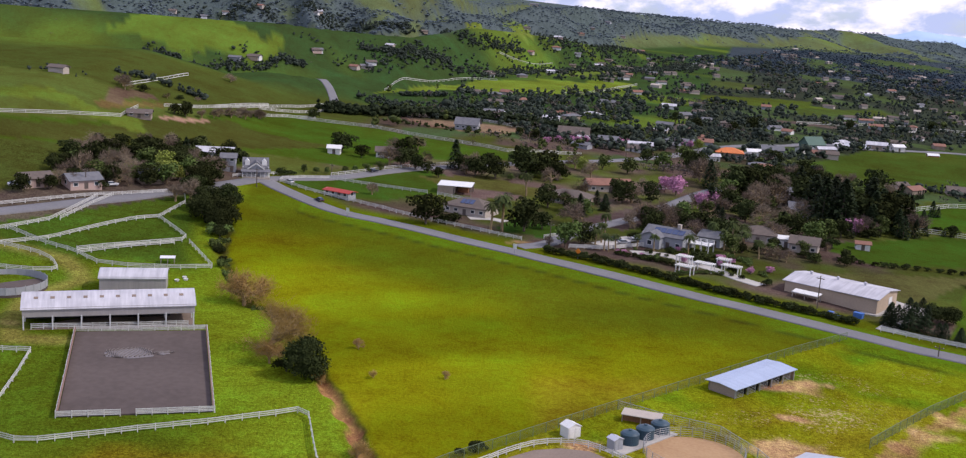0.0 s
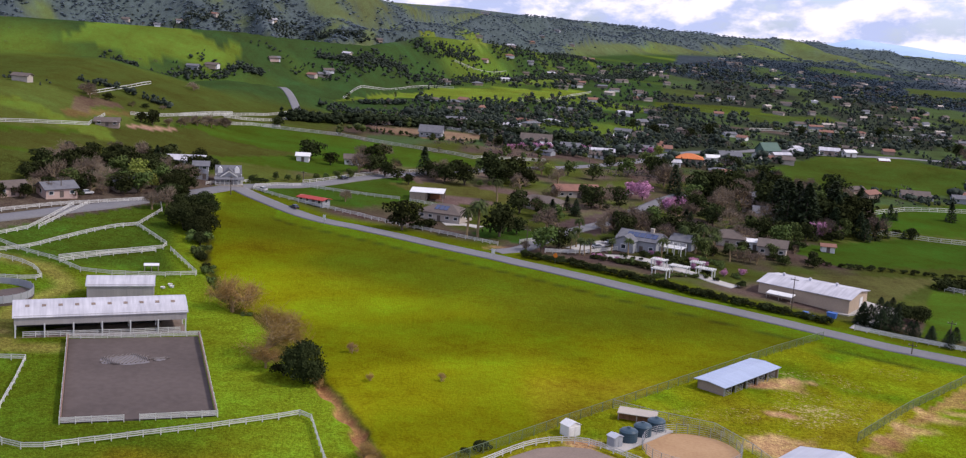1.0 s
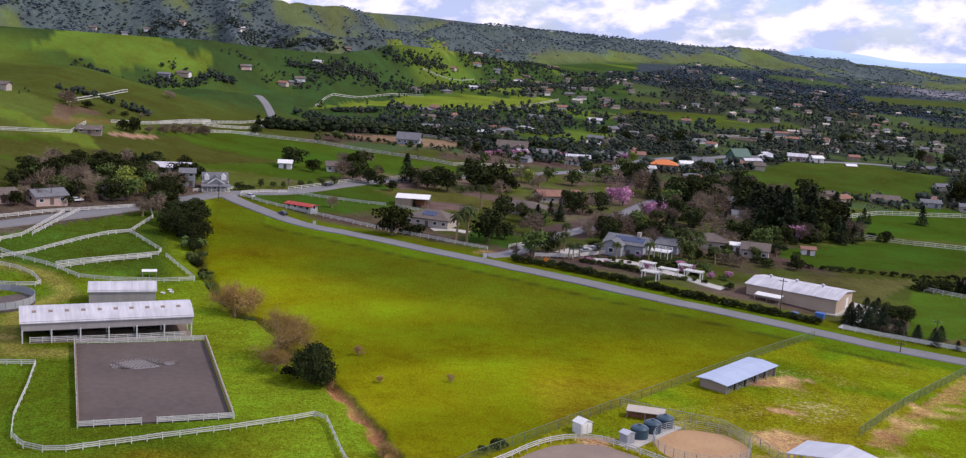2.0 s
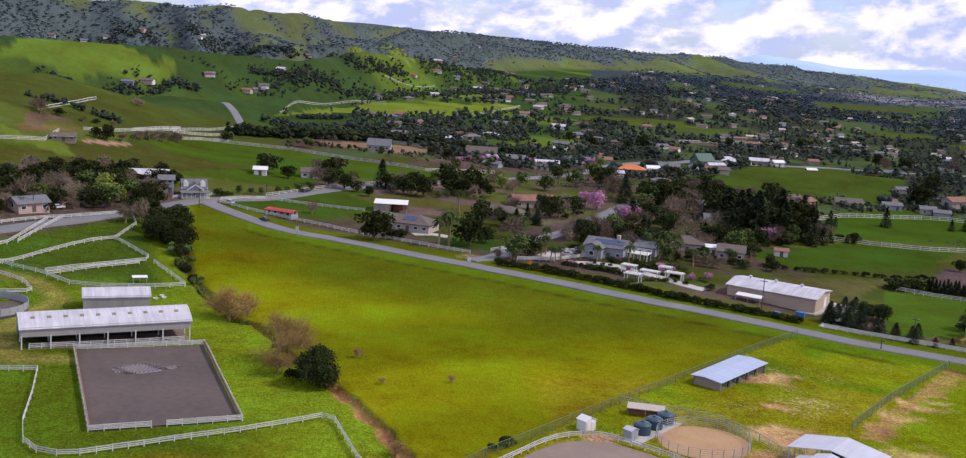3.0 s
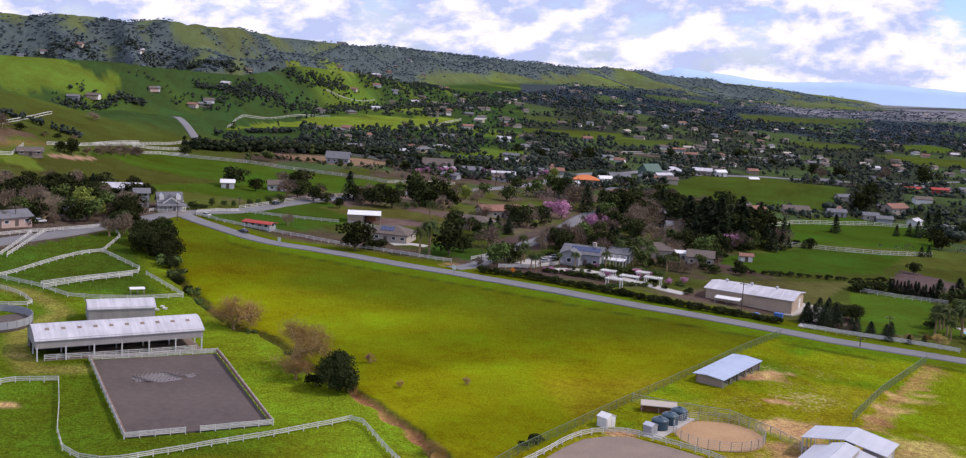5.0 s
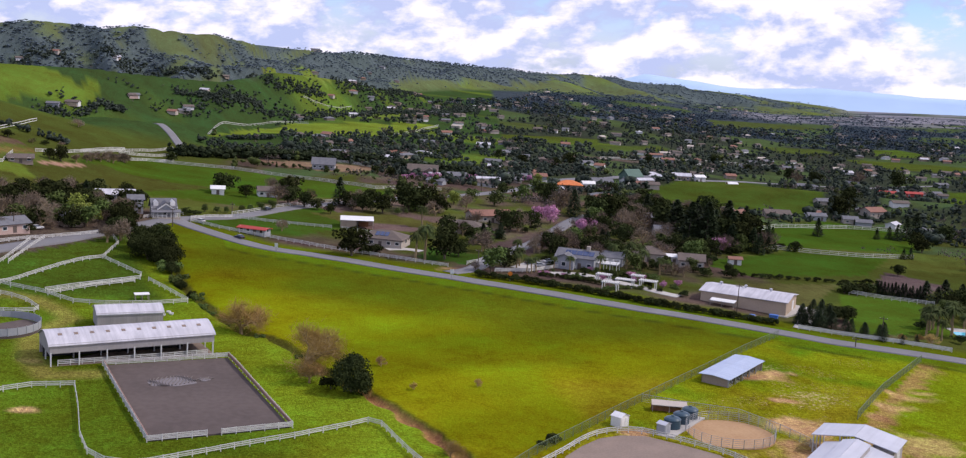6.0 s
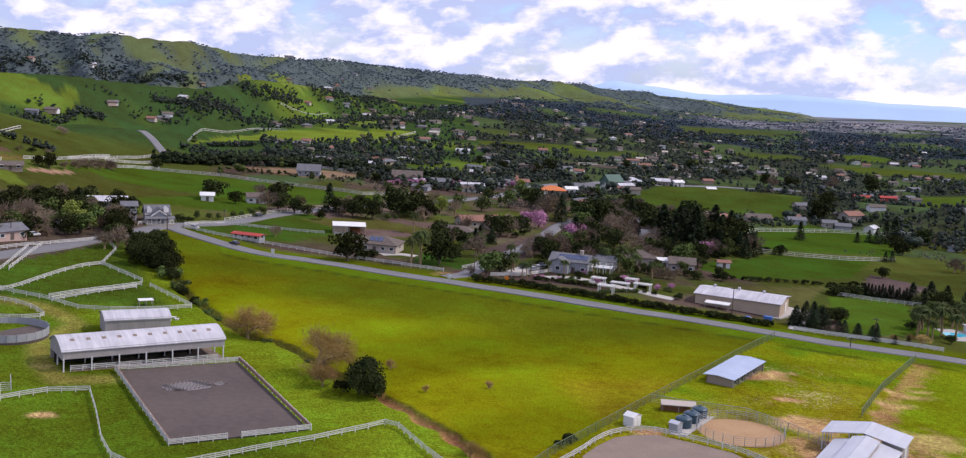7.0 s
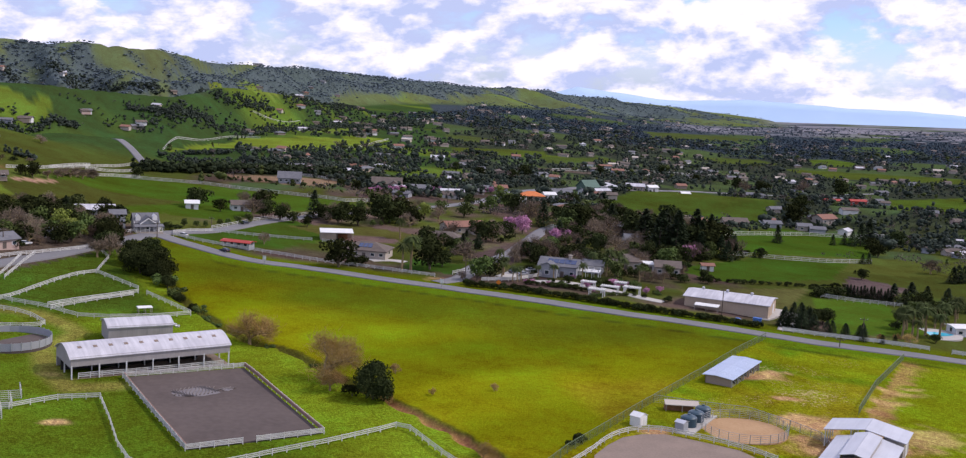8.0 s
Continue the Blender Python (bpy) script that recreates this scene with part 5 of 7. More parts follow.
        s.add([p - d * q * 0.4, p + w * q * 0.45, p + d * q * 0.8 - Vector((0, 0, q * 0.25)), p - w * q * 0.45], [(0, 1, 2), (0, 2, 3)])
    return trunk.mesh("trunk", "bark"), s.mesh("crown", kind)


def bare_tree(kind, seed, depth=6, twigs=5000, bark="palebark", spread=0.5, thick=0.0017):
    """Leafless tree: limbs that fork into a rounded crown, and a haze of fine twigs at their ends."""
    rnd = random.Random(seed)
    trunk, fine, tips = Shape(), Shape(), []

    def grow(p, d, length, r, k):
        e = p + d * length
        trunk.tube(p, e, r, r * 0.7, 6 if k < 2 else (4 if k < 4 else 3), False)
        if k >= 3:
            tips.append((e, d))
        if k == depth:
            return
        for _ in range(4 if k == 0 else (3 if k < 3 else 2)):
            nd = (d * 0.62 + Vector((rnd.gauss(0, spread), rnd.gauss(0, spread), rnd.gauss(0.06, spread * 0.55)))).normalized()
            away = Vector((e.x * 0.85, e.y * 0.85, (e.z - 0.36) * 1.1))
            if away.length > 0.36:
                nd = (nd - away.normalized() * 0.6).normalized()
            grow(e, nd, length * (0.68 + 0.22 * rnd.random()), r * 0.66, k + 1)

    grow(Vector((0, 0, -0.03)), Vector((0.03, 0, 1)).normalized(), 0.14, 0.03, 0)
    for _ in range(twigs):
        e, way = rnd.choice(tips)
        p = e + Vector((rnd.gauss(0, 0.035), rnd.gauss(0, 0.035), rnd.gauss(0.0, 0.03)))
        d = (way * 0.7 + Vector((rnd.gauss(0, 0.7), rnd.gauss(0, 0.7), rnd.gauss(0.15, 0.6)))).normalized() * (0.04 + 0.06 * rnd.random())
        w = d.orthogonal().normalized() * thick
        fine.add([p - w, p + w, p + d], [(0, 1, 2)])
    # brought to unit height, with a crown nearly as wide as high
    tall = max(v[2] for v in fine.v)
    broad = 2 * float(np.percentile(np.hypot([v[0] for v in fine.v], [v[1] for v in fine.v]), 96))
    for shape in (trunk, fine):
        shape.v = [(x * 1.02 / broad, y * 1.02 / broad, z / tall) for x, y, z in shape.v]
    return trunk.mesh("trunk", bark), fine.mesh("twig_haze", kind)


def palm_tree(seed, skirt=True):
    rnd = random.Random(seed)
    trunk = Shape()
    for i in range(8):
        trunk.tube((0.01 * math.sin(i), 0, i / 8 * 0.86 - 0.03), (0.01 * math.sin(i + 1), 0, (i + 1) / 8 * 0.86), 0.028 - 0.001 * i, 0.026 - 0.001 * i, 8, False)
    crown = Shape()
    for i in range(84):
        a, up = rnd.random() * 6.28, rnd.uniform(-0.9, 1.5)
        d = Vector((math.cos(a), math.sin(a), 0))
        w = Vector((-d.y, d.x, 0)) * 0.017
        p = [Vector((0, 0, 0.86)) + d * (0.2 * t) + Vector((0, 0, 0.14 * up * t - 0.16 * t * t)) for t in (0.1, 0.4, 0.7, 1.0)]
        for u, v, k in zip(p, p[1:], (1, 1, 0.7)):
            crown.add([u - w * k, u + w * k, v + w * k * 0.8 - Vector((0, 0, 0.012)), v - w * k * 0.8 - Vector((0, 0, 0.012))], [(0, 1, 2, 3)])
    return trunk.mesh("trunk", "palebark"), crown.mesh("fronds", "palm")


def shrub(kind, seed, count=420, leaf=0.1, dome=False):
    rnd = random.Random(seed)
    if dome:
        blobs = [(0, 0, 0.44, 0.42)] + [(0.3 * math.cos(a), 0.3 * math.sin(a), 0.2 + 0.35 * rnd.random(), 0.17 + 0.08 * rnd.random()) for a in (rnd.uniform(0, 6.28) for _ in range(9))] + [(rnd.gauss(0, 0.12), rnd.gauss(0, 0.12), 0.72, 0.16) for _ in range(3)]
    else:
        blobs = [(rnd.gauss(0, 0.28), rnd.gauss(0, 0.28), 0.3 + 0.3 * rnd.random(), 0.2 + 0.15 * rnd.random()) for _ in range(7)]
    stem, _ = limbs(0.6, 0.03, rnd, 4, 0.03, 0.2)
    inner = leaf_cloud([(*b[:3], b[3] * 0.7) for b in blobs], count // 3, leaf * 1.3, rnd)
    outer = leaf_cloud(blobs, count, leaf, rnd)
    return stem.mesh("stem", "bark"), outer.add(inner.v, inner.f).mesh("crown", kind)


KINDS = {
    "oak": ([broad_tree("oak", s, wide=1.15, count=2300, leaf=0.048) for s in (1, 2, 3)], "oak_tree", "dark evergreen oak tree with a dense crown", "tree"),
    "leafy": ([broad_tree("olive", s, count=2200, leaf=0.047) for s in (4, 5, 6)], "leafy_tree", "green leafy garden tree", "tree"),
    "spring": ([broad_tree("spring", s, count=1200, leaf=0.06) for s in (7, 8)], "leafy_tree", "yellow-green tree in fresh spring leaf", "tree"),
    "blossom": ([broad_tree("blossom", s, wide=1.2, count=1200, leaf=0.058) for s in (9, 10)], "blossom_tree", "pink blossoming garden tree", "tree"),
    "cypress": ([cone_tree("cypress", s, 0.13) for s in (11, 12)], "cypress_tree", "tall dark narrow cypress tree", "tree"),
    "pine": ([cone_tree("cypress", s, 0.30, 3000, 0.04, 0.62) for s in (13, 14, 15)], "conifer_tree", "dark broad conifer tree", "tree"),
    "bare": ([bare_tree("twig", s) for s in (16, 17, 18)], "bare_tree", "leafless grey-brown tree with fine twigs", "tree"),
    "palm": ([palm_tree(s) for s in (19, 20)], "palm_tree", "tall palm tree with drooping fronds", "palm tree"),
    "roundoak": ([shrub("oak", s, 5000, 0.035, True) for s in (31, 32)], "oak_tree", "dark round evergreen tree leafy to the ground", "tree"),
    "bush": ([shrub("oak", s) for s in (21, 22, 23)], "bush", "rounded dark green bush", "bush"),
    "greenbush": ([shrub("olive", s) for s in (24, 25)], "bush", "rounded green garden bush", "bush"),
}
# lighter crowns for trees more than 300 m off
KINDS["oak_far"] = ([broad_tree("oak", s, wide=1.1, count=1000, leaf=0.066) for s in (41, 42, 43, 44)], *KINDS["oak"][1:])
KINDS["leafy_far"] = ([broad_tree("olive", s, count=800, leaf=0.075) for s in (45, 46, 47)], *KINDS["leafy"][1:])
KINDS["bare_far"] = ([bare_tree("winter", s, 4, 1000, thick=0.005) for s in (48, 49, 50, 51)], *KINDS["bare"][1:])
KINDS["pine_far"] = ([cone_tree("cypress", s, 0.27, 800, 0.075, 0.72) for s in (52, 53, 54)], *KINDS["pine"][1:])
FIRST = {}


def plant(kind, x, y, h, wide=1.0, label="", group="", z=None):
    if y > 285 and kind in ("oak", "leafy", "bare", "pine"):
        kind += "_far"
    variants, name, text, cat = KINDS[kind]
    k = random.randrange(len(variants))
    zz = land(x, y) if z is None else z
    m = pose(x * PLAN, y * PLAN, zz * PLAN - 0.05, random.gauss(0, 1.2), random.gauss(0, 1.2), random.uniform(0, 360)) @ Matrix.Diagonal((h * wide, h * wide, h, 1))
    if (kind, k) not in FIRST:
        ob = thing(name, x, y, 0, text, cat)
        part(variants[k][0].name.split(".")[0], variants[k][0], "", ob)
        part(variants[k][1].name.split(".")[0], variants[k][1], "", ob)
        ob.matrix_basis = m
        FIRST[kind, k] = ob
    else:
        src = FIRST[kind, k]
        ob = copy_thing(src, m @ Matrix.Diagonal((*(1 / s for s in src.scale), 1)))
    ob["label"] = label or text
    if group:
        ob["group"] = group
    return ob


# along the creek
plant("bare", -46.5, 227, 8.8, 1.3, "leafless brown oak beside the creek")
plant("bare", -35.5, 196, 10.8, 1.25, "leafless brown oak beside the creek")
plant("bare", -35, 192, 5.2, 1.15, "leafless brown oak beside the creek")
plant("roundoak", -28, 187, 8.2, 0.95, "dark round evergreen tree beside the creek")
plant("bush", -31.5, 188.5, 3.0)
plant("bare", -25.3, 186.3, 3.4, 0.7, "small leafless tree at the creek's edge")
plant("bare", -16, 156.5, 3.6, 1.2, "small leafless bush at the creek's edge")
for x, y, h in ((-68.7, 286.7, 8.6), (-64.4, 286.8, 9.4), (-70.2, 294.8, 8.5), (-64, 282.5, 6.3), (-66.4, 302, 7.6), (-62.2, 274.9, 3.9), (-59.9, 263.4, 3.2), (-57.1, 254.8, 2.5), (-77, 315.7, 8.3)):
    plant("roundoak", x, y, h * 0.9, 1.1, "dark dense evergreen tree at the creek's head")
for x, y, h in ((-56.2, 250, 2.1), (-54.4, 245.8, 1.7), (-52.5, 241.3, 1.5), (-60.8, 266.3, 2.8), (-63, 277.2, 3.3), (-49.7, 232.7, 1.2), (-43, 222, 1.3), (-36, 207, 1.2)):
    plant("greenbush", x, y, h, 1.2)
for x, y, h in ((-5, 189, 1.8), (-21, 202, 2.4), (-17, 188, 1.7), (-1.5, 157, 1.6), (0.2, 158.5, 2.0), (1.6, 159.5, 1.5)):
    plant("bare" if y > 180 else "bush", x, y, h, 0.9, "small scrubby bush in the meadow")


# ---- houses ----
def house(x, y, yaw, w, d, h, wall, roof, label, shape="gable", pitch=0.42, chimney=False, solar=False, wing=None, near=True, name="house", cat="house", windows=3, storeys=1):
    b = thing(name, x, y, yaw, label, cat)
    rise = d / 2 * pitch
    o = 0.5
    if shape == "gable":
        body = Shape().add([(u, v, z) for u in (-w / 2, w / 2) for v, z in ((-d / 2, -0.6), (d / 2, -0.6), (d / 2, h), (0, h + rise), (-d / 2, h))], [(4, 3, 2, 1, 0), (5, 6, 7, 8, 9), (0, 1, 6, 5), (1, 2, 7, 6), (4, 0, 5, 9), (2, 3, 8, 7), (3, 4, 9, 8)])
        part("wall", body, wall, b)
        for k in (-1, 1):
            z1 = h - o * pitch
            q = [(-w / 2 - o, k * (d / 2 + o), z1 + 0.12), (w / 2 + o, k * (d / 2 + o), z1 + 0.12), (w / 2 + o, 0, h + rise + 0.12), (-w / 2 - o, 0, h + rise + 0.12)]
            rp = part("roof_panel", Shape().slab(q if k < 0 else q[::-1], 0.16), roof, b)
            if solar and k < 0:
                for i in range(5):
                    u = -w * 0.3 + i * 1.7
                    f = [0.25, 0.75]
                    q2 = [(u, -d / 2 * (1 - f[0]), h + rise * f[0] + 0.22), (u + 1.55, -d / 2 * (1 - f[0]), h + rise * f[0] + 0.22), (u + 1.55, -d / 2 * (1 - f[1]), h + rise * f[1] + 0.22), (u, -d / 2 * (1 - f[1]), h + rise * f[1] + 0.22)]
                    part("solar_panel", Shape().slab(q2, 0.05), "solar", rp)
    else:
        part("wall", Shape().box(-w / 2, -d / 2, -0.6, w / 2, d / 2, h), wall, b)
        e = w / 2 - d / 2
        z1 = h - 0.1
        lo = [(-w / 2 - o, -d / 2 - o, z1), (w / 2 + o, -d / 2 - o, z1), (w / 2 + o, d / 2 + o, z1), (-w / 2 - o, d / 2 + o, z1)]
        hi = [(-e, 0, h + rise), (e, 0, h + rise)]
        part("roof", Shape().add([*lo, *hi, *[(p[0], p[1], z1 - 0.2) for p in lo]], [(0, 1, 5, 4), (1, 2, 5), (2, 3, 4, 5), (3, 0, 4), (6, 7, 1, 0), (7, 8, 2, 1), (8, 9, 3, 2), (9, 6, 0, 3), (9, 8, 7, 6)]), roof, b)
        if solar:
            for i in range(3):
                u = -e + i * 1.4
                part("solar_panel", Shape().slab([(u, -d / 2 * 0.75, h + rise * 0.25 + 0.2), (u + 1.2, -d / 2 * 0.75, h + rise * 0.25 + 0.2), (u + 1.2, -d / 2 * 0.3, h + rise * 0.7 + 0.2), (u, -d / 2 * 0.3, h + rise * 0.7 + 0.2)], 0.05), "solar", b)
    if near:
        for fl in range(storeys):
            for i in range(windows):
                u = -w / 2 + w * (i + 0.5) / windows
                z = 0.75 + fl * 2.2
                if fl == 0 and i == windows // 2:
                    part("door", Shape().box(u - 0.5, -d / 2 - 0.06, 0, u + 0.5, -d / 2, 1.65), "brownroof", b)
                    continue
                win = part("window", Shape().box(u - 0.65, -d / 2 - 0.08, z, u + 0.65, -d / 2, z + 1.0), "white", b)
                part("pane", Shape().box(u - 0.52, -d / 2 - 0.1, z + 0.13, u + 0.52, -d / 2 - 0.07, z + 0.88), "glass", win)
        for k in (-1, 1):
            win = part("window", Shape().box(k * w / 2 - 0.06, -0.65, 0.9, k * w / 2 + 0.06, 0.65, 2.2), "white", b)
            part("pane", Shape().box(k * w / 2 - 0.09, -0.52, 1.03, k * w / 2 + 0.09, 0.52, 2.07), "glass", win)
    if chimney:
        part("chimney", Shape().box(w * 0.22, -0.5, h, w * 0.22 + 0.9, 0.4, h + rise + 1.0).box(w * 0.22 - 0.08, -0.58, h + rise + 1.0, w * 0.22 + 0.98, 0.48, h + rise + 1.15), "cream", b)
    if wing:
        u, v, ww, dd = wing
        rr = ww / 2 * pitch
        part("wing", Shape().prism([(u - ww / 2, -0.6), (u + ww / 2, -0.6), (u + ww / 2, h - 0.2), (u, h - 0.2 + rr), (u - ww / 2, h - 0.2)], v - dd, v), wall, b)
        for k in (-1, 1):
            q = [(u, v - dd - 0.4, h - 0.05 + rr), (u + k * (ww / 2 + 0.4), v - dd - 0.4, h - 0.25), (u + k * (ww / 2 + 0.4), v + 1.5, h - 0.25), (u, v + 1.5, h - 0.05 + rr)]
            part("roof_panel", Shape().slab(q[::-k], 0.14), roof, b)
        win = part("window", Shape().box(u - 0.7, v - dd - 0.08, 0.9, u + 0.7, v - dd, 2.2), "white", b)
        part("pane", Shape().box(u - 0.56, v - dd - 0.1, 1.03, u + 0.56, v - dd - 0.07, 2.07), "glass", win)
    return b


house(83.3, 267.6, -38, 22.0, 12.4, 3.3, "beige", "sheet", "large beige metal-roofed workshop building", pitch=0.15, near=False, name="workshop", cat="building")

# ---- trees and bushes beyond the road ----
for x, y, h in ((-95.6, 339.2, 7.8), (-106.4, 321.6, 8.2), (-86.8, 360.9, 3.9), (-76.9, 322.6, 8.1), (-77.1, 309.3, 5.8), (-90, 311.1, 4.3), (-74.5, 360.1, 3.5), (-99.9, 343.9, 6.6), (-61.4, 350.5, 2.8), (-50.3, 408.7, 8.1), (-42.8, 402.6, 4.8), (-23.5, 389.7, 6.3), (-27.4, 408.8, 8.8), (-19.5, 387.1, 4.2), (-3.7, 390, 7.4), (13.2, 396.8, 11.8),):
    plant("oak", x, y, h, 1.10)
for x, y, h in ((20.2, 403.3, 9.3), (23.6, 396.1, 7.6), (-15.2, 311.4, 8.9), (11, 312, 10.0), (16, 317, 5.2), (26, 302, 6.4), (62, 460, 6.3), (79, 449, 8.9), (86, 404, 10.4), (91, 407, 11.4), (92, 388, 6.6), (115, 366, 12.5), (150, 455, 9.1), (106, 347, 6.0), (232, 491, 12.0), (252, 520, 9.0),):
    plant("oak", x, y, h, 1.10)
for x, y, h in ((310, 665, 9.8), (367, 665, 14.0), (296, 675, 9.9), (167, 334, 4.6), (125, 467, 8.4), (121, 498, 6.9), (123, 601, 7.2), (139, 628, 8.6), (104, 599, 7.1), (97, 621, 6.7), (19.3, 488.3, 4.7), (12.8, 491.7, 3.9), (288, 717, 6.2), (277, 748, 8.5), (207, 687, 7.7), (116, 359, 5.9),):
    plant("oak", x, y, h, 1.05)
for x, y, h in ((-100.3, 302.5, 3.7), (-92.6, 352.4, 4.8), (-79.6, 353.6, 4.2), (-105.3, 300.6, 4.4), (-15.5, 380.4, 4.1), (-7.8, 396.3, 6.4),):
    plant("oak", x, y, h, 1.05)
for x, y, h in ((-100.9, 305.8, 5.1), (-83.6, 331.9, 5.8), (-55.9, 361.5, 2.9), (-52.2, 362.5, 2.4), (-49.4, 364.9, 2.4), (-44.7, 371.7, 2.4), (-41.9, 375, 2.4), (-38, 377.4, 3.1), (-34.2, 382.3, 3.3), (9, 418.7, 5.4), (42, 431, 5.9), (51, 427, 7.0), (77, 457, 8.8), (66, 443, 8.5), (21, 297, 7.4), (65, 304, 6.1),):
    plant("leafy", x, y, h, 1.00)
for x, y, h in ((68, 322, 5.9), (65, 335, 4.2), (65, 331, 4.1), (81, 339, 3.9), (59, 325, 2.9), (2.9, 410.5, 2.2), (8.3, 387.7, 2.6), (11.3, 389.5, 2.1), (90, 342, 4.3), (97, 337, 3.9), (103, 343, 3.6),):
    plant("leafy", x, y, h, 1.00)
for x, y, h in ((-90.3, 329.2, 6.8), (-87.2, 319.7, 6.2), (34, 421, 5.9), (-84.6, 321.7, 4.6), (92, 518, 5.1),):
    plant("spring", x, y, h, 1.00)
for x, y, h in ((-101.1, 316.4, 7.4), (-96.3, 316.5, 7.3), (-96.1, 305.9, 5.1), (-105.8, 306.1, 8.6), (-111.2, 333.5, 7.4), (-32.3, 392.7, 8.5), (-33.2, 421.9, 5.9), (-25.5, 432.7, 6.4), (-33.1, 343.4, 4.1), (17, 298, 3.0), (36, 407, 7.1), (78, 418, 10.6), (77, 425, 9.9), (89, 384, 9.1), (96, 387, 9.9), (45, 333, 7.8),):
    plant("bare", x, y, h, 0.95)
for x, y, h in ((47, 329, 8.5), (51, 341, 7.2), (50, 325, 8.4), (54, 336, 6.8), (41, 327, 5.8), (297, 664, 9.0), (355, 693, 11.0), (79, 302, 4.4), (68, 356, 6.4), (73, 364, 5.7),):
    plant("bare", x, y, h, 0.95)
for x, y, h in ((60, 395, 6.1), (63, 390, 7.8), (67, 365, 6.5), (72, 376, 5.5), (113, 355, 6.2),):
    plant("blossom", x, y, h, 1.00)
for x, y, h in ((37, 491, 4.0), (41, 499, 3.8), (45, 501, 3.5), (54, 506, 4.1), (56, 501, 4.1), (67, 497, 3.2), (62, 498, 2.2), (84, 518, 3.4), (89, 522, 3.7), (35.6, 496.9, 3.2), (50, 288, 2.0), (59, 288, 2.0), (51, 293, 1.7), (23.9, 481.4, 3.1), (29.1, 491.1, 3.2),):
    plant("blossom", x, y, h, 1.10)
for x, y, h in ((-10.8, 399.9, 9.9), (78, 411, 10.5), (104, 362, 15.4), (110, 370, 14.9), (109, 359, 16.2), (120, 369, 16.1), (121, 364, 12.8), (128, 373, 10.9), (113, 396, 11.3), (137, 389, 12.5), (128, 362, 8.5), (128, 357, 7.4), (133, 361, 6.0), (138, 366, 4.3), (182, 418, 7.5), (224, 429, 6.9),):
    plant("pine", x, y, h, 1.00)
for x, y, h in ((230, 432, 10.2), (238, 439, 11.5), (155, 407, 5.8), (157, 407, 3.8),):
    plant("pine", x, y, h, 1.00)
for x, y, h in ((89, 249, 5.2), (90, 247, 5.2), (94, 249, 5.8), (98, 252, 4.7), (98, 241, 3.9), (100, 238, 3.6), (103, 235, 3.6), (95, 255, 5.3), (99, 258, 4.8), (107, 233, 2.4), (112, 235, 2.1), (145, 369, 2.9), (148, 370, 2.9), (194, 375, 4.0), (198, 377, 4.3), (214, 428, 4.7),):
    plant("pine", x, y, h, 1.05)
for x, y, h in ((222, 432, 5.3), (-90.2, 353.4, 5.7),):
    plant("pine", x, y, h, 1.05)
for x, y, h in ((2, 308, 7.8), (5, 310, 9.5), (12.6, 362.8, 6.8), (33, 317, 5.3), (31, 296, 4.3), (40, 301, 3.7), (43, 306, 3.4), (62, 316, 5.7), (67, 313, 7.1), (70, 314, 6.5), (32, 295, 4.0),):
    plant("palm", x, y, h * 1.15, 1.35)
for x, y, h in ((-8.2, 315, 3.1), (-11.2, 314.7, 2.4), (-58.7, 352.1, 2.3), (116, 353, 3.3), (86, 311, 2.2), (54, 294, 2.3),):
    plant("bush", x, y, h, 1.60)
for x, y, h in ((119, 242, 6.0), (124, 245, 6.5), (129, 246.5, 7.3), (131, 243, 6.5), (145, 260, 5.5), (122, 240, 5.0)):
    plant("palm", x, y, h * 1.15, 1.5, "palm tree beside the swimming pool")

# hedges: rows of clipped bushes along the road and between fields
def hedge(path, h, step, kind="bush", wide=1.3, label="dark green clipped hedge bush"):
    for p in smooth_path(path, step):
        plant(kind, p.x + random.gauss(0, 0.25), p.y + random.gauss(0, 0.25), h * random.uniform(0.75, 1.2), wide, label, "hedge bushes")


hedge([(16, 290), (27, 283), (41, 272), (52, 263.5), (60, 257.5)], 1.9, 1.3)
hedge([(61, 257), (68, 252), (75, 248.5), (80, 246)], 1.8, 1.2)
hedge([(96, 312), (105, 310.5), (120, 312), (135, 313), (150, 318)], 1.5, 3.2)
hedge([(45, 274), (52, 278), (58, 279)], 1.2, 1.6, "greenbush")
hedge([(56, 296), (62, 299), (68, 297)], 1.6, 1.6, "greenbush")
hedge([(34, 292), (42, 288), (48, 283)], 1.4, 1.5)
yardrnd = random.Random(8)
for _ in range(46):
    u, v = yardrnd.random(), yardrnd.random()
    plant(yardrnd.choice(("bush", "greenbush", "greenbush", "bush", "blossom", "leafy")), 32 + 36 * u + 6 * v, 293 - 22 * u + 20 * v, yardrnd.uniform(0.9, 2.2), 1.2)
for _ in range(26):
    plant(yardrnd.choice(("bare", "leafy", "bush", "oak")), yardrnd.uniform(66, 98), yardrnd.uniform(303, 335), yardrnd.uniform(1.8, 4.2), 1.1)
for x, y, h in ((29, 300, 5.5), (31, 305, 6), (34, 298, 4.5), (44, 299, 5), (53, 300, 5.5), (66, 305, 6), (69, 309, 6.5), (72, 303, 5.5), (64, 309, 6.2)):
    plant("palm", x, y, h, 1.5)
hedge([(47, 268), (56, 262)], 1.2, 1.4, "greenbush")
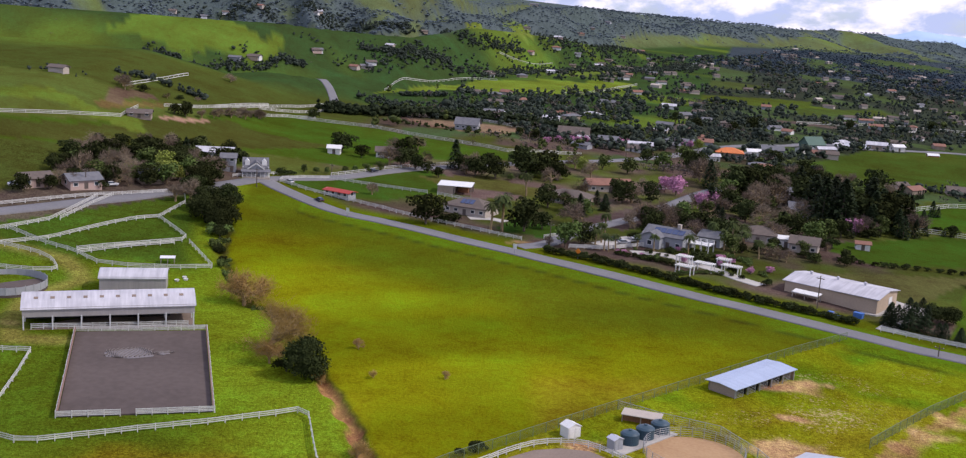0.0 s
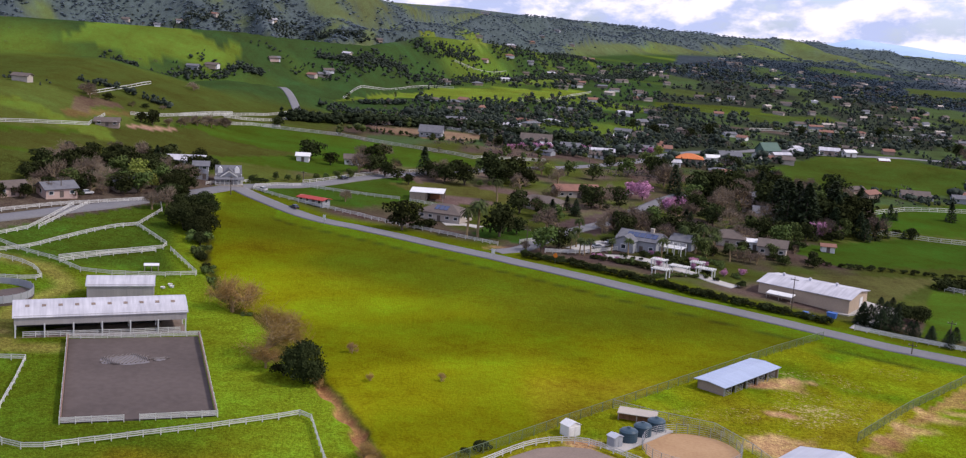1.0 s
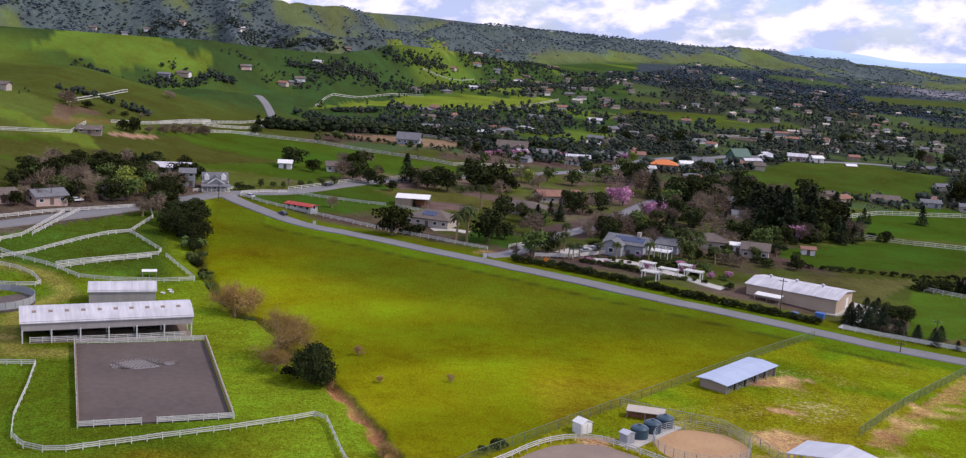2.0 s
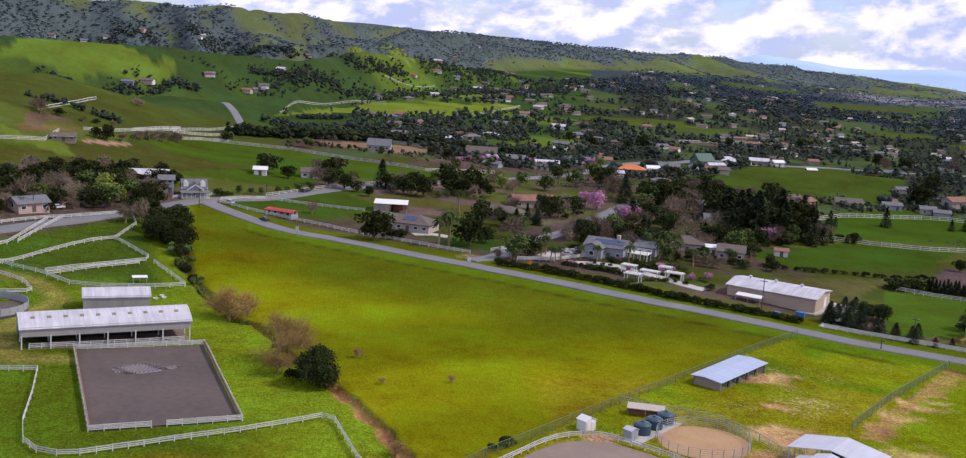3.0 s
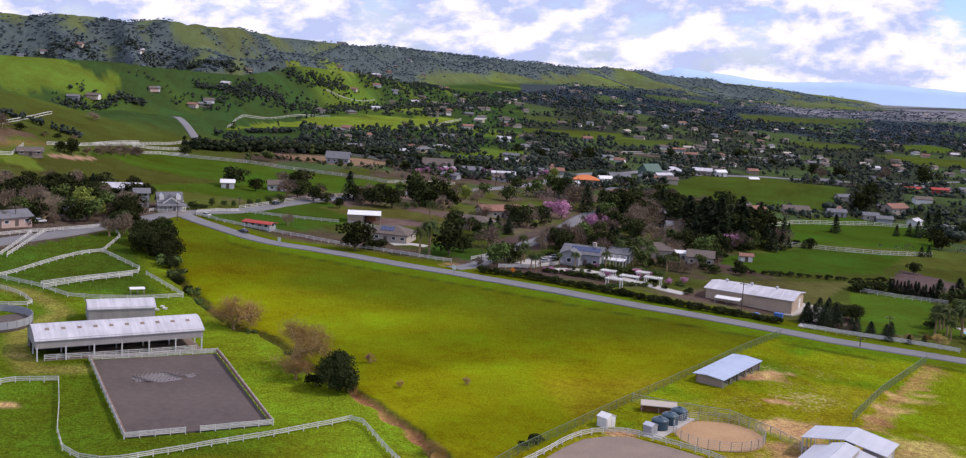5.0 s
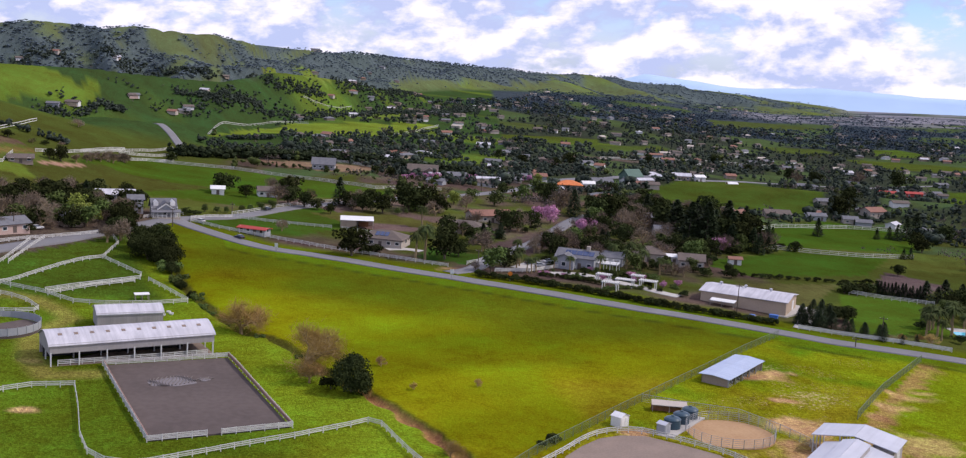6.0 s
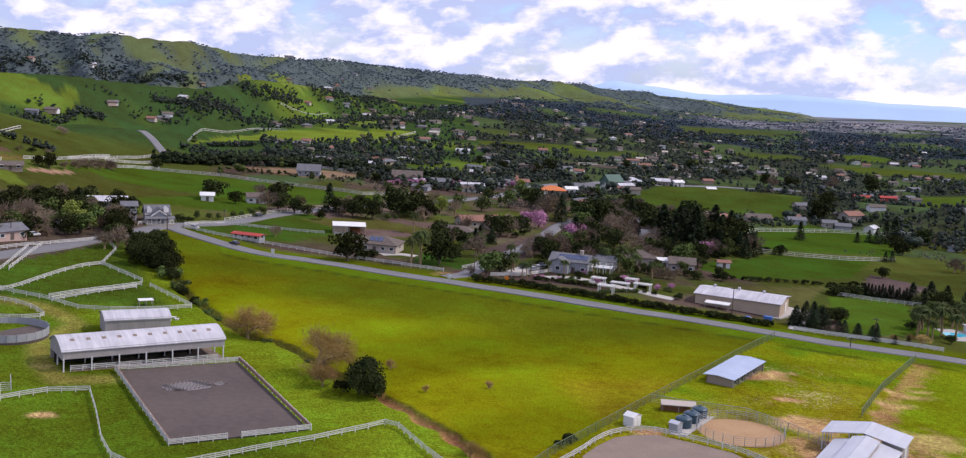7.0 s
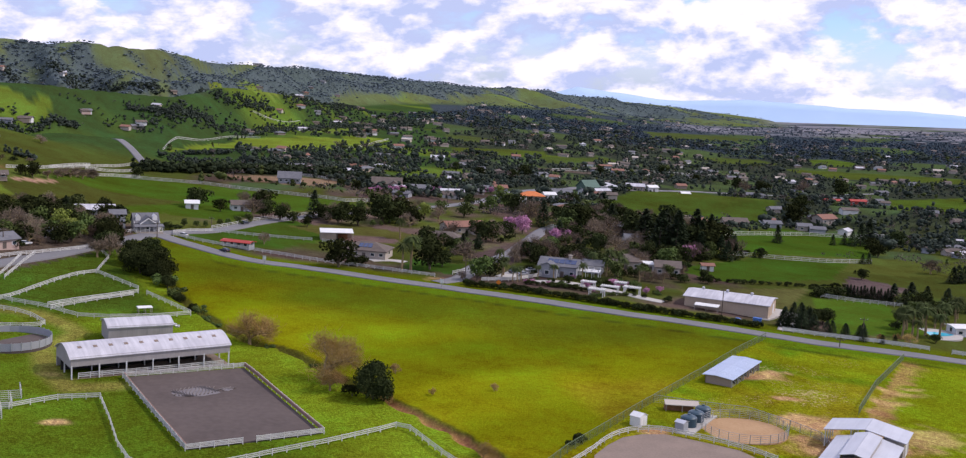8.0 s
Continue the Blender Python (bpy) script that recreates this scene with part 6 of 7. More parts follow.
for i in range(14):
    plant("cypress", 138 + i * 0.85, 297.5 - i * 0.5, random.uniform(3.6, 4.6), 1.5, "narrow dark cypress in a row", "row of cypresses")
for i in range(11):
    plant("cypress", 150 + i * 1.6, 428 + i * 2.0, random.uniform(2.6, 3.6), 1.3, "narrow dark cypress in a row", "row of cypresses")
for i in range(7):
    plant("bush", 126 + i * 1.6, 295 + i * 0.4, random.uniform(2.6, 4.0), 1.3)
# garden round the lawn and the pool
for kind, x, y, h in (("pine", 149, 289.5, 6.5), ("pine", 153, 290, 5.0), ("pine", 157, 292, 7.0), ("oak", 160, 290, 5.5), ("pine", 163, 293, 6.0), ("oak", 152, 283, 4.5), ("leafy", 148, 278, 4.0), ("oak", 156, 274, 5.0), ("pine", 168, 290, 6.5),
                      ("oak", 141, 266, 4.2), ("bush", 124, 252, 2.6), ("leafy", 133, 264, 3.6), ("oak", 150, 270, 5.0), ("oak", 163, 280, 5.5), ("pine", 172, 283, 6.0), ("bush", 131, 258, 2.4), ("bare", 109, 237, 2.2), ("bare", 113, 236, 2.6), ("bare", 115.5, 234, 3.2), ("oak", 126, 238, 2.6),
                      ("pine", 97, 242, 3.6), ("pine", 101, 240, 3.5), ("pine", 104.5, 239, 3.3), ("oak", 216, 398, 6.5), ("oak", 220, 408, 7.5), ("oak", 248, 432, 8.0), ("pine", 204, 335, 6.0), ("pine", 207, 336, 6.5), ("pine", 210, 337, 6.0), ("bare", 211, 357, 6.0)):
    plant(kind, x, y, h, 1.2)
for x, y, h in ((126, 251.5, 6.8), (128, 253, 6.2), (138, 260, 6.5), (139, 256, 6.0), (146, 262, 6.6), (153, 266, 6.2), (160, 274, 6.5)):
    plant("palm", x, y, h * 1.1, 1.6, "palm tree beside the swimming pool")

# garden trees that fill the village
fill = random.Random(31)
placed = 0
while placed < 175:
    x, y = fill.uniform(15, 150), fill.uniform(300, 500)
    px_, py_ = np.array([x]), np.array([y])
    if road_side(px_, py_)[0] < 18 or y > 330 + 1.15 * x or y < 300 + 0.42 * (x - 15) or any(inside(px_, py_, poly)[0] for poly, _ in FIELDS) or along(px_, py_, STREET)[0] < 6 or along(px_, py_, CROSS)[0] < 6:
        continue
    kind = fill.choice(("oak", "leafy", "bare", "bare", "bush", "pine", "bare", "oak", "oak"))
    plant(kind, x, y, fill.uniform(1.6, 2.6) if kind == "bush" else fill.uniform(4, 8), fill.uniform(0.95, 1.25))
    placed += 1

for n, x0, x1, y0, y1, kinds, h0, h1 in ((130, -116, -76, 298, 366, ("bare", "bare", "bare", "oak", "oak", "bush", "leafy"), 3.0, 6.5), (30, -40, 32, 388, 428, ("oak", "oak", "bare", "leafy"), 4, 8), (16, 90, 150, 395, 450, ("oak", "pine", "bare"), 5, 9), (14, 104, 128, 352, 392, ("pine", "pine", "oak"), 8, 14)):
    for _ in range(n):
        x, y = fill.uniform(x0, x1), fill.uniform(y0, y1)
        px_, py_ = np.array([x]), np.array([y])
        if along(px_, py_, CROSS)[0] > 6 and not any(inside(px_, py_, poly)[0] for poly, _ in FIELDS):
            plant(fill.choice(kinds), x, y, fill.uniform(h0, h1), 1.15)

# trees between the crossing road and the houses
for i in range(22):
    t = fill.uniform(0.05, 0.95)
    x, y = -115 + 42 * t + fill.uniform(-2, 1), 275 + 59 * t + fill.uniform(7, 13)
    if along(np.array([x]), np.array([y]), CROSS)[0] > 5.5:
        plant(fill.choice(("bare", "bare", "leafy", "oak", "spring")), x, y, fill.uniform(3.0, 5.8), 1.15)

# the farmstead below the knoll, among bare trees
plant("oak", -104, 407, 5.8, 1.15, "dark spreading oak beside the farmhouse")
plant("oak", -107.5, 406, 4.2, 1.1, "dark spreading oak beside the farmhouse")
for i in range(13):
    t = fill.uniform(0, 1)
    plant("bare", -101 + 15 * t + fill.gauss(0, 1.0), 411 + 40 * t + fill.gauss(0, 1.5), fill.uniform(2.6, 4.2), 1.35)
for x, y, h, kind in ((-124, 426, 3.2, "oak"), (-129, 421, 4.5, "bare"), (-131, 425, 4.8, "bare"), (-116, 428, 2.4, "bare"), (-112.5, 432, 2.2, "oak"), (-108, 440, 2.0, "bare"), (-109, 501, 4.0, "bare"), (-67.5, 524, 3.6, "pine"), (-71, 480, 4.6, "oak")):
    plant(kind, x, y, h, 1.4)

# ---- far woods: too many to count ----
def low_tree(seed, kind, leaves=20, size=0.17, lumps=2):
    """A far tree: lumpy crown masses with loose leaf clumps round them."""
    rnd = random.Random(seed)
    if kind == "cone":
        blobs = [(0, 0, 0.26, 0.18), (0.02, 0, 0.62, 0.11)]
    else:
        blobs = [(rnd.gauss(0, 0.17), rnd.gauss(0, 0.17), 0.26 + 0.4 * rnd.random(), 0.17 + 0.12 * rnd.random()) for _ in range(lumps)]
    s = leaf_cloud([(*b[:3], b[3] * 1.15) for b in blobs], leaves, size, rnd)
    ball = bmesh.new()
    bmesh.ops.create_icosphere(ball, subdivisions=1, radius=1.0)
    ball.verts.index_update()
    faces = [tuple(v.index for v in f.verts) for f in ball.faces]
    for bx, by_, bz, br in blobs if kind != "bare" else ():
        s.add([Vector((bx, by_, bz)) + Vector((v.co.x, v.co.y, v.co.z * (1.5 if kind == "cone" else 0.85))) * br * rnd.uniform(0.58, 1.3) for v in ball.verts], faces)
    ball.free()
    return np.array(s.v), np.array(s.f)


LOW = [low_tree(40 + i, "cone" if i % 4 == 3 else "round") for i in range(12)]
BARE_FAR = [low_tree(120 + i, "bare", 44, 0.085, 4) for i in range(8)]
TINY = [low_tree(80 + i, "round", 5, 0.24, 1) for i in range(8)]
THIN = [low_tree(60 + i, "bare", 9, 0.26, 3) for i in range(10)]


def woods(name, places, material, label, models=LOW):
    """places: rows of x, y, height, width."""
    rng = np.random.default_rng(len(places))
    vs, fs, k = [], [], 0
    zs = heights(places[:, 0], places[:, 1])
    for (x, y, h, w), z in zip(places, zs):
        v, f = models[rng.integers(len(models))]
        a = rng.uniform(0, 6.28)
        c, s_ = math.cos(a), math.sin(a)
        q = np.column_stack([(v[:, 0] * c - v[:, 1] * s_) * w + x, (v[:, 0] * s_ + v[:, 1] * c) * w + y, v[:, 2] * h + z])
        vs.append(q)
        fs.append(f + k)
        k += len(v)
    v, f = np.concatenate(vs), np.concatenate(fs)
    me = bpy.data.meshes.new(name)
    me.vertices.add(len(v))
    me.vertices.foreach_set("co", (v * PLAN).ravel())
    me.loops.add(f.size)
    me.loops.foreach_set("vertex_index", f.ravel())
    me.polygons.add(len(f))
    me.polygons.foreach_set("loop_start", np.arange(len(f)) * 3)
    me.update(calc_edges=True)
    me.materials.append(M[material])
    return tagged(new(name, me), label, "woods", kind="stuff")


def open_ground(x, y):
    ok = np.ones(len(x), bool)
    for poly, _ in FIELDS:
        ok &= ~inside(x, y, poly)
    for poly, _ in SUNLIT_AND_BARE:
        ok &= ~inside(x, y, poly)
    return ok & (along(x, y, CROSS) > 7) & (along(x, y, ROAD) > 30)


rng = np.random.default_rng(5)


def scatter(n, az, near, far, cut, h0, h1, flat=1.0):
    """Trees of the valley floor, thick in the belts and few in the meadows."""
    a = rng.uniform(*az, n)
    r = 1 / (1 / far + (1 / near - 1 / far) * rng.uniform(0, 1, n))
    x, y = -34 + r * np.sin(np.radians(a)), -12 + r * np.cos(np.radians(a))
    keep = (valley_bands(r, a) + rng.normal(0, 0.16, n) > cut + np.interp(r, (500, 900, 1500, 2200), (0.12, 0.0, -0.1, -0.3))) & open_ground(x, y)
    keep &= (r < np.interp(a, AZ1, FAR) * 0.835) & ((a > 14) | (r < np.interp(a, AZ2, MID) * 0.88))
    keep &= (r < 1950) | (a < 19) | (rng.uniform(0, 1, n) < 0.45)
    x, y, r = x[keep], y[keep], r[keep]
    h = rng.uniform(h0, h1, len(x)) * rng.choice((0.7, 1.0, 1.0, 1.5), len(x)) * np.clip(r / 1000, 1, 1.7)
    return np.column_stack([x, y, h, h * flat * rng.uniform(0.75, 1.3, len(x)) * np.clip(r / 1000, 1, 1.8)])


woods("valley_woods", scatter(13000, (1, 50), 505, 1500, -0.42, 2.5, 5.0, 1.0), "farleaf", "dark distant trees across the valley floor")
woods("valley_woods", scatter(30000, (5, 50), 1250, 3650, -0.30, 1.3, 2.6, 1.0), "distant", "woods far across the valley floor, tinted haze blue", THIN)
woods("valley_woods", scatter(2600, (-2, 48), 470, 1600, 0.15, 2.4, 4.6), "olive", "distant green garden trees across the valley")
woods("bare_woods", scatter(4200, (0, 46), 440, 1900, 0.0, 2.4, 4.6), "greytwig", "distant grey-brown leafless trees", BARE_FAR)


def ridge_woods(n, u0, u1):
    """Oaks that fill the gullies of the ridge and thin out on its spurs."""
    az = rng.uniform(-26, 29, n)
    d = np.interp(az, AZ1, FAR)
    u = rng.uniform(u0, u1, n)
    r = d * (0.82 + 0.18 * u)
    x, y = -34 + r * np.sin(np.radians(az)), -12 + r * np.cos(np.radians(az))
    keep = ridge_wood(x, y, r, az) * 0.9 + 0.008 > rng.uniform(0, 1, n)
    x, y, r = x[keep], y[keep], r[keep]
    h = rng.uniform(1.1, 2.3, len(x)) * np.clip(r / 1100, 1, 1.9)
    return np.column_stack([x, y, h, h * rng.uniform(1.7, 3.0, len(x))])


woods("ridge_woods", ridge_woods(21000, 0.05, 1.0), "hazed_chaparral", "dark oak woodland in the folds of the ridge, tinted by haze", TINY)
rows = []
# tree lines on the foothills: path, spread, trees for each ten metres
LINES = (([(-159, 619), (-143, 630), (-122, 645)], 5, 5), ([(-122, 650), (-104, 668)], 4, 8), ([(-101, 856), (-78, 848), (-56, 863)], 9, 7),
         ([(-48, 865), (-32, 815)], 7, 4), ([(-24, 819), (-2, 849), (22, 887)], 9, 7), ([(39, 926), (87, 1051), (165, 1286)], 16, 4),
         ([(-187, 806), (-175, 816), (-147, 829)], 8, 6), ([(-131, 827), (-110, 867)], 8, 7), ([(-79, 717), (-57, 724)], 4, 8), ([(-56, 720), (-28, 771)], 5, 6),
         ([(-71, 699), (-16, 786), (41, 882), (125, 1006)], 11, 4.5), ([(-107.3, 446.9), (-125.7, 450.6), (-139.8, 447.3)], 2, 3), ([(-179, 621), (-162, 624)], 5, 6),
         ([(-48, 643), (-25, 654)], 5, 7), ([(-1, 631), (35, 670)], 6, 8), ([(78, 961), (125, 990), (200, 1180)], 18, 5), ([(-59.8, 554.3), (-20, 590), (60, 600)], 12, 5))
for line, spread, thick in LINES:
    for (ax, ay), (bx, by) in zip(line, line[1:]):
        for k in range(int(math.hypot(bx - ax, by - ay) * thick * 0.38)):
            f = rng.uniform(0, 1)
            h = rng.uniform(1.9, 4.2)
            rows.append((ax + (bx - ax) * f + rng.normal(0, spread * 0.38), ay + (by - ay) * f + rng.normal(0, spread * 0.38), h, h * rng.uniform(0.9, 1.4)))
HILL_HOMES = ((-129, 649), (-137, 641), (-79, 692), (-62, 728), (-124, 836), (-199, 800), (-212, 798), (-50, 866), (23, 1050), (-71, 705), (-3, 810), (42, 869), (88, 1000), (-100, 690), (63, 950), (28, 893), (106, 927), (-73, 698), (0, 806), (48, 876), (-151, 417), (-195, 812), (-181, 816), (-160, 826), (-123, 847), (-101, 689), (-128, 650), (93, 1023))
for hx, hy in HILL_HOMES:
    for k in range(12):
        a, h = rng.uniform(0, 6.28), rng.uniform(1.5, 3.4)
        far_ = rng.uniform(4.5, 11)
        if math.sin(a) > -0.35:
            rows.append((hx + far_ * 1.3 * math.cos(a), hy + far_ * math.sin(a), h, h * rng.uniform(0.8, 1.3)))
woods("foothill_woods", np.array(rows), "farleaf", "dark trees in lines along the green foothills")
# lone oaks on the open slopes
rows = []
while len(rows) < 70:
    a, r = rng.uniform(-24, 2), rng.uniform(570, 860)
    h = rng.uniform(1.4, 2.8)
    rows.append((-34 + r * math.sin(radians(a)), -12 + r * math.cos(radians(a)), h, h * rng.uniform(1.1, 1.6)))
woods("oaks_on_slope", np.array(rows), "greytwig", "scattered grey-green oaks on the grassy slopes", BARE_FAR)
belt = [(-70.2, 504.2), (-51.1, 508.4), (-10.8, 522.4), (22.4, 525.6), (60, 526)]
hb = np.array([(p.x + rng.normal(0, 2.0), p.y + rng.normal(0, 2.0), rng.uniform(4, 6.5), rng.uniform(5, 8)) for p in smooth_path(belt, 0.4)])
woods("tree_belt", hb, "cypress", "dark dense belt of trees behind the green field")
hb2 = np.array([(p.x + rng.normal(0, 2.5), p.y + rng.normal(0, 2.5), rng.uniform(1.5, 3), rng.uniform(2, 4)) for p in smooth_path([(-38.1, 495.2), (-25.8, 489.3), (2.9, 480.4), (22.5, 487.9), (50, 488)], 1.6)])
woods("tree_belt", hb2, "oak", "dark trees along the edge of the tan field")

# ---- houses ----
RED = "long low red-roofed stable shed"
house(-41.4, 334.4, -32, 8.7, 3.5, 1.8, "greywall", "redroof", RED, pitch=0.2, windows=4, name="stable_shed", cat="shed")
carport = canopy(-9, 358.2, -6, 10.5, 7.5, 2.6, "white", "white flat-roofed carport with beige sheet walls and an open bay")
part("back_wall", Shape().box(-5.1, 3.5, -0.4, 5.1, 3.6, 2.7), "tan", carport)
for u in (-5.15, -0.2):
    part("side_wall", Shape().box(u, -3.4, -0.4, u + 0.1, 3.4, 2.5), "tan", carport)
for u in (-5.0, -3.4, -1.8):
    part("front_panel", Shape().box(u, -3.6, -0.4, u + 1.5, -3.5, 2.4), "tan", carport)
part("stored_bales", Shape().box(0.6, 1.2, -0.2, 3.6, 3.2, 1.3), "hay", carport)
house(-3.7, 330.9, -25, 13.0, 9.0, 2.5, "cream", "brownroof", "brown hip-roofed ranch house with solar panels", shape="hip", solar=True, windows=5)
house(26, 359, -22, 13.0, 8.0, 2.5, "tan", "brownroof", "brown-roofed single-storey ranch house", shape="hip", windows=5)
house(40, 387, 12, 14.5, 7.0, 2.5, "cream", "tileroof", "ranch house with a long terracotta tile roof", wing=(4, -3, 5, 4), windows=5)
house(49, 308, -30, 11.0, 8.0, 3.2, "greywall", "greyroof", "two-storey grey house with white trim and solar panels", solar=True, chimney=True, wing=(-2.5, -4, 5.5, 3), windows=4)
deck = thing("raised_deck", 57, 304.5, -30, "white raised deck with posts and railing beside the grey house", "deck")
part("platform", Shape().box(-3, -2.2, 2.0, 3, 2.2, 2.2), "white", deck)
for u in (-2.8, -0.9, 0.9, 2.8):
    for v in (-2.0, 2.0):
        part("post", Shape().box(u - 0.1, v - 0.1, -0.4, u + 0.1, v + 0.1, 3.0), "white", deck)
for v in (-2.05, 2.05):
    for z in (2.55, 2.95):
        part("rail", Shape().box(-3, v - 0.04, z - 0.05, 3, v + 0.04, z + 0.05), "white", deck)
house(62, 315, -28, 6.0, 6.0, 2.5, "greywall", "greyroof", "grey garage with a dark gable roof", windows=2)
house(77, 327, -15, 9.5, 8.0, 2.6, "cream", "brownroof", "house with a steep brown roof", shape="hip", windows=3)
house(88, 319, -20, 7.5, 7.0, 2.6, "cream", "brownroof", "small cream house with a brown roof", windows=3)
house(83, 324, -15, 4.5, 5.0, 2.3, "white", "white", "white-roofed annexe between two houses", pitch=0.2, windows=2)
house(108, 332, -10, 3.8, 2.6, 1.9, "white", "tileroof", "small white field shed with a red roof", windows=1, name="field_shed", cat="shed")
house(104, 378, -10, 12.0, 8.0, 2.7, "white", "greyroof", "white ranch house with a grey roof and chimney", chimney=True, windows=4)
house(98, 392, 10, 9.0, 7.0, 2.5, "cream", "brownroof", "brown-roofed house among garden trees", windows=3)
house(110, 414, -5, 12.0, 6.0, 2.4, "white", "greyroof", "long pale house with a grey roof", windows=4)
house(102, 501, -8, 11.0, 8.0, 3.0, "tan", "orangeroof", "house with a bright orange tile roof", shape="hip", windows=3)
house(115, 514, 0, 5.5, 4.5, 2.6, "white", "white", "white round-roofed storage shed", windows=1, name="storage_shed", cat="shed")
house(127, 531, -5, 9.5, 7.0, 2.6, "greywall", "greyroof", "grey house with a grey roof", windows=3)
house(154, 566, 20, 9.0, 8.0, 3.0, "greenwall", "greenwall", "dark green gabled barn", pitch=0.8, windows=2, name="barn", cat="barn")
house(189, 470, -10, 11.0, 7.0, 2.3, "tan", "brownroof", "low brown-roofed stable building", windows=4)
house(227, 474, -12, 6.5, 5.0, 2.4, "cream", "greyroof", "pale farm building beside a fence", windows=2)
house(251, 496, 15, 10.0, 8.0, 2.6, "cream", "tileroof", "cream house with a reddish gable roof", windows=3)
house(212, 477, -10, 8.0, 5.0, 2.2, "greywall", "greyroof", "low grey farm shed", windows=2)
house(335, 624, -8, 10.0, 4.0, 2.6, "redroof", "redroof", "long red barn with a low roof", windows=3, name="red_barn", cat="barn")
house(349, 619, -8, 10.0, 4.0, 2.6, "redroof", "redroof", "long red barn with a low roof", windows=3, name="red_barn", cat="barn")
house(256, 576, 5, 5.0, 4.0, 2.6, "blue", "sheetblue", "small blue-grey shed in a paddock", windows=1, name="field_shed", cat="shed")
house(242, 576, -5, 8.5, 4.0, 2.2, "tan", "brownroof", "low brown stable shed in a paddock", windows=3, name="stable_shed", cat="shed")
house(181, 588, -5, 10.0, 6.0, 2.4, "tan", "sheetgrey", "long pale-roofed stable shed", windows=3, name="stable_shed", cat="shed")
house(199, 610, -15, 10.0, 6.0, 2.6, "tan", "sheet", "tan stable with a pale metal roof", windows=3, name="stable_shed", cat="shed")
house(211, 614, 10, 6.0, 5.0, 2.4, "white", "white", "small white shed in a field", windows=1, name="field_shed", cat="shed")
house(221, 591, 0, 5.0, 3.5, 2.4, "redroof", "white", "small red shed with a white roof", windows=1, name="field_shed", cat="shed")
farmhouse = house(-67.7, 345.3, 12, 7.9, 6.0, 3.1, "greywall", "greyroof", "pale grey gabled farmhouse with a white porch", pitch=0.9, wing=(0, -3, 5, 2.4), windows=3)
for k in (-1, 1):
    part("gable_trim", Shape().slab([(0, -5.95, 4.95), (k * 2.95, -5.95, 2.95), (k * 2.95, -5.75, 2.95), (0, -5.75, 4.95)][::k], 0.35), "white", farmhouse, "white gable trim")
    part("corner_board", Shape().box(k * 4.25 - 0.15, -3.4, -0.5, k * 4.25 + 0.15, -3.2, 3.3), "white", farmhouse)
part("porch_floor", Shape().box(-4.6, -7.6, -0.6, 4.6, -5.4, 0.35), "greypost", farmhouse)
part("porch_roof", Shape().slab([(-4.9, -7.9, 2.25), (4.9, -7.9, 2.25), (4.9, -5.4, 2.8), (-4.9, -5.4, 2.8)], 0.2), "greyroof", farmhouse)
for i in range(7):
    u = -4.4 + i * 8.8 / 6
    part("porch_post", Shape().box(u - 0.1, -7.6, 0.3, u + 0.1, -7.4, 2.3), "white", farmhouse)
    if i not in (3, 6):
        part("railing", Shape().box(u + 0.1, -7.54, 1.0, u + 1.37, -7.46, 1.1).box(u + 0.1, -7.52, 0.6, u + 1.37, -7.48, 0.66), "white", farmhouse)
part("dormer", Shape().prism([(-3.6, 3.6), (-2.0, 3.6), (-2.0, 4.9), (-2.8, 5.7), (-3.6, 4.9)], -2.6, 0), "white", farmhouse, "white dormer")
part("dormer", Shape().prism([(2.0, 3.6), (3.6, 3.6), (3.6, 4.9), (2.8, 5.7), (2.0, 4.9)], -2.6, 0), "white", farmhouse, "white dormer")
farmhouse.scale = (0.86, 0.86, 0.86)
fence([(-72.6, 336.9), (-68.5, 342.3), (-62, 350.1)], 1.0, 3, "board", "low white fence before the farmhouse", spacing=1.6, board=(0.12, 0.04))
house(-75.5, 344.9, 8, 4.1, 4.6, 4.0, "greywall", "greyroof", "narrow two-storey grey house", windows=2, storeys=2)
house(-82.1, 356.1, 5, 10.8, 5.4, 2.7, "white", "sheet", "long white farm building with a pale roof", windows=4)
house(-90.6, 314.9, 40, 5.9, 5.4, 2.3, "tan", "greyroof", "tan house with a dark grey roof", windows=3)
house(-103, 298.7, 40, 8.1, 6.3, 2.3, "pinkwall", "greyroof", "rose stucco house with a grey roof", windows=3)
house(-113.3, 294.1, 40, 7.2, 5.4, 2.2, "pinkwall", "brownroof", "rose stucco house behind a brick wall", windows=3)
house(-35.2, 410.4, 5, 6.7, 5.7, 2.3, "white", "brownroof", "white house behind dark trees", windows=3)
house(-52.2, 403.6, 0, 4.2, 3.8, 2.1, "white", "white", "small white farm shed", windows=1, name="farm_shed", cat="shed")
house(-8.8, 492.8, -10, 9.4, 6.6, 2.4, "greywall", "greyroof", "grey gabled house beside the tan field", pitch=0.7, windows=4)
house(36.7, 510.9, -10, 13.0, 8.0, 2.8, "tan", "brownroof", "large tan house behind pink trees", pitch=0.6, wing=(3, -4, 5, 3), windows=4)
house(51, 505, -10, 8.0, 6.0, 2.4, "white", "greyroof", "white house behind pink trees", windows=3)
house(64, 499, -5, 10.0, 5.0, 2.2, "cream", "sheet", "long pale building with a metal roof", windows=4)
house(-113.6, 386, 10, 7.4, 4.8, 1.6, "tan", "brownroof", "brown-roofed farmhouse below the knoll", windows=3)

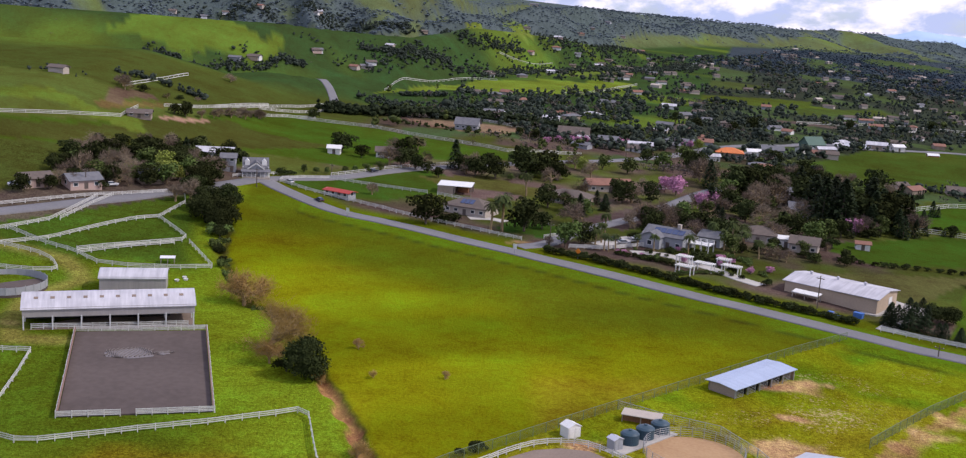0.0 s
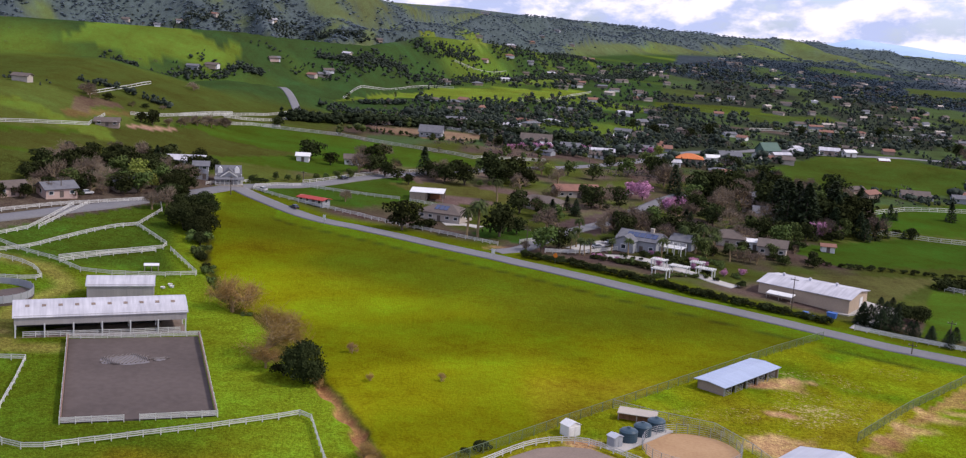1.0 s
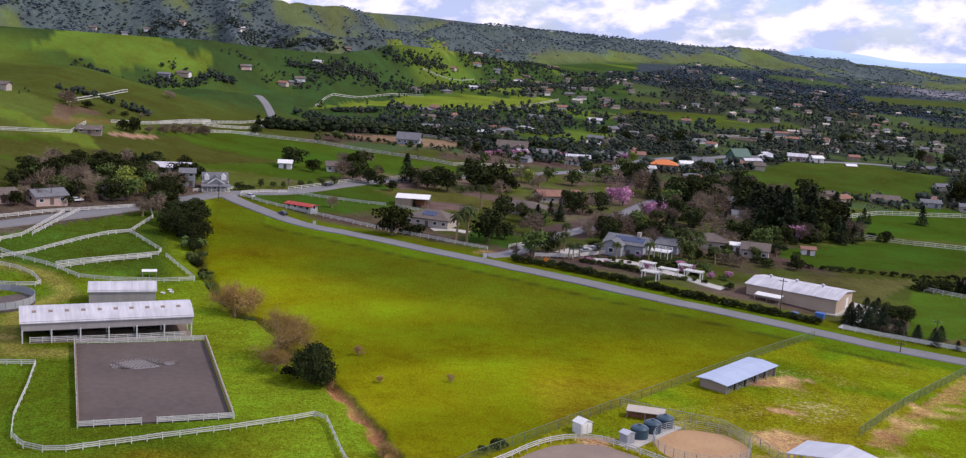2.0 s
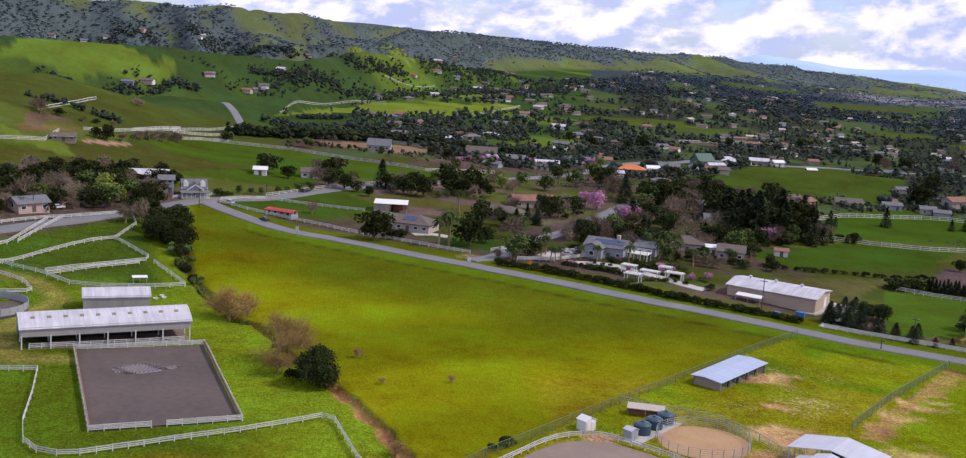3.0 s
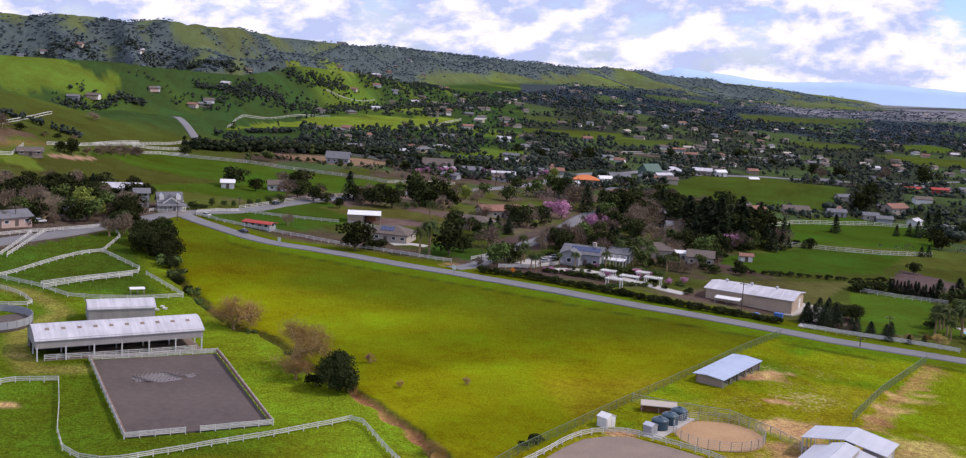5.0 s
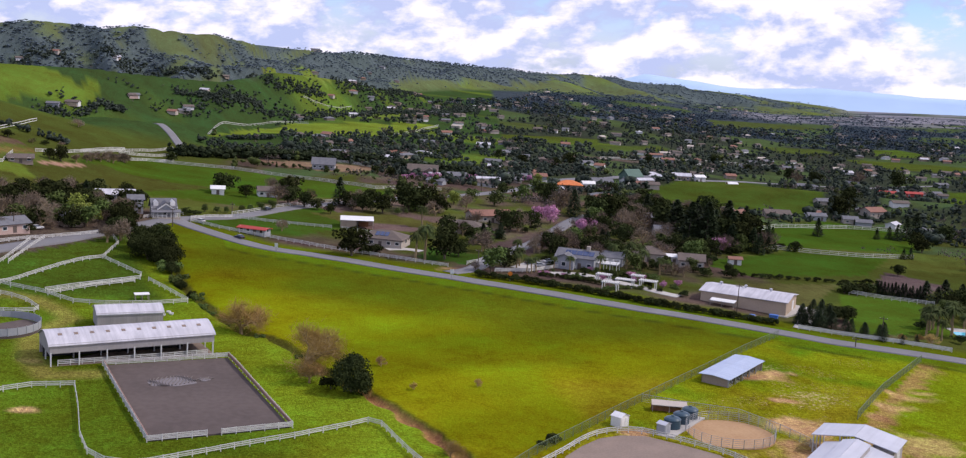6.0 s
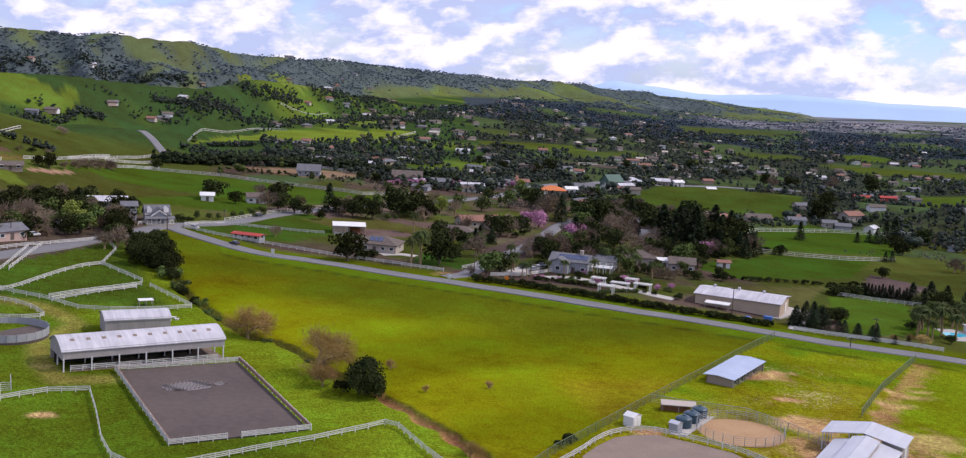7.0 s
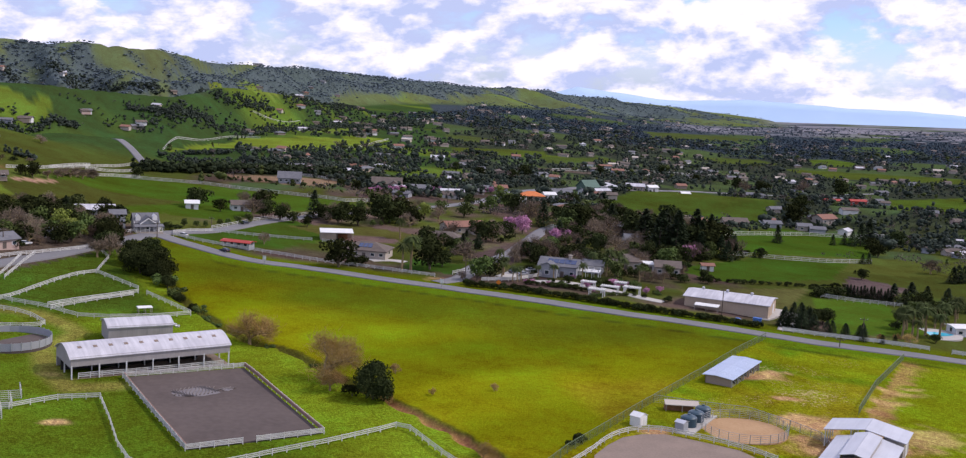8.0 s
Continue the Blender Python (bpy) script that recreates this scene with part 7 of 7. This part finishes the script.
walls, roofs = ("white", "cream", "tan", "greywall", "pinkwall", "white", "beige"), ("brownroof", "greyroof", "tileroof", "greyroof", "brownroof", "sheet")
tints = {"white": "white", "cream": "cream", "tan": "tan", "greywall": "grey", "pinkwall": "rose", "beige": "beige", "brownroof": "brown", "greyroof": "grey", "tileroof": "terracotta", "sheet": "pale metal"}
rnd = random.Random(77)
count = 0
while count < 225:
    a, r = rnd.uniform(2, 46), 1 / rnd.uniform(1 / 1500, 1 / 500)
    x, y = -34 + r * math.sin(radians(a)), -12 + r * math.cos(radians(a))
    if not open_ground(np.array([x]), np.array([y]))[0]:
        continue
    w, r_ = rnd.choice(walls), rnd.choice(roofs)
    house(x, y, rnd.uniform(-40, 40), rnd.uniform(5, 9), rnd.uniform(3.5, 5.5), rnd.uniform(1.5, 2.2), w, r_, f"{tints[w]} valley house with a {tints[r_]} roof", shape=rnd.choice(("gable", "hip", "gable")), near=False)
    count += 1


def far_houses(n):
    """Small gabled houses across the far valley, too many to count."""
    walls_, roofs_ = Shape(), Shape()
    while n:
        a, r = rnd.uniform(3, 47), 1 / rnd.uniform(1 / 3000, 1 / 850)
        x, y = -34 + r * math.sin(radians(a)), -12 + r * math.cos(radians(a))
        if not open_ground(np.array([x]), np.array([y]))[0] or r > np.interp(a, AZ1, FAR) * 0.83 or (a < 14 and r > np.interp(a, AZ2, MID) * 0.88):
            continue
        k = min(1.3, max(1.0, r / 900))
        w, d, h, z = rnd.uniform(4, 8) * k, rnd.uniform(3.5, 5) * k, rnd.uniform(1.6, 2.4) * k ** 0.5, land(x, y)
        m = pose(x, y, z, 0, 0, rnd.uniform(-40, 40))
        walls_.box(-w / 2, -d / 2, -1, w / 2, d / 2, h, m)
        e = 0.4
        roofs_.add([(u, v, q) for u in (-w / 2 - e, w / 2 + e) for v, q in ((-d / 2 - e, h - 0.1), (d / 2 + e, h - 0.1), (0, h + d * 0.2))], [(0, 1, 2), (5, 4, 3), (0, 3, 4, 1), (1, 4, 5, 2), (2, 5, 3, 0)], m)
        n -= 1
    both = Shape()
    both.v, both.f = walls_.v + roofs_.v, walls_.f + [tuple(i + len(walls_.v) for i in f) for f in roofs_.f]
    me = both.mesh("distant_houses", "cream")
    me.materials.append(M["brownroof"])
    me.polygons.foreach_set("material_index", [0] * len(walls_.f) + [1 if (i // 5) % 6 else 0 for i in range(len(roofs_.f))])
    tagged(new("distant_houses", me), "small pale houses scattered through the far valley", "houses", kind="stuff")


far_houses(170)


def warehouses(n):
    """Long pale sheds with shallow roofs and a few silos on the built-up plain."""
    s = Shape()
    for k in range(n):
        a, r = rnd.uniform(25, 47), rnd.uniform(1950, 2700)
        x, y = -34 + r * math.sin(radians(a)), -12 + r * math.cos(radians(a))
        m = pose(x, y, land(x, y), 0, 0, rnd.uniform(-25, 25) - a)
        w, d, h = rnd.uniform(9, 24), rnd.uniform(8, 12), rnd.uniform(1.8, 3.2)
        if k % 9 == 0:
            w, d, h = rnd.uniform(4, 6), 4, rnd.uniform(7, 10)
        s.box(-w / 2, -d / 2, -2, w / 2, d / 2, h, m)
        s.add([(u, v, q) for u in (-w / 2 - 0.5, w / 2 + 0.5) for v, q in ((-d / 2 - 0.5, h), (d / 2 + 0.5, h), (0, h + 1.0))], [(0, 1, 2), (5, 4, 3), (0, 3, 4, 1), (1, 4, 5, 2), (2, 5, 3, 0)], m)
    tagged(new("distant_warehouses", s.mesh("distant_warehouses", "greyroof")), "pale long sheds on the built-up plain far down the valley", "warehouses", kind="stuff")


warehouses(42)
for x, y in HILL_HOMES:
    w, r_ = rnd.choice(walls), rnd.choice(roofs)
    house(x, y, rnd.uniform(-30, 30), rnd.uniform(4, 6.5), rnd.uniform(3, 4.2), rnd.uniform(1.4, 2.0), w, r_, f"{tints[w]} hillside house with a {tints[r_]} roof", near=False)

# ---- white fences beyond the road ----
ROADSIDE = "white board fence along the road verge"
fence([(10, 301.5), (4, 304.5), (-3.1, 308.7), (-12.2, 313.7), (-20.2, 318.8), (-28.2, 325.3), (-37, 330), (-45.7, 333.4), (-51.4, 335.7), (-56, 338.7), (-59.6, 340), (-59.6, 344.2), (-54.1, 351.3), (-47.6, 356.8), (-30.2, 355.6), (-17.4, 352.9)], 1.1, 3, "board", ROADSIDE, spacing=2.6)
fence([(-47.6, 361.9), (-33.2, 385.2), (-15.7, 402.7), (4.9, 419.4)], 1.1, 3, "board", ROADSIDE, spacing=3.5, panel=True)
fence([(-14.3, 351.8), (-5.3, 346.9), (1.8, 342.9)], 1.1, 3, "board", "white board fence between stable yards", spacing=2.6)
fence([(16, 305), (21, 309), (26, 306)], 1.2, 3, "board", "white board fence at the side street's corner", spacing=2.4)
fence([(22, 296), (32, 297), (42, 304), (47, 303)], 1.2, 4, "board", "white picket fence before the grey house", spacing=2.0, board=(0.2, 0.03))
fence([(85, 242.5), (97, 237.5), (109, 231.5), (117, 228)], 1.2, 4, "board", ROADSIDE, spacing=2.4, board=(0.2, 0.03))
fence([(122, 226), (141, 217.5), (172, 205)], 1.2, 4, "board", ROADSIDE, spacing=2.6, board=(0.2, 0.03))
fence([(127, 294), (135, 289), (149, 285)], 1.4, 3, "board", "white three-rail fence round a lawn", spacing=2.6)
fence([(-76.6, 474.4), (-46.5, 474.8), (-13.2, 457.1), (7.3, 443.4), (36.7, 463.1)], 1.1, 3, "board", "long white fence at the edge of the green field", spacing=4.0, board=(0.17, 0.05), panel=True)
fence([(134, 372), (158, 370), (176, 371), (200, 378)], 1.4, 3, "board", "long pale fence between green paddocks", spacing=4.0, board=(0.18, 0.05), panel=True)
fence([(152, 415), (170, 432), (215, 455), (262, 462)], 1.5, 3, "board", "long pale fence between green paddocks", spacing=4.5, board=(0.18, 0.05), panel=True)
for path in ([(-147, 356), (-138, 363), (-128, 371), (-118, 380), (-118, 399)], [(-113, 413), (-104, 429), (-94, 456), (-83, 496), (-72, 521)], [(-90, 466), (-80, 486), (-70, 503)], [(-101, 438), (-89, 479)], [(-89, 451), (-80, 472), (-70, 480)], [(-39.9, 512.2), (-11.7, 524.3), (15.9, 513.5)]):
    fence(path, 1.0, 3, "board", "white paddock fence below the knoll", spacing=4.0, board=(0.17, 0.05), group="paddock fences", panel=True)
for path in ([(-59, 666), (-53, 689), (-32, 727), (-12, 775), (4, 779)], [(43, 717), (61, 739), (103, 848)], [(5, 852), (22, 872), (45, 905)], [(180, 700), (260, 760), (340, 790)], [(-131.1, 425.6), (-123, 485.7)]):
    fence(path, 1.05, 2, "board", "long white fence winding over the fields", spacing=5.0, board=(0.28, 0.06), round_off=True, panel=True)
strip("driveway", [(-66.4, 507.6), (-69.1, 530.6), (-73.7, 551.2), (-79, 566), (-88, 580)], 4.0, 0.15, "asphalt", "narrow asphalt lane climbing the knoll", "driveway")
sheet("workshop_apron", [(84, 256.5), (88, 255), (100, 264.5), (97, 269)], 0.02, "concrete", "pale concrete apron round the workshop", "driveway")
strip("driveway", [(86, 243), (92, 252), (99, 262), (104, 268)], 4.0, 0.1, "concrete", "pale gravel drive to the workshop", "driveway")
strip("driveway", [(38, 296), (46, 296), (56, 285), (62, 276), (66, 272)], 4.0, 0.1, "concrete", "pale paved garden drive", "driveway")
strip("driveway", [(30, 302), (36, 309), (42, 314)], 5.0, 0.1, "concrete", "pale concrete drive of the grey house", "driveway")
strip("driveway", [(6, 322), (1.8, 324.6), (-4.2, 323.1)], 3.5, 0.1, "concrete", "pale drive before the hip-roofed house", "driveway")

# workshop details
door = thing("roller_door", 80.2, 262.4, -39, "pale blue roller door of the workshop", "door", kind="structure")
door.location.z = land(83.5, 268.6) * PLAN
part("leaf", Shape().box(-1.4, -0.15, 0, 1.4, 0.15, 2.5), "sheetblue", door)
SHOP = pose(83.3, 267.6, 0, 0, 0, -38)


def at_shop(u, v):
    p = SHOP @ Vector((u, v, 0))
    return p.x, p.y


def shop_thing(name, u, v, yaw, label, category, kind=""):
    ob = thing(name, *at_shop(u, v), -38 + yaw, label, category, kind=kind)
    ob.location.z = land(83.3, 267.6) * PLAN
    return ob


side_door = shop_thing("side_door", 11.0, 2.0, 90, "white metal door in the workshop's gable end", "door", "structure")
part("leaf", Shape().box(-0.9, -0.08, 0, 0.9, 0.08, 2.3), "white", side_door)
part("frame", Shape().box(-1.05, -0.06, 0, -0.9, 0.06, 2.45).box(0.9, -0.06, 0, 1.05, 0.06, 2.45).box(-1.05, -0.06, 2.3, 1.05, 0.06, 2.45), "fascia", side_door)
for u in (-7.5, -1.0, 5.5):
    vent = shop_thing("roof_vent", u, 0.3, 0, "small round metal roof ventilator", "vent")
    part("neck", Shape().tube((0, 0, 4.2), (0, 0, 4.75), 0.28, 0.28, 12), "sheetgrey", vent)
    part("cap", Shape().lathe([(0.15, 4.7), (0.42, 4.8), (0.42, 4.95), (0.1, 5.15)], 12), "sheet", vent)
leanto = shop_thing("lean_to_carport", -4.5, -8.6, 0, "white-roofed open carport before the workshop", "carport")
part("roof", Shape().slab([(-3.2, -1.2, 1.9), (3.2, -1.2, 1.9), (3.2, 1.2, 2.2), (-3.2, 1.2, 2.2)], 0.15), "white", leanto)
for u in (-3.0, 0, 3.0):
    for v in (-1.0, 1.0):
        part("post", Shape().box(u - 0.07, v - 0.07, -0.6, u + 0.07, v + 0.07, 2.0), "greypost", leanto)
bin_ = shop_thing("blue_container", 9.4, -12.4, 0, "small blue waste container beside the hedge", "container")
part("body", Shape().prism([(-0.9, -0.6), (0.9, -0.6), (1.05, 1.0), (-1.05, 1.0)], -0.6, 0.6), "blue", bin_)
part("lid", Shape().box(-1.1, -0.66, 1.0, 1.1, 0.66, 1.1), "blue", bin_)
# conifers between the workshop and the lawn
for x, y, h in ((103, 254, 4.8), (100.5, 255, 4.4), (105.5, 256, 4.0), (91.8, 245.3, 4.6), (95.2, 245.3, 4.4), (88.5, 248.5, 4.2), (107, 241.4, 3.4)):
    plant("oak" if y > 253 else "pine", x, y, h, 1.25)


def pergola(x, y, yaw, w, d, h=1.9):
    p = thing("pergola", x, y, yaw, "white wooden garden pergola with open slats", "pergola", "garden pergolas")
    for u in (-w / 2 + 0.1, w / 2 - 0.1):
        for v in (-d / 2 + 0.1, d / 2 - 0.1):
            part("post", Shape().box(u - 0.1, v - 0.1, -0.3, u + 0.1, v + 0.1, h), "white", p)
    for v in (-d / 2 + 0.1, d / 2 - 0.1):
        part("beam", Shape().box(-w / 2 - 0.3, v - 0.06, h, w / 2 + 0.3, v + 0.06, h + 0.22), "white", p)
    n = max(4, int(w / 0.45))
    for i in range(n):
        u = -w / 2 + w * i / (n - 1)
        part("slat", Shape().box(u - 0.11, -d / 2 - 0.3, h + 0.22, u + 0.11, d / 2 + 0.3, h + 0.32), "white", p)


for x, y, yaw, w, d in ((48.5, 276.5, -35, 4.0, 2.2), (54, 281, -35, 4.6, 2.0), (60.5, 281, -35, 4.4, 2.0), (50, 287, -35, 3.6, 2.0), (60, 288, -35, 3.0, 2.0)):
    pergola(x, y, yaw, w, d)

# pool and pool house
pz = land(134, 248)
pool = thing("swimming_pool", 134, 249, -12, "turquoise swimming pool in pale paving", "swimming pool", z=pz)
part("paving", Shape().lathe([(7.0, -1.0), (7.0, 0.12), (6.9, 0.14)], 32), "concrete", pool)
part("water", Shape().add([(4.2 * math.cos(a) * (1 + 0.2 * math.cos(2 * a)), 2.6 * math.sin(a), 0.17) for a in np.linspace(0, 6.283, 32)[:-1]], [tuple(range(31))]), "water", pool)
house(144, 250, -8, 8.0, 5.0, 2.4, "white", "white", "white flat pool house", pitch=0.12, windows=3, name="pool_house", cat="building")

# white pipe corrals
for i, (x, y) in enumerate(((-93, 179), (-92, 184), (-91, 189))):
    fence([(x - 8, y), (x, y), (x + 4, y + 0.6)], 1.5, 5, "board", "white pipe corral panels beside the paddock", spacing=2.0, board=(0.07, 0.05), panel=True, name="corral_fence", group="corral panels")
    fence([(x + 4, y + 0.6), (x + 3.4, y + 4.6)], 1.5, 5, "board", "white pipe corral panels beside the paddock", spacing=2.0, board=(0.07, 0.05), panel=True, name="corral_fence", group="corral panels")
canopy(-67.4, 248.3, 12, 3.2, 1.9, 1.3, "white", "white flat-roofed run-in shade in a paddock", tilt=0.1)
for i, (x, y) in enumerate(((-62.3, 236.3), (-60.7, 237.3), (-61.3, 238.6))):
    jug = thing("trough", x, y, 30 * i, "white plastic trough lying in the grass", "trough")
    part("basin", Shape().lathe([(0.4, 0.0), (0.5, 0.35), (0.43, 0.35), (0.36, 0.1)], 16), "white", jug)


# ---- poles, signs and cars ----
def pole(x, y, h, label="tall wooden utility pole with a crossarm"):
    p = thing("utility_pole", x, y, -35, label, "pole", "utility poles")
    part("shaft", Shape().tube((0, 0, -0.5), (0, 0, h), 0.14, 0.09, 8), "bark", p)
    part("crossarm", Shape().box(-0.9, -0.06, h - 0.7, 0.9, 0.06, h - 0.55), "bark", p)
    for u in (-0.8, 0, 0.8):
        part("insulator", Shape().lathe([(0.05, h - 0.55), (0.07, h - 0.4), (0.03, h - 0.36)], 6).v and Shape().tube((u, 0, h - 0.56), (u, 0, h - 0.36), 0.05, 0.03, 6), "fascia", p)


for x, y, h in ((75, 256, 7.5), (92, 228, 2.5), (103, 235.5, 6), (17, 295, 6.5), (-64.3, 329.7, 5.6), (55, 470, 8), (-47.6, 363, 3.8), (-101.4, 297.2, 5.4), (140, 214, 7)):
    pole(x, y, h)


def road_sign(x, y, kind):
    diamond = kind == "orange"
    s = thing("road_sign", x, y, -35, "orange diamond warning sign on a post" if diamond else "small white sign on a post at the verge", "road sign")
    part("post", Shape().box(-0.05, -0.04, -0.3, 0.05, 0.04, 1.7), "pipe", s)
    q = [(-0.75, 0), (0, -0.75), (0.75, 0), (0, 0.75)] if diamond else [(-0.5, -0.6), (0.5, -0.6), (0.5, 0.6), (-0.5, 0.6)]
    part("plate", Shape().add([(u, -0.07, 1.9 + v) for u, v in q] + [(u, -0.04, 1.9 + v) for u, v in q], [(0, 1, 2, 3), (7, 6, 5, 4), (0, 4, 5, 1), (1, 5, 6, 2), (2, 6, 7, 3), (3, 7, 4, 0)]), "orange" if diamond else "white", s)


road_sign(23.5, 284.5, "orange")
road_sign(8, 285, "white")
road_sign(-36.1, 309.4, "white")


def car(x, y, yaw, paint, label):
    c = thing("car", x, y, yaw, label, "car", z=land(x, y) + 0.2)
    c.scale = (0.78, 0.78, 0.78)
    prof = [(-2.1, 0.35), (2.1, 0.35), (2.15, 0.75), (1.25, 0.9), (-1.9, 0.95), (-2.15, 0.8)]
    part("body", Shape().prism(prof, -0.85, 0.85), paint, c)
    cab = [(-1.75, 0.94), (0.95, 0.9), (0.35, 1.4), (-1.2, 1.42)]
    top = Shape().add([(u, s_ * (0.8 if z < 1 else 0.62), z) for s_ in (-1, 1) for u, z in cab], [(0, 1, 2, 3), (7, 6, 5, 4), (0, 4, 5, 1), (1, 5, 6, 2), (2, 6, 7, 3), (3, 7, 4, 0)])
    part("cabin", top, "glass", c)
    part("roof", Shape().box(-1.2, -0.62, 1.41, 0.36, 0.62, 1.45), paint, c)
    for u in (-1.35, 1.35):
        for v in (-0.85, 0.7):
            w = Shape()
            w.tube((u, v, 0.33), (u, v + 0.15, 0.33), 0.33, 0.33, 14)
            wheel = part("wheel", w, "rubber", c)
            part("rim", Shape().tube((u, v - 0.01, 0.33), (u, v + 0.16, 0.33), 0.19, 0.19, 10), "car_silver", wheel)
    for v in (-0.6, 0.6):
        part("headlight", Shape().box(2.05, v - 0.18, 0.6, 2.16, v + 0.18, 0.72), "white", c)
        part("tail_light", Shape().box(-2.16, v - 0.18, 0.66, -2.08, v + 0.18, 0.8), "car_red", c)
    return c


for x, y, yaw, paint, label in ((-45.8, 324.2, 128, "car_dark", "dark blue car on the country road"), (-36.1, 378, 48, "car_dark", "dark car at the bend of the crossing road"), (-56.9, 340.6, 130, "car_white", "white car waiting at the junction"), (37, 305, 20, "car_silver", "silver car parked before the grey house"), (35, 308, 20, "car_dark", "dark car parked before the grey house"), (41, 311, 30, "car_white", "white car parked on a drive"), (76.5, 249.5, -40, "blue", "blue car parked behind a hedge"), (60, 399, 40, "car_white", "white van parked in the side street"), (-96.9, 303.9, 40, "car_white", "white car parked beside a house"), (236, 475, 10, "car_white", "white car parked by a farm building"), (107, 396, 10, "car_white", "white car parked under trees"), (-116.9, 290.7, 40, "car_white", "white car parked beside a house")):
    car(x, y, yaw, paint, label)

# raked pile in the arena
def sand_patch(u0, v0, ra, rb, rows):
    p = thing("raked_sand", *at_arena(u0, v0), AYAW, "low pale patch of freshly raked sand on the arena floor", "sand pile", z=land(*at_arena(u0, v0)) + 0.2)
    mound = Shape()
    n, k = 28, 5
    for j in range(k + 1):
        for i in range(n):
            a = 2 * math.pi * i / n
            w = j / k * (1 + 0.12 * math.sin(3 * a + ra) + 0.08 * math.sin(7 * a))
            mound.v.append((ra * w * math.cos(a), rb * w * math.sin(a), 0.10 * (1 - (j / k) ** 2) - (0.06 if j == k else -0.01)))
    for j in range(k):
        mound.f += [(j * n + i, (j + 1) * n + i, (j + 1) * n + (i + 1) % n, j * n + (i + 1) % n) for i in range(n)]
    part("mound", mound, "rakedlow", p, smooth=True)
    for i in range(rows):
        u = -ra * 0.85 + 1.7 * ra * i / max(1, rows - 1)
        half = 0.9 * rb * math.sqrt(max(0.05, 1 - (u / ra) ** 2))
        ridge = Shape()
        pts = [Vector((u + 0.5 * math.sin(t * 2 + u) + 0.5 * t, half * t, 0.07 + 0.03 * random.random())) for t in np.linspace(-1, 1, 6)]
        for p0, p1 in zip(pts, pts[1:]):
            ridge.tube(p0, p1, 0.11, 0.11, 5)
        part("windrow", ridge, "raked", p)


sand_patch(-1.8, 7.6, 4.4, 2.9, 15)
sand_patch(3.9, 7.2, 1.1, 1.0, 3)


# ---- far mountains on the horizon ----
def far_mountains():
    az = np.linspace(14, 62, 97)
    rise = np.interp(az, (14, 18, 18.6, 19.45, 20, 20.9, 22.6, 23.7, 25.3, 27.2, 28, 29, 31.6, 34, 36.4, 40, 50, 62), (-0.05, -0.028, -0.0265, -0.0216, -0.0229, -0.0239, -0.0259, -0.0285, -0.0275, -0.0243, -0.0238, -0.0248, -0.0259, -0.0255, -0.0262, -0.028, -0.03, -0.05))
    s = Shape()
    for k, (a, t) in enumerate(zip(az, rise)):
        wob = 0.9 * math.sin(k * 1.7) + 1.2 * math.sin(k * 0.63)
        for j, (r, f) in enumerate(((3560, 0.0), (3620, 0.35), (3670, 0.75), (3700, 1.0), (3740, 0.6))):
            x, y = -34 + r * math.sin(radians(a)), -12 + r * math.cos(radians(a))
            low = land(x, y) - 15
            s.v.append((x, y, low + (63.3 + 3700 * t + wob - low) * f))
    for k in range(len(az) - 1):
        s.f += [(k * 5 + j, k * 5 + j + 1, k * 5 + j + 6, k * 5 + j + 5) for j in range(4)]
    tagged(new("far_mountains", s.mesh("far_mountains", "haze_hill", True)), "mountains on the far horizon, painted haze blue", "backdrop", kind="structure")


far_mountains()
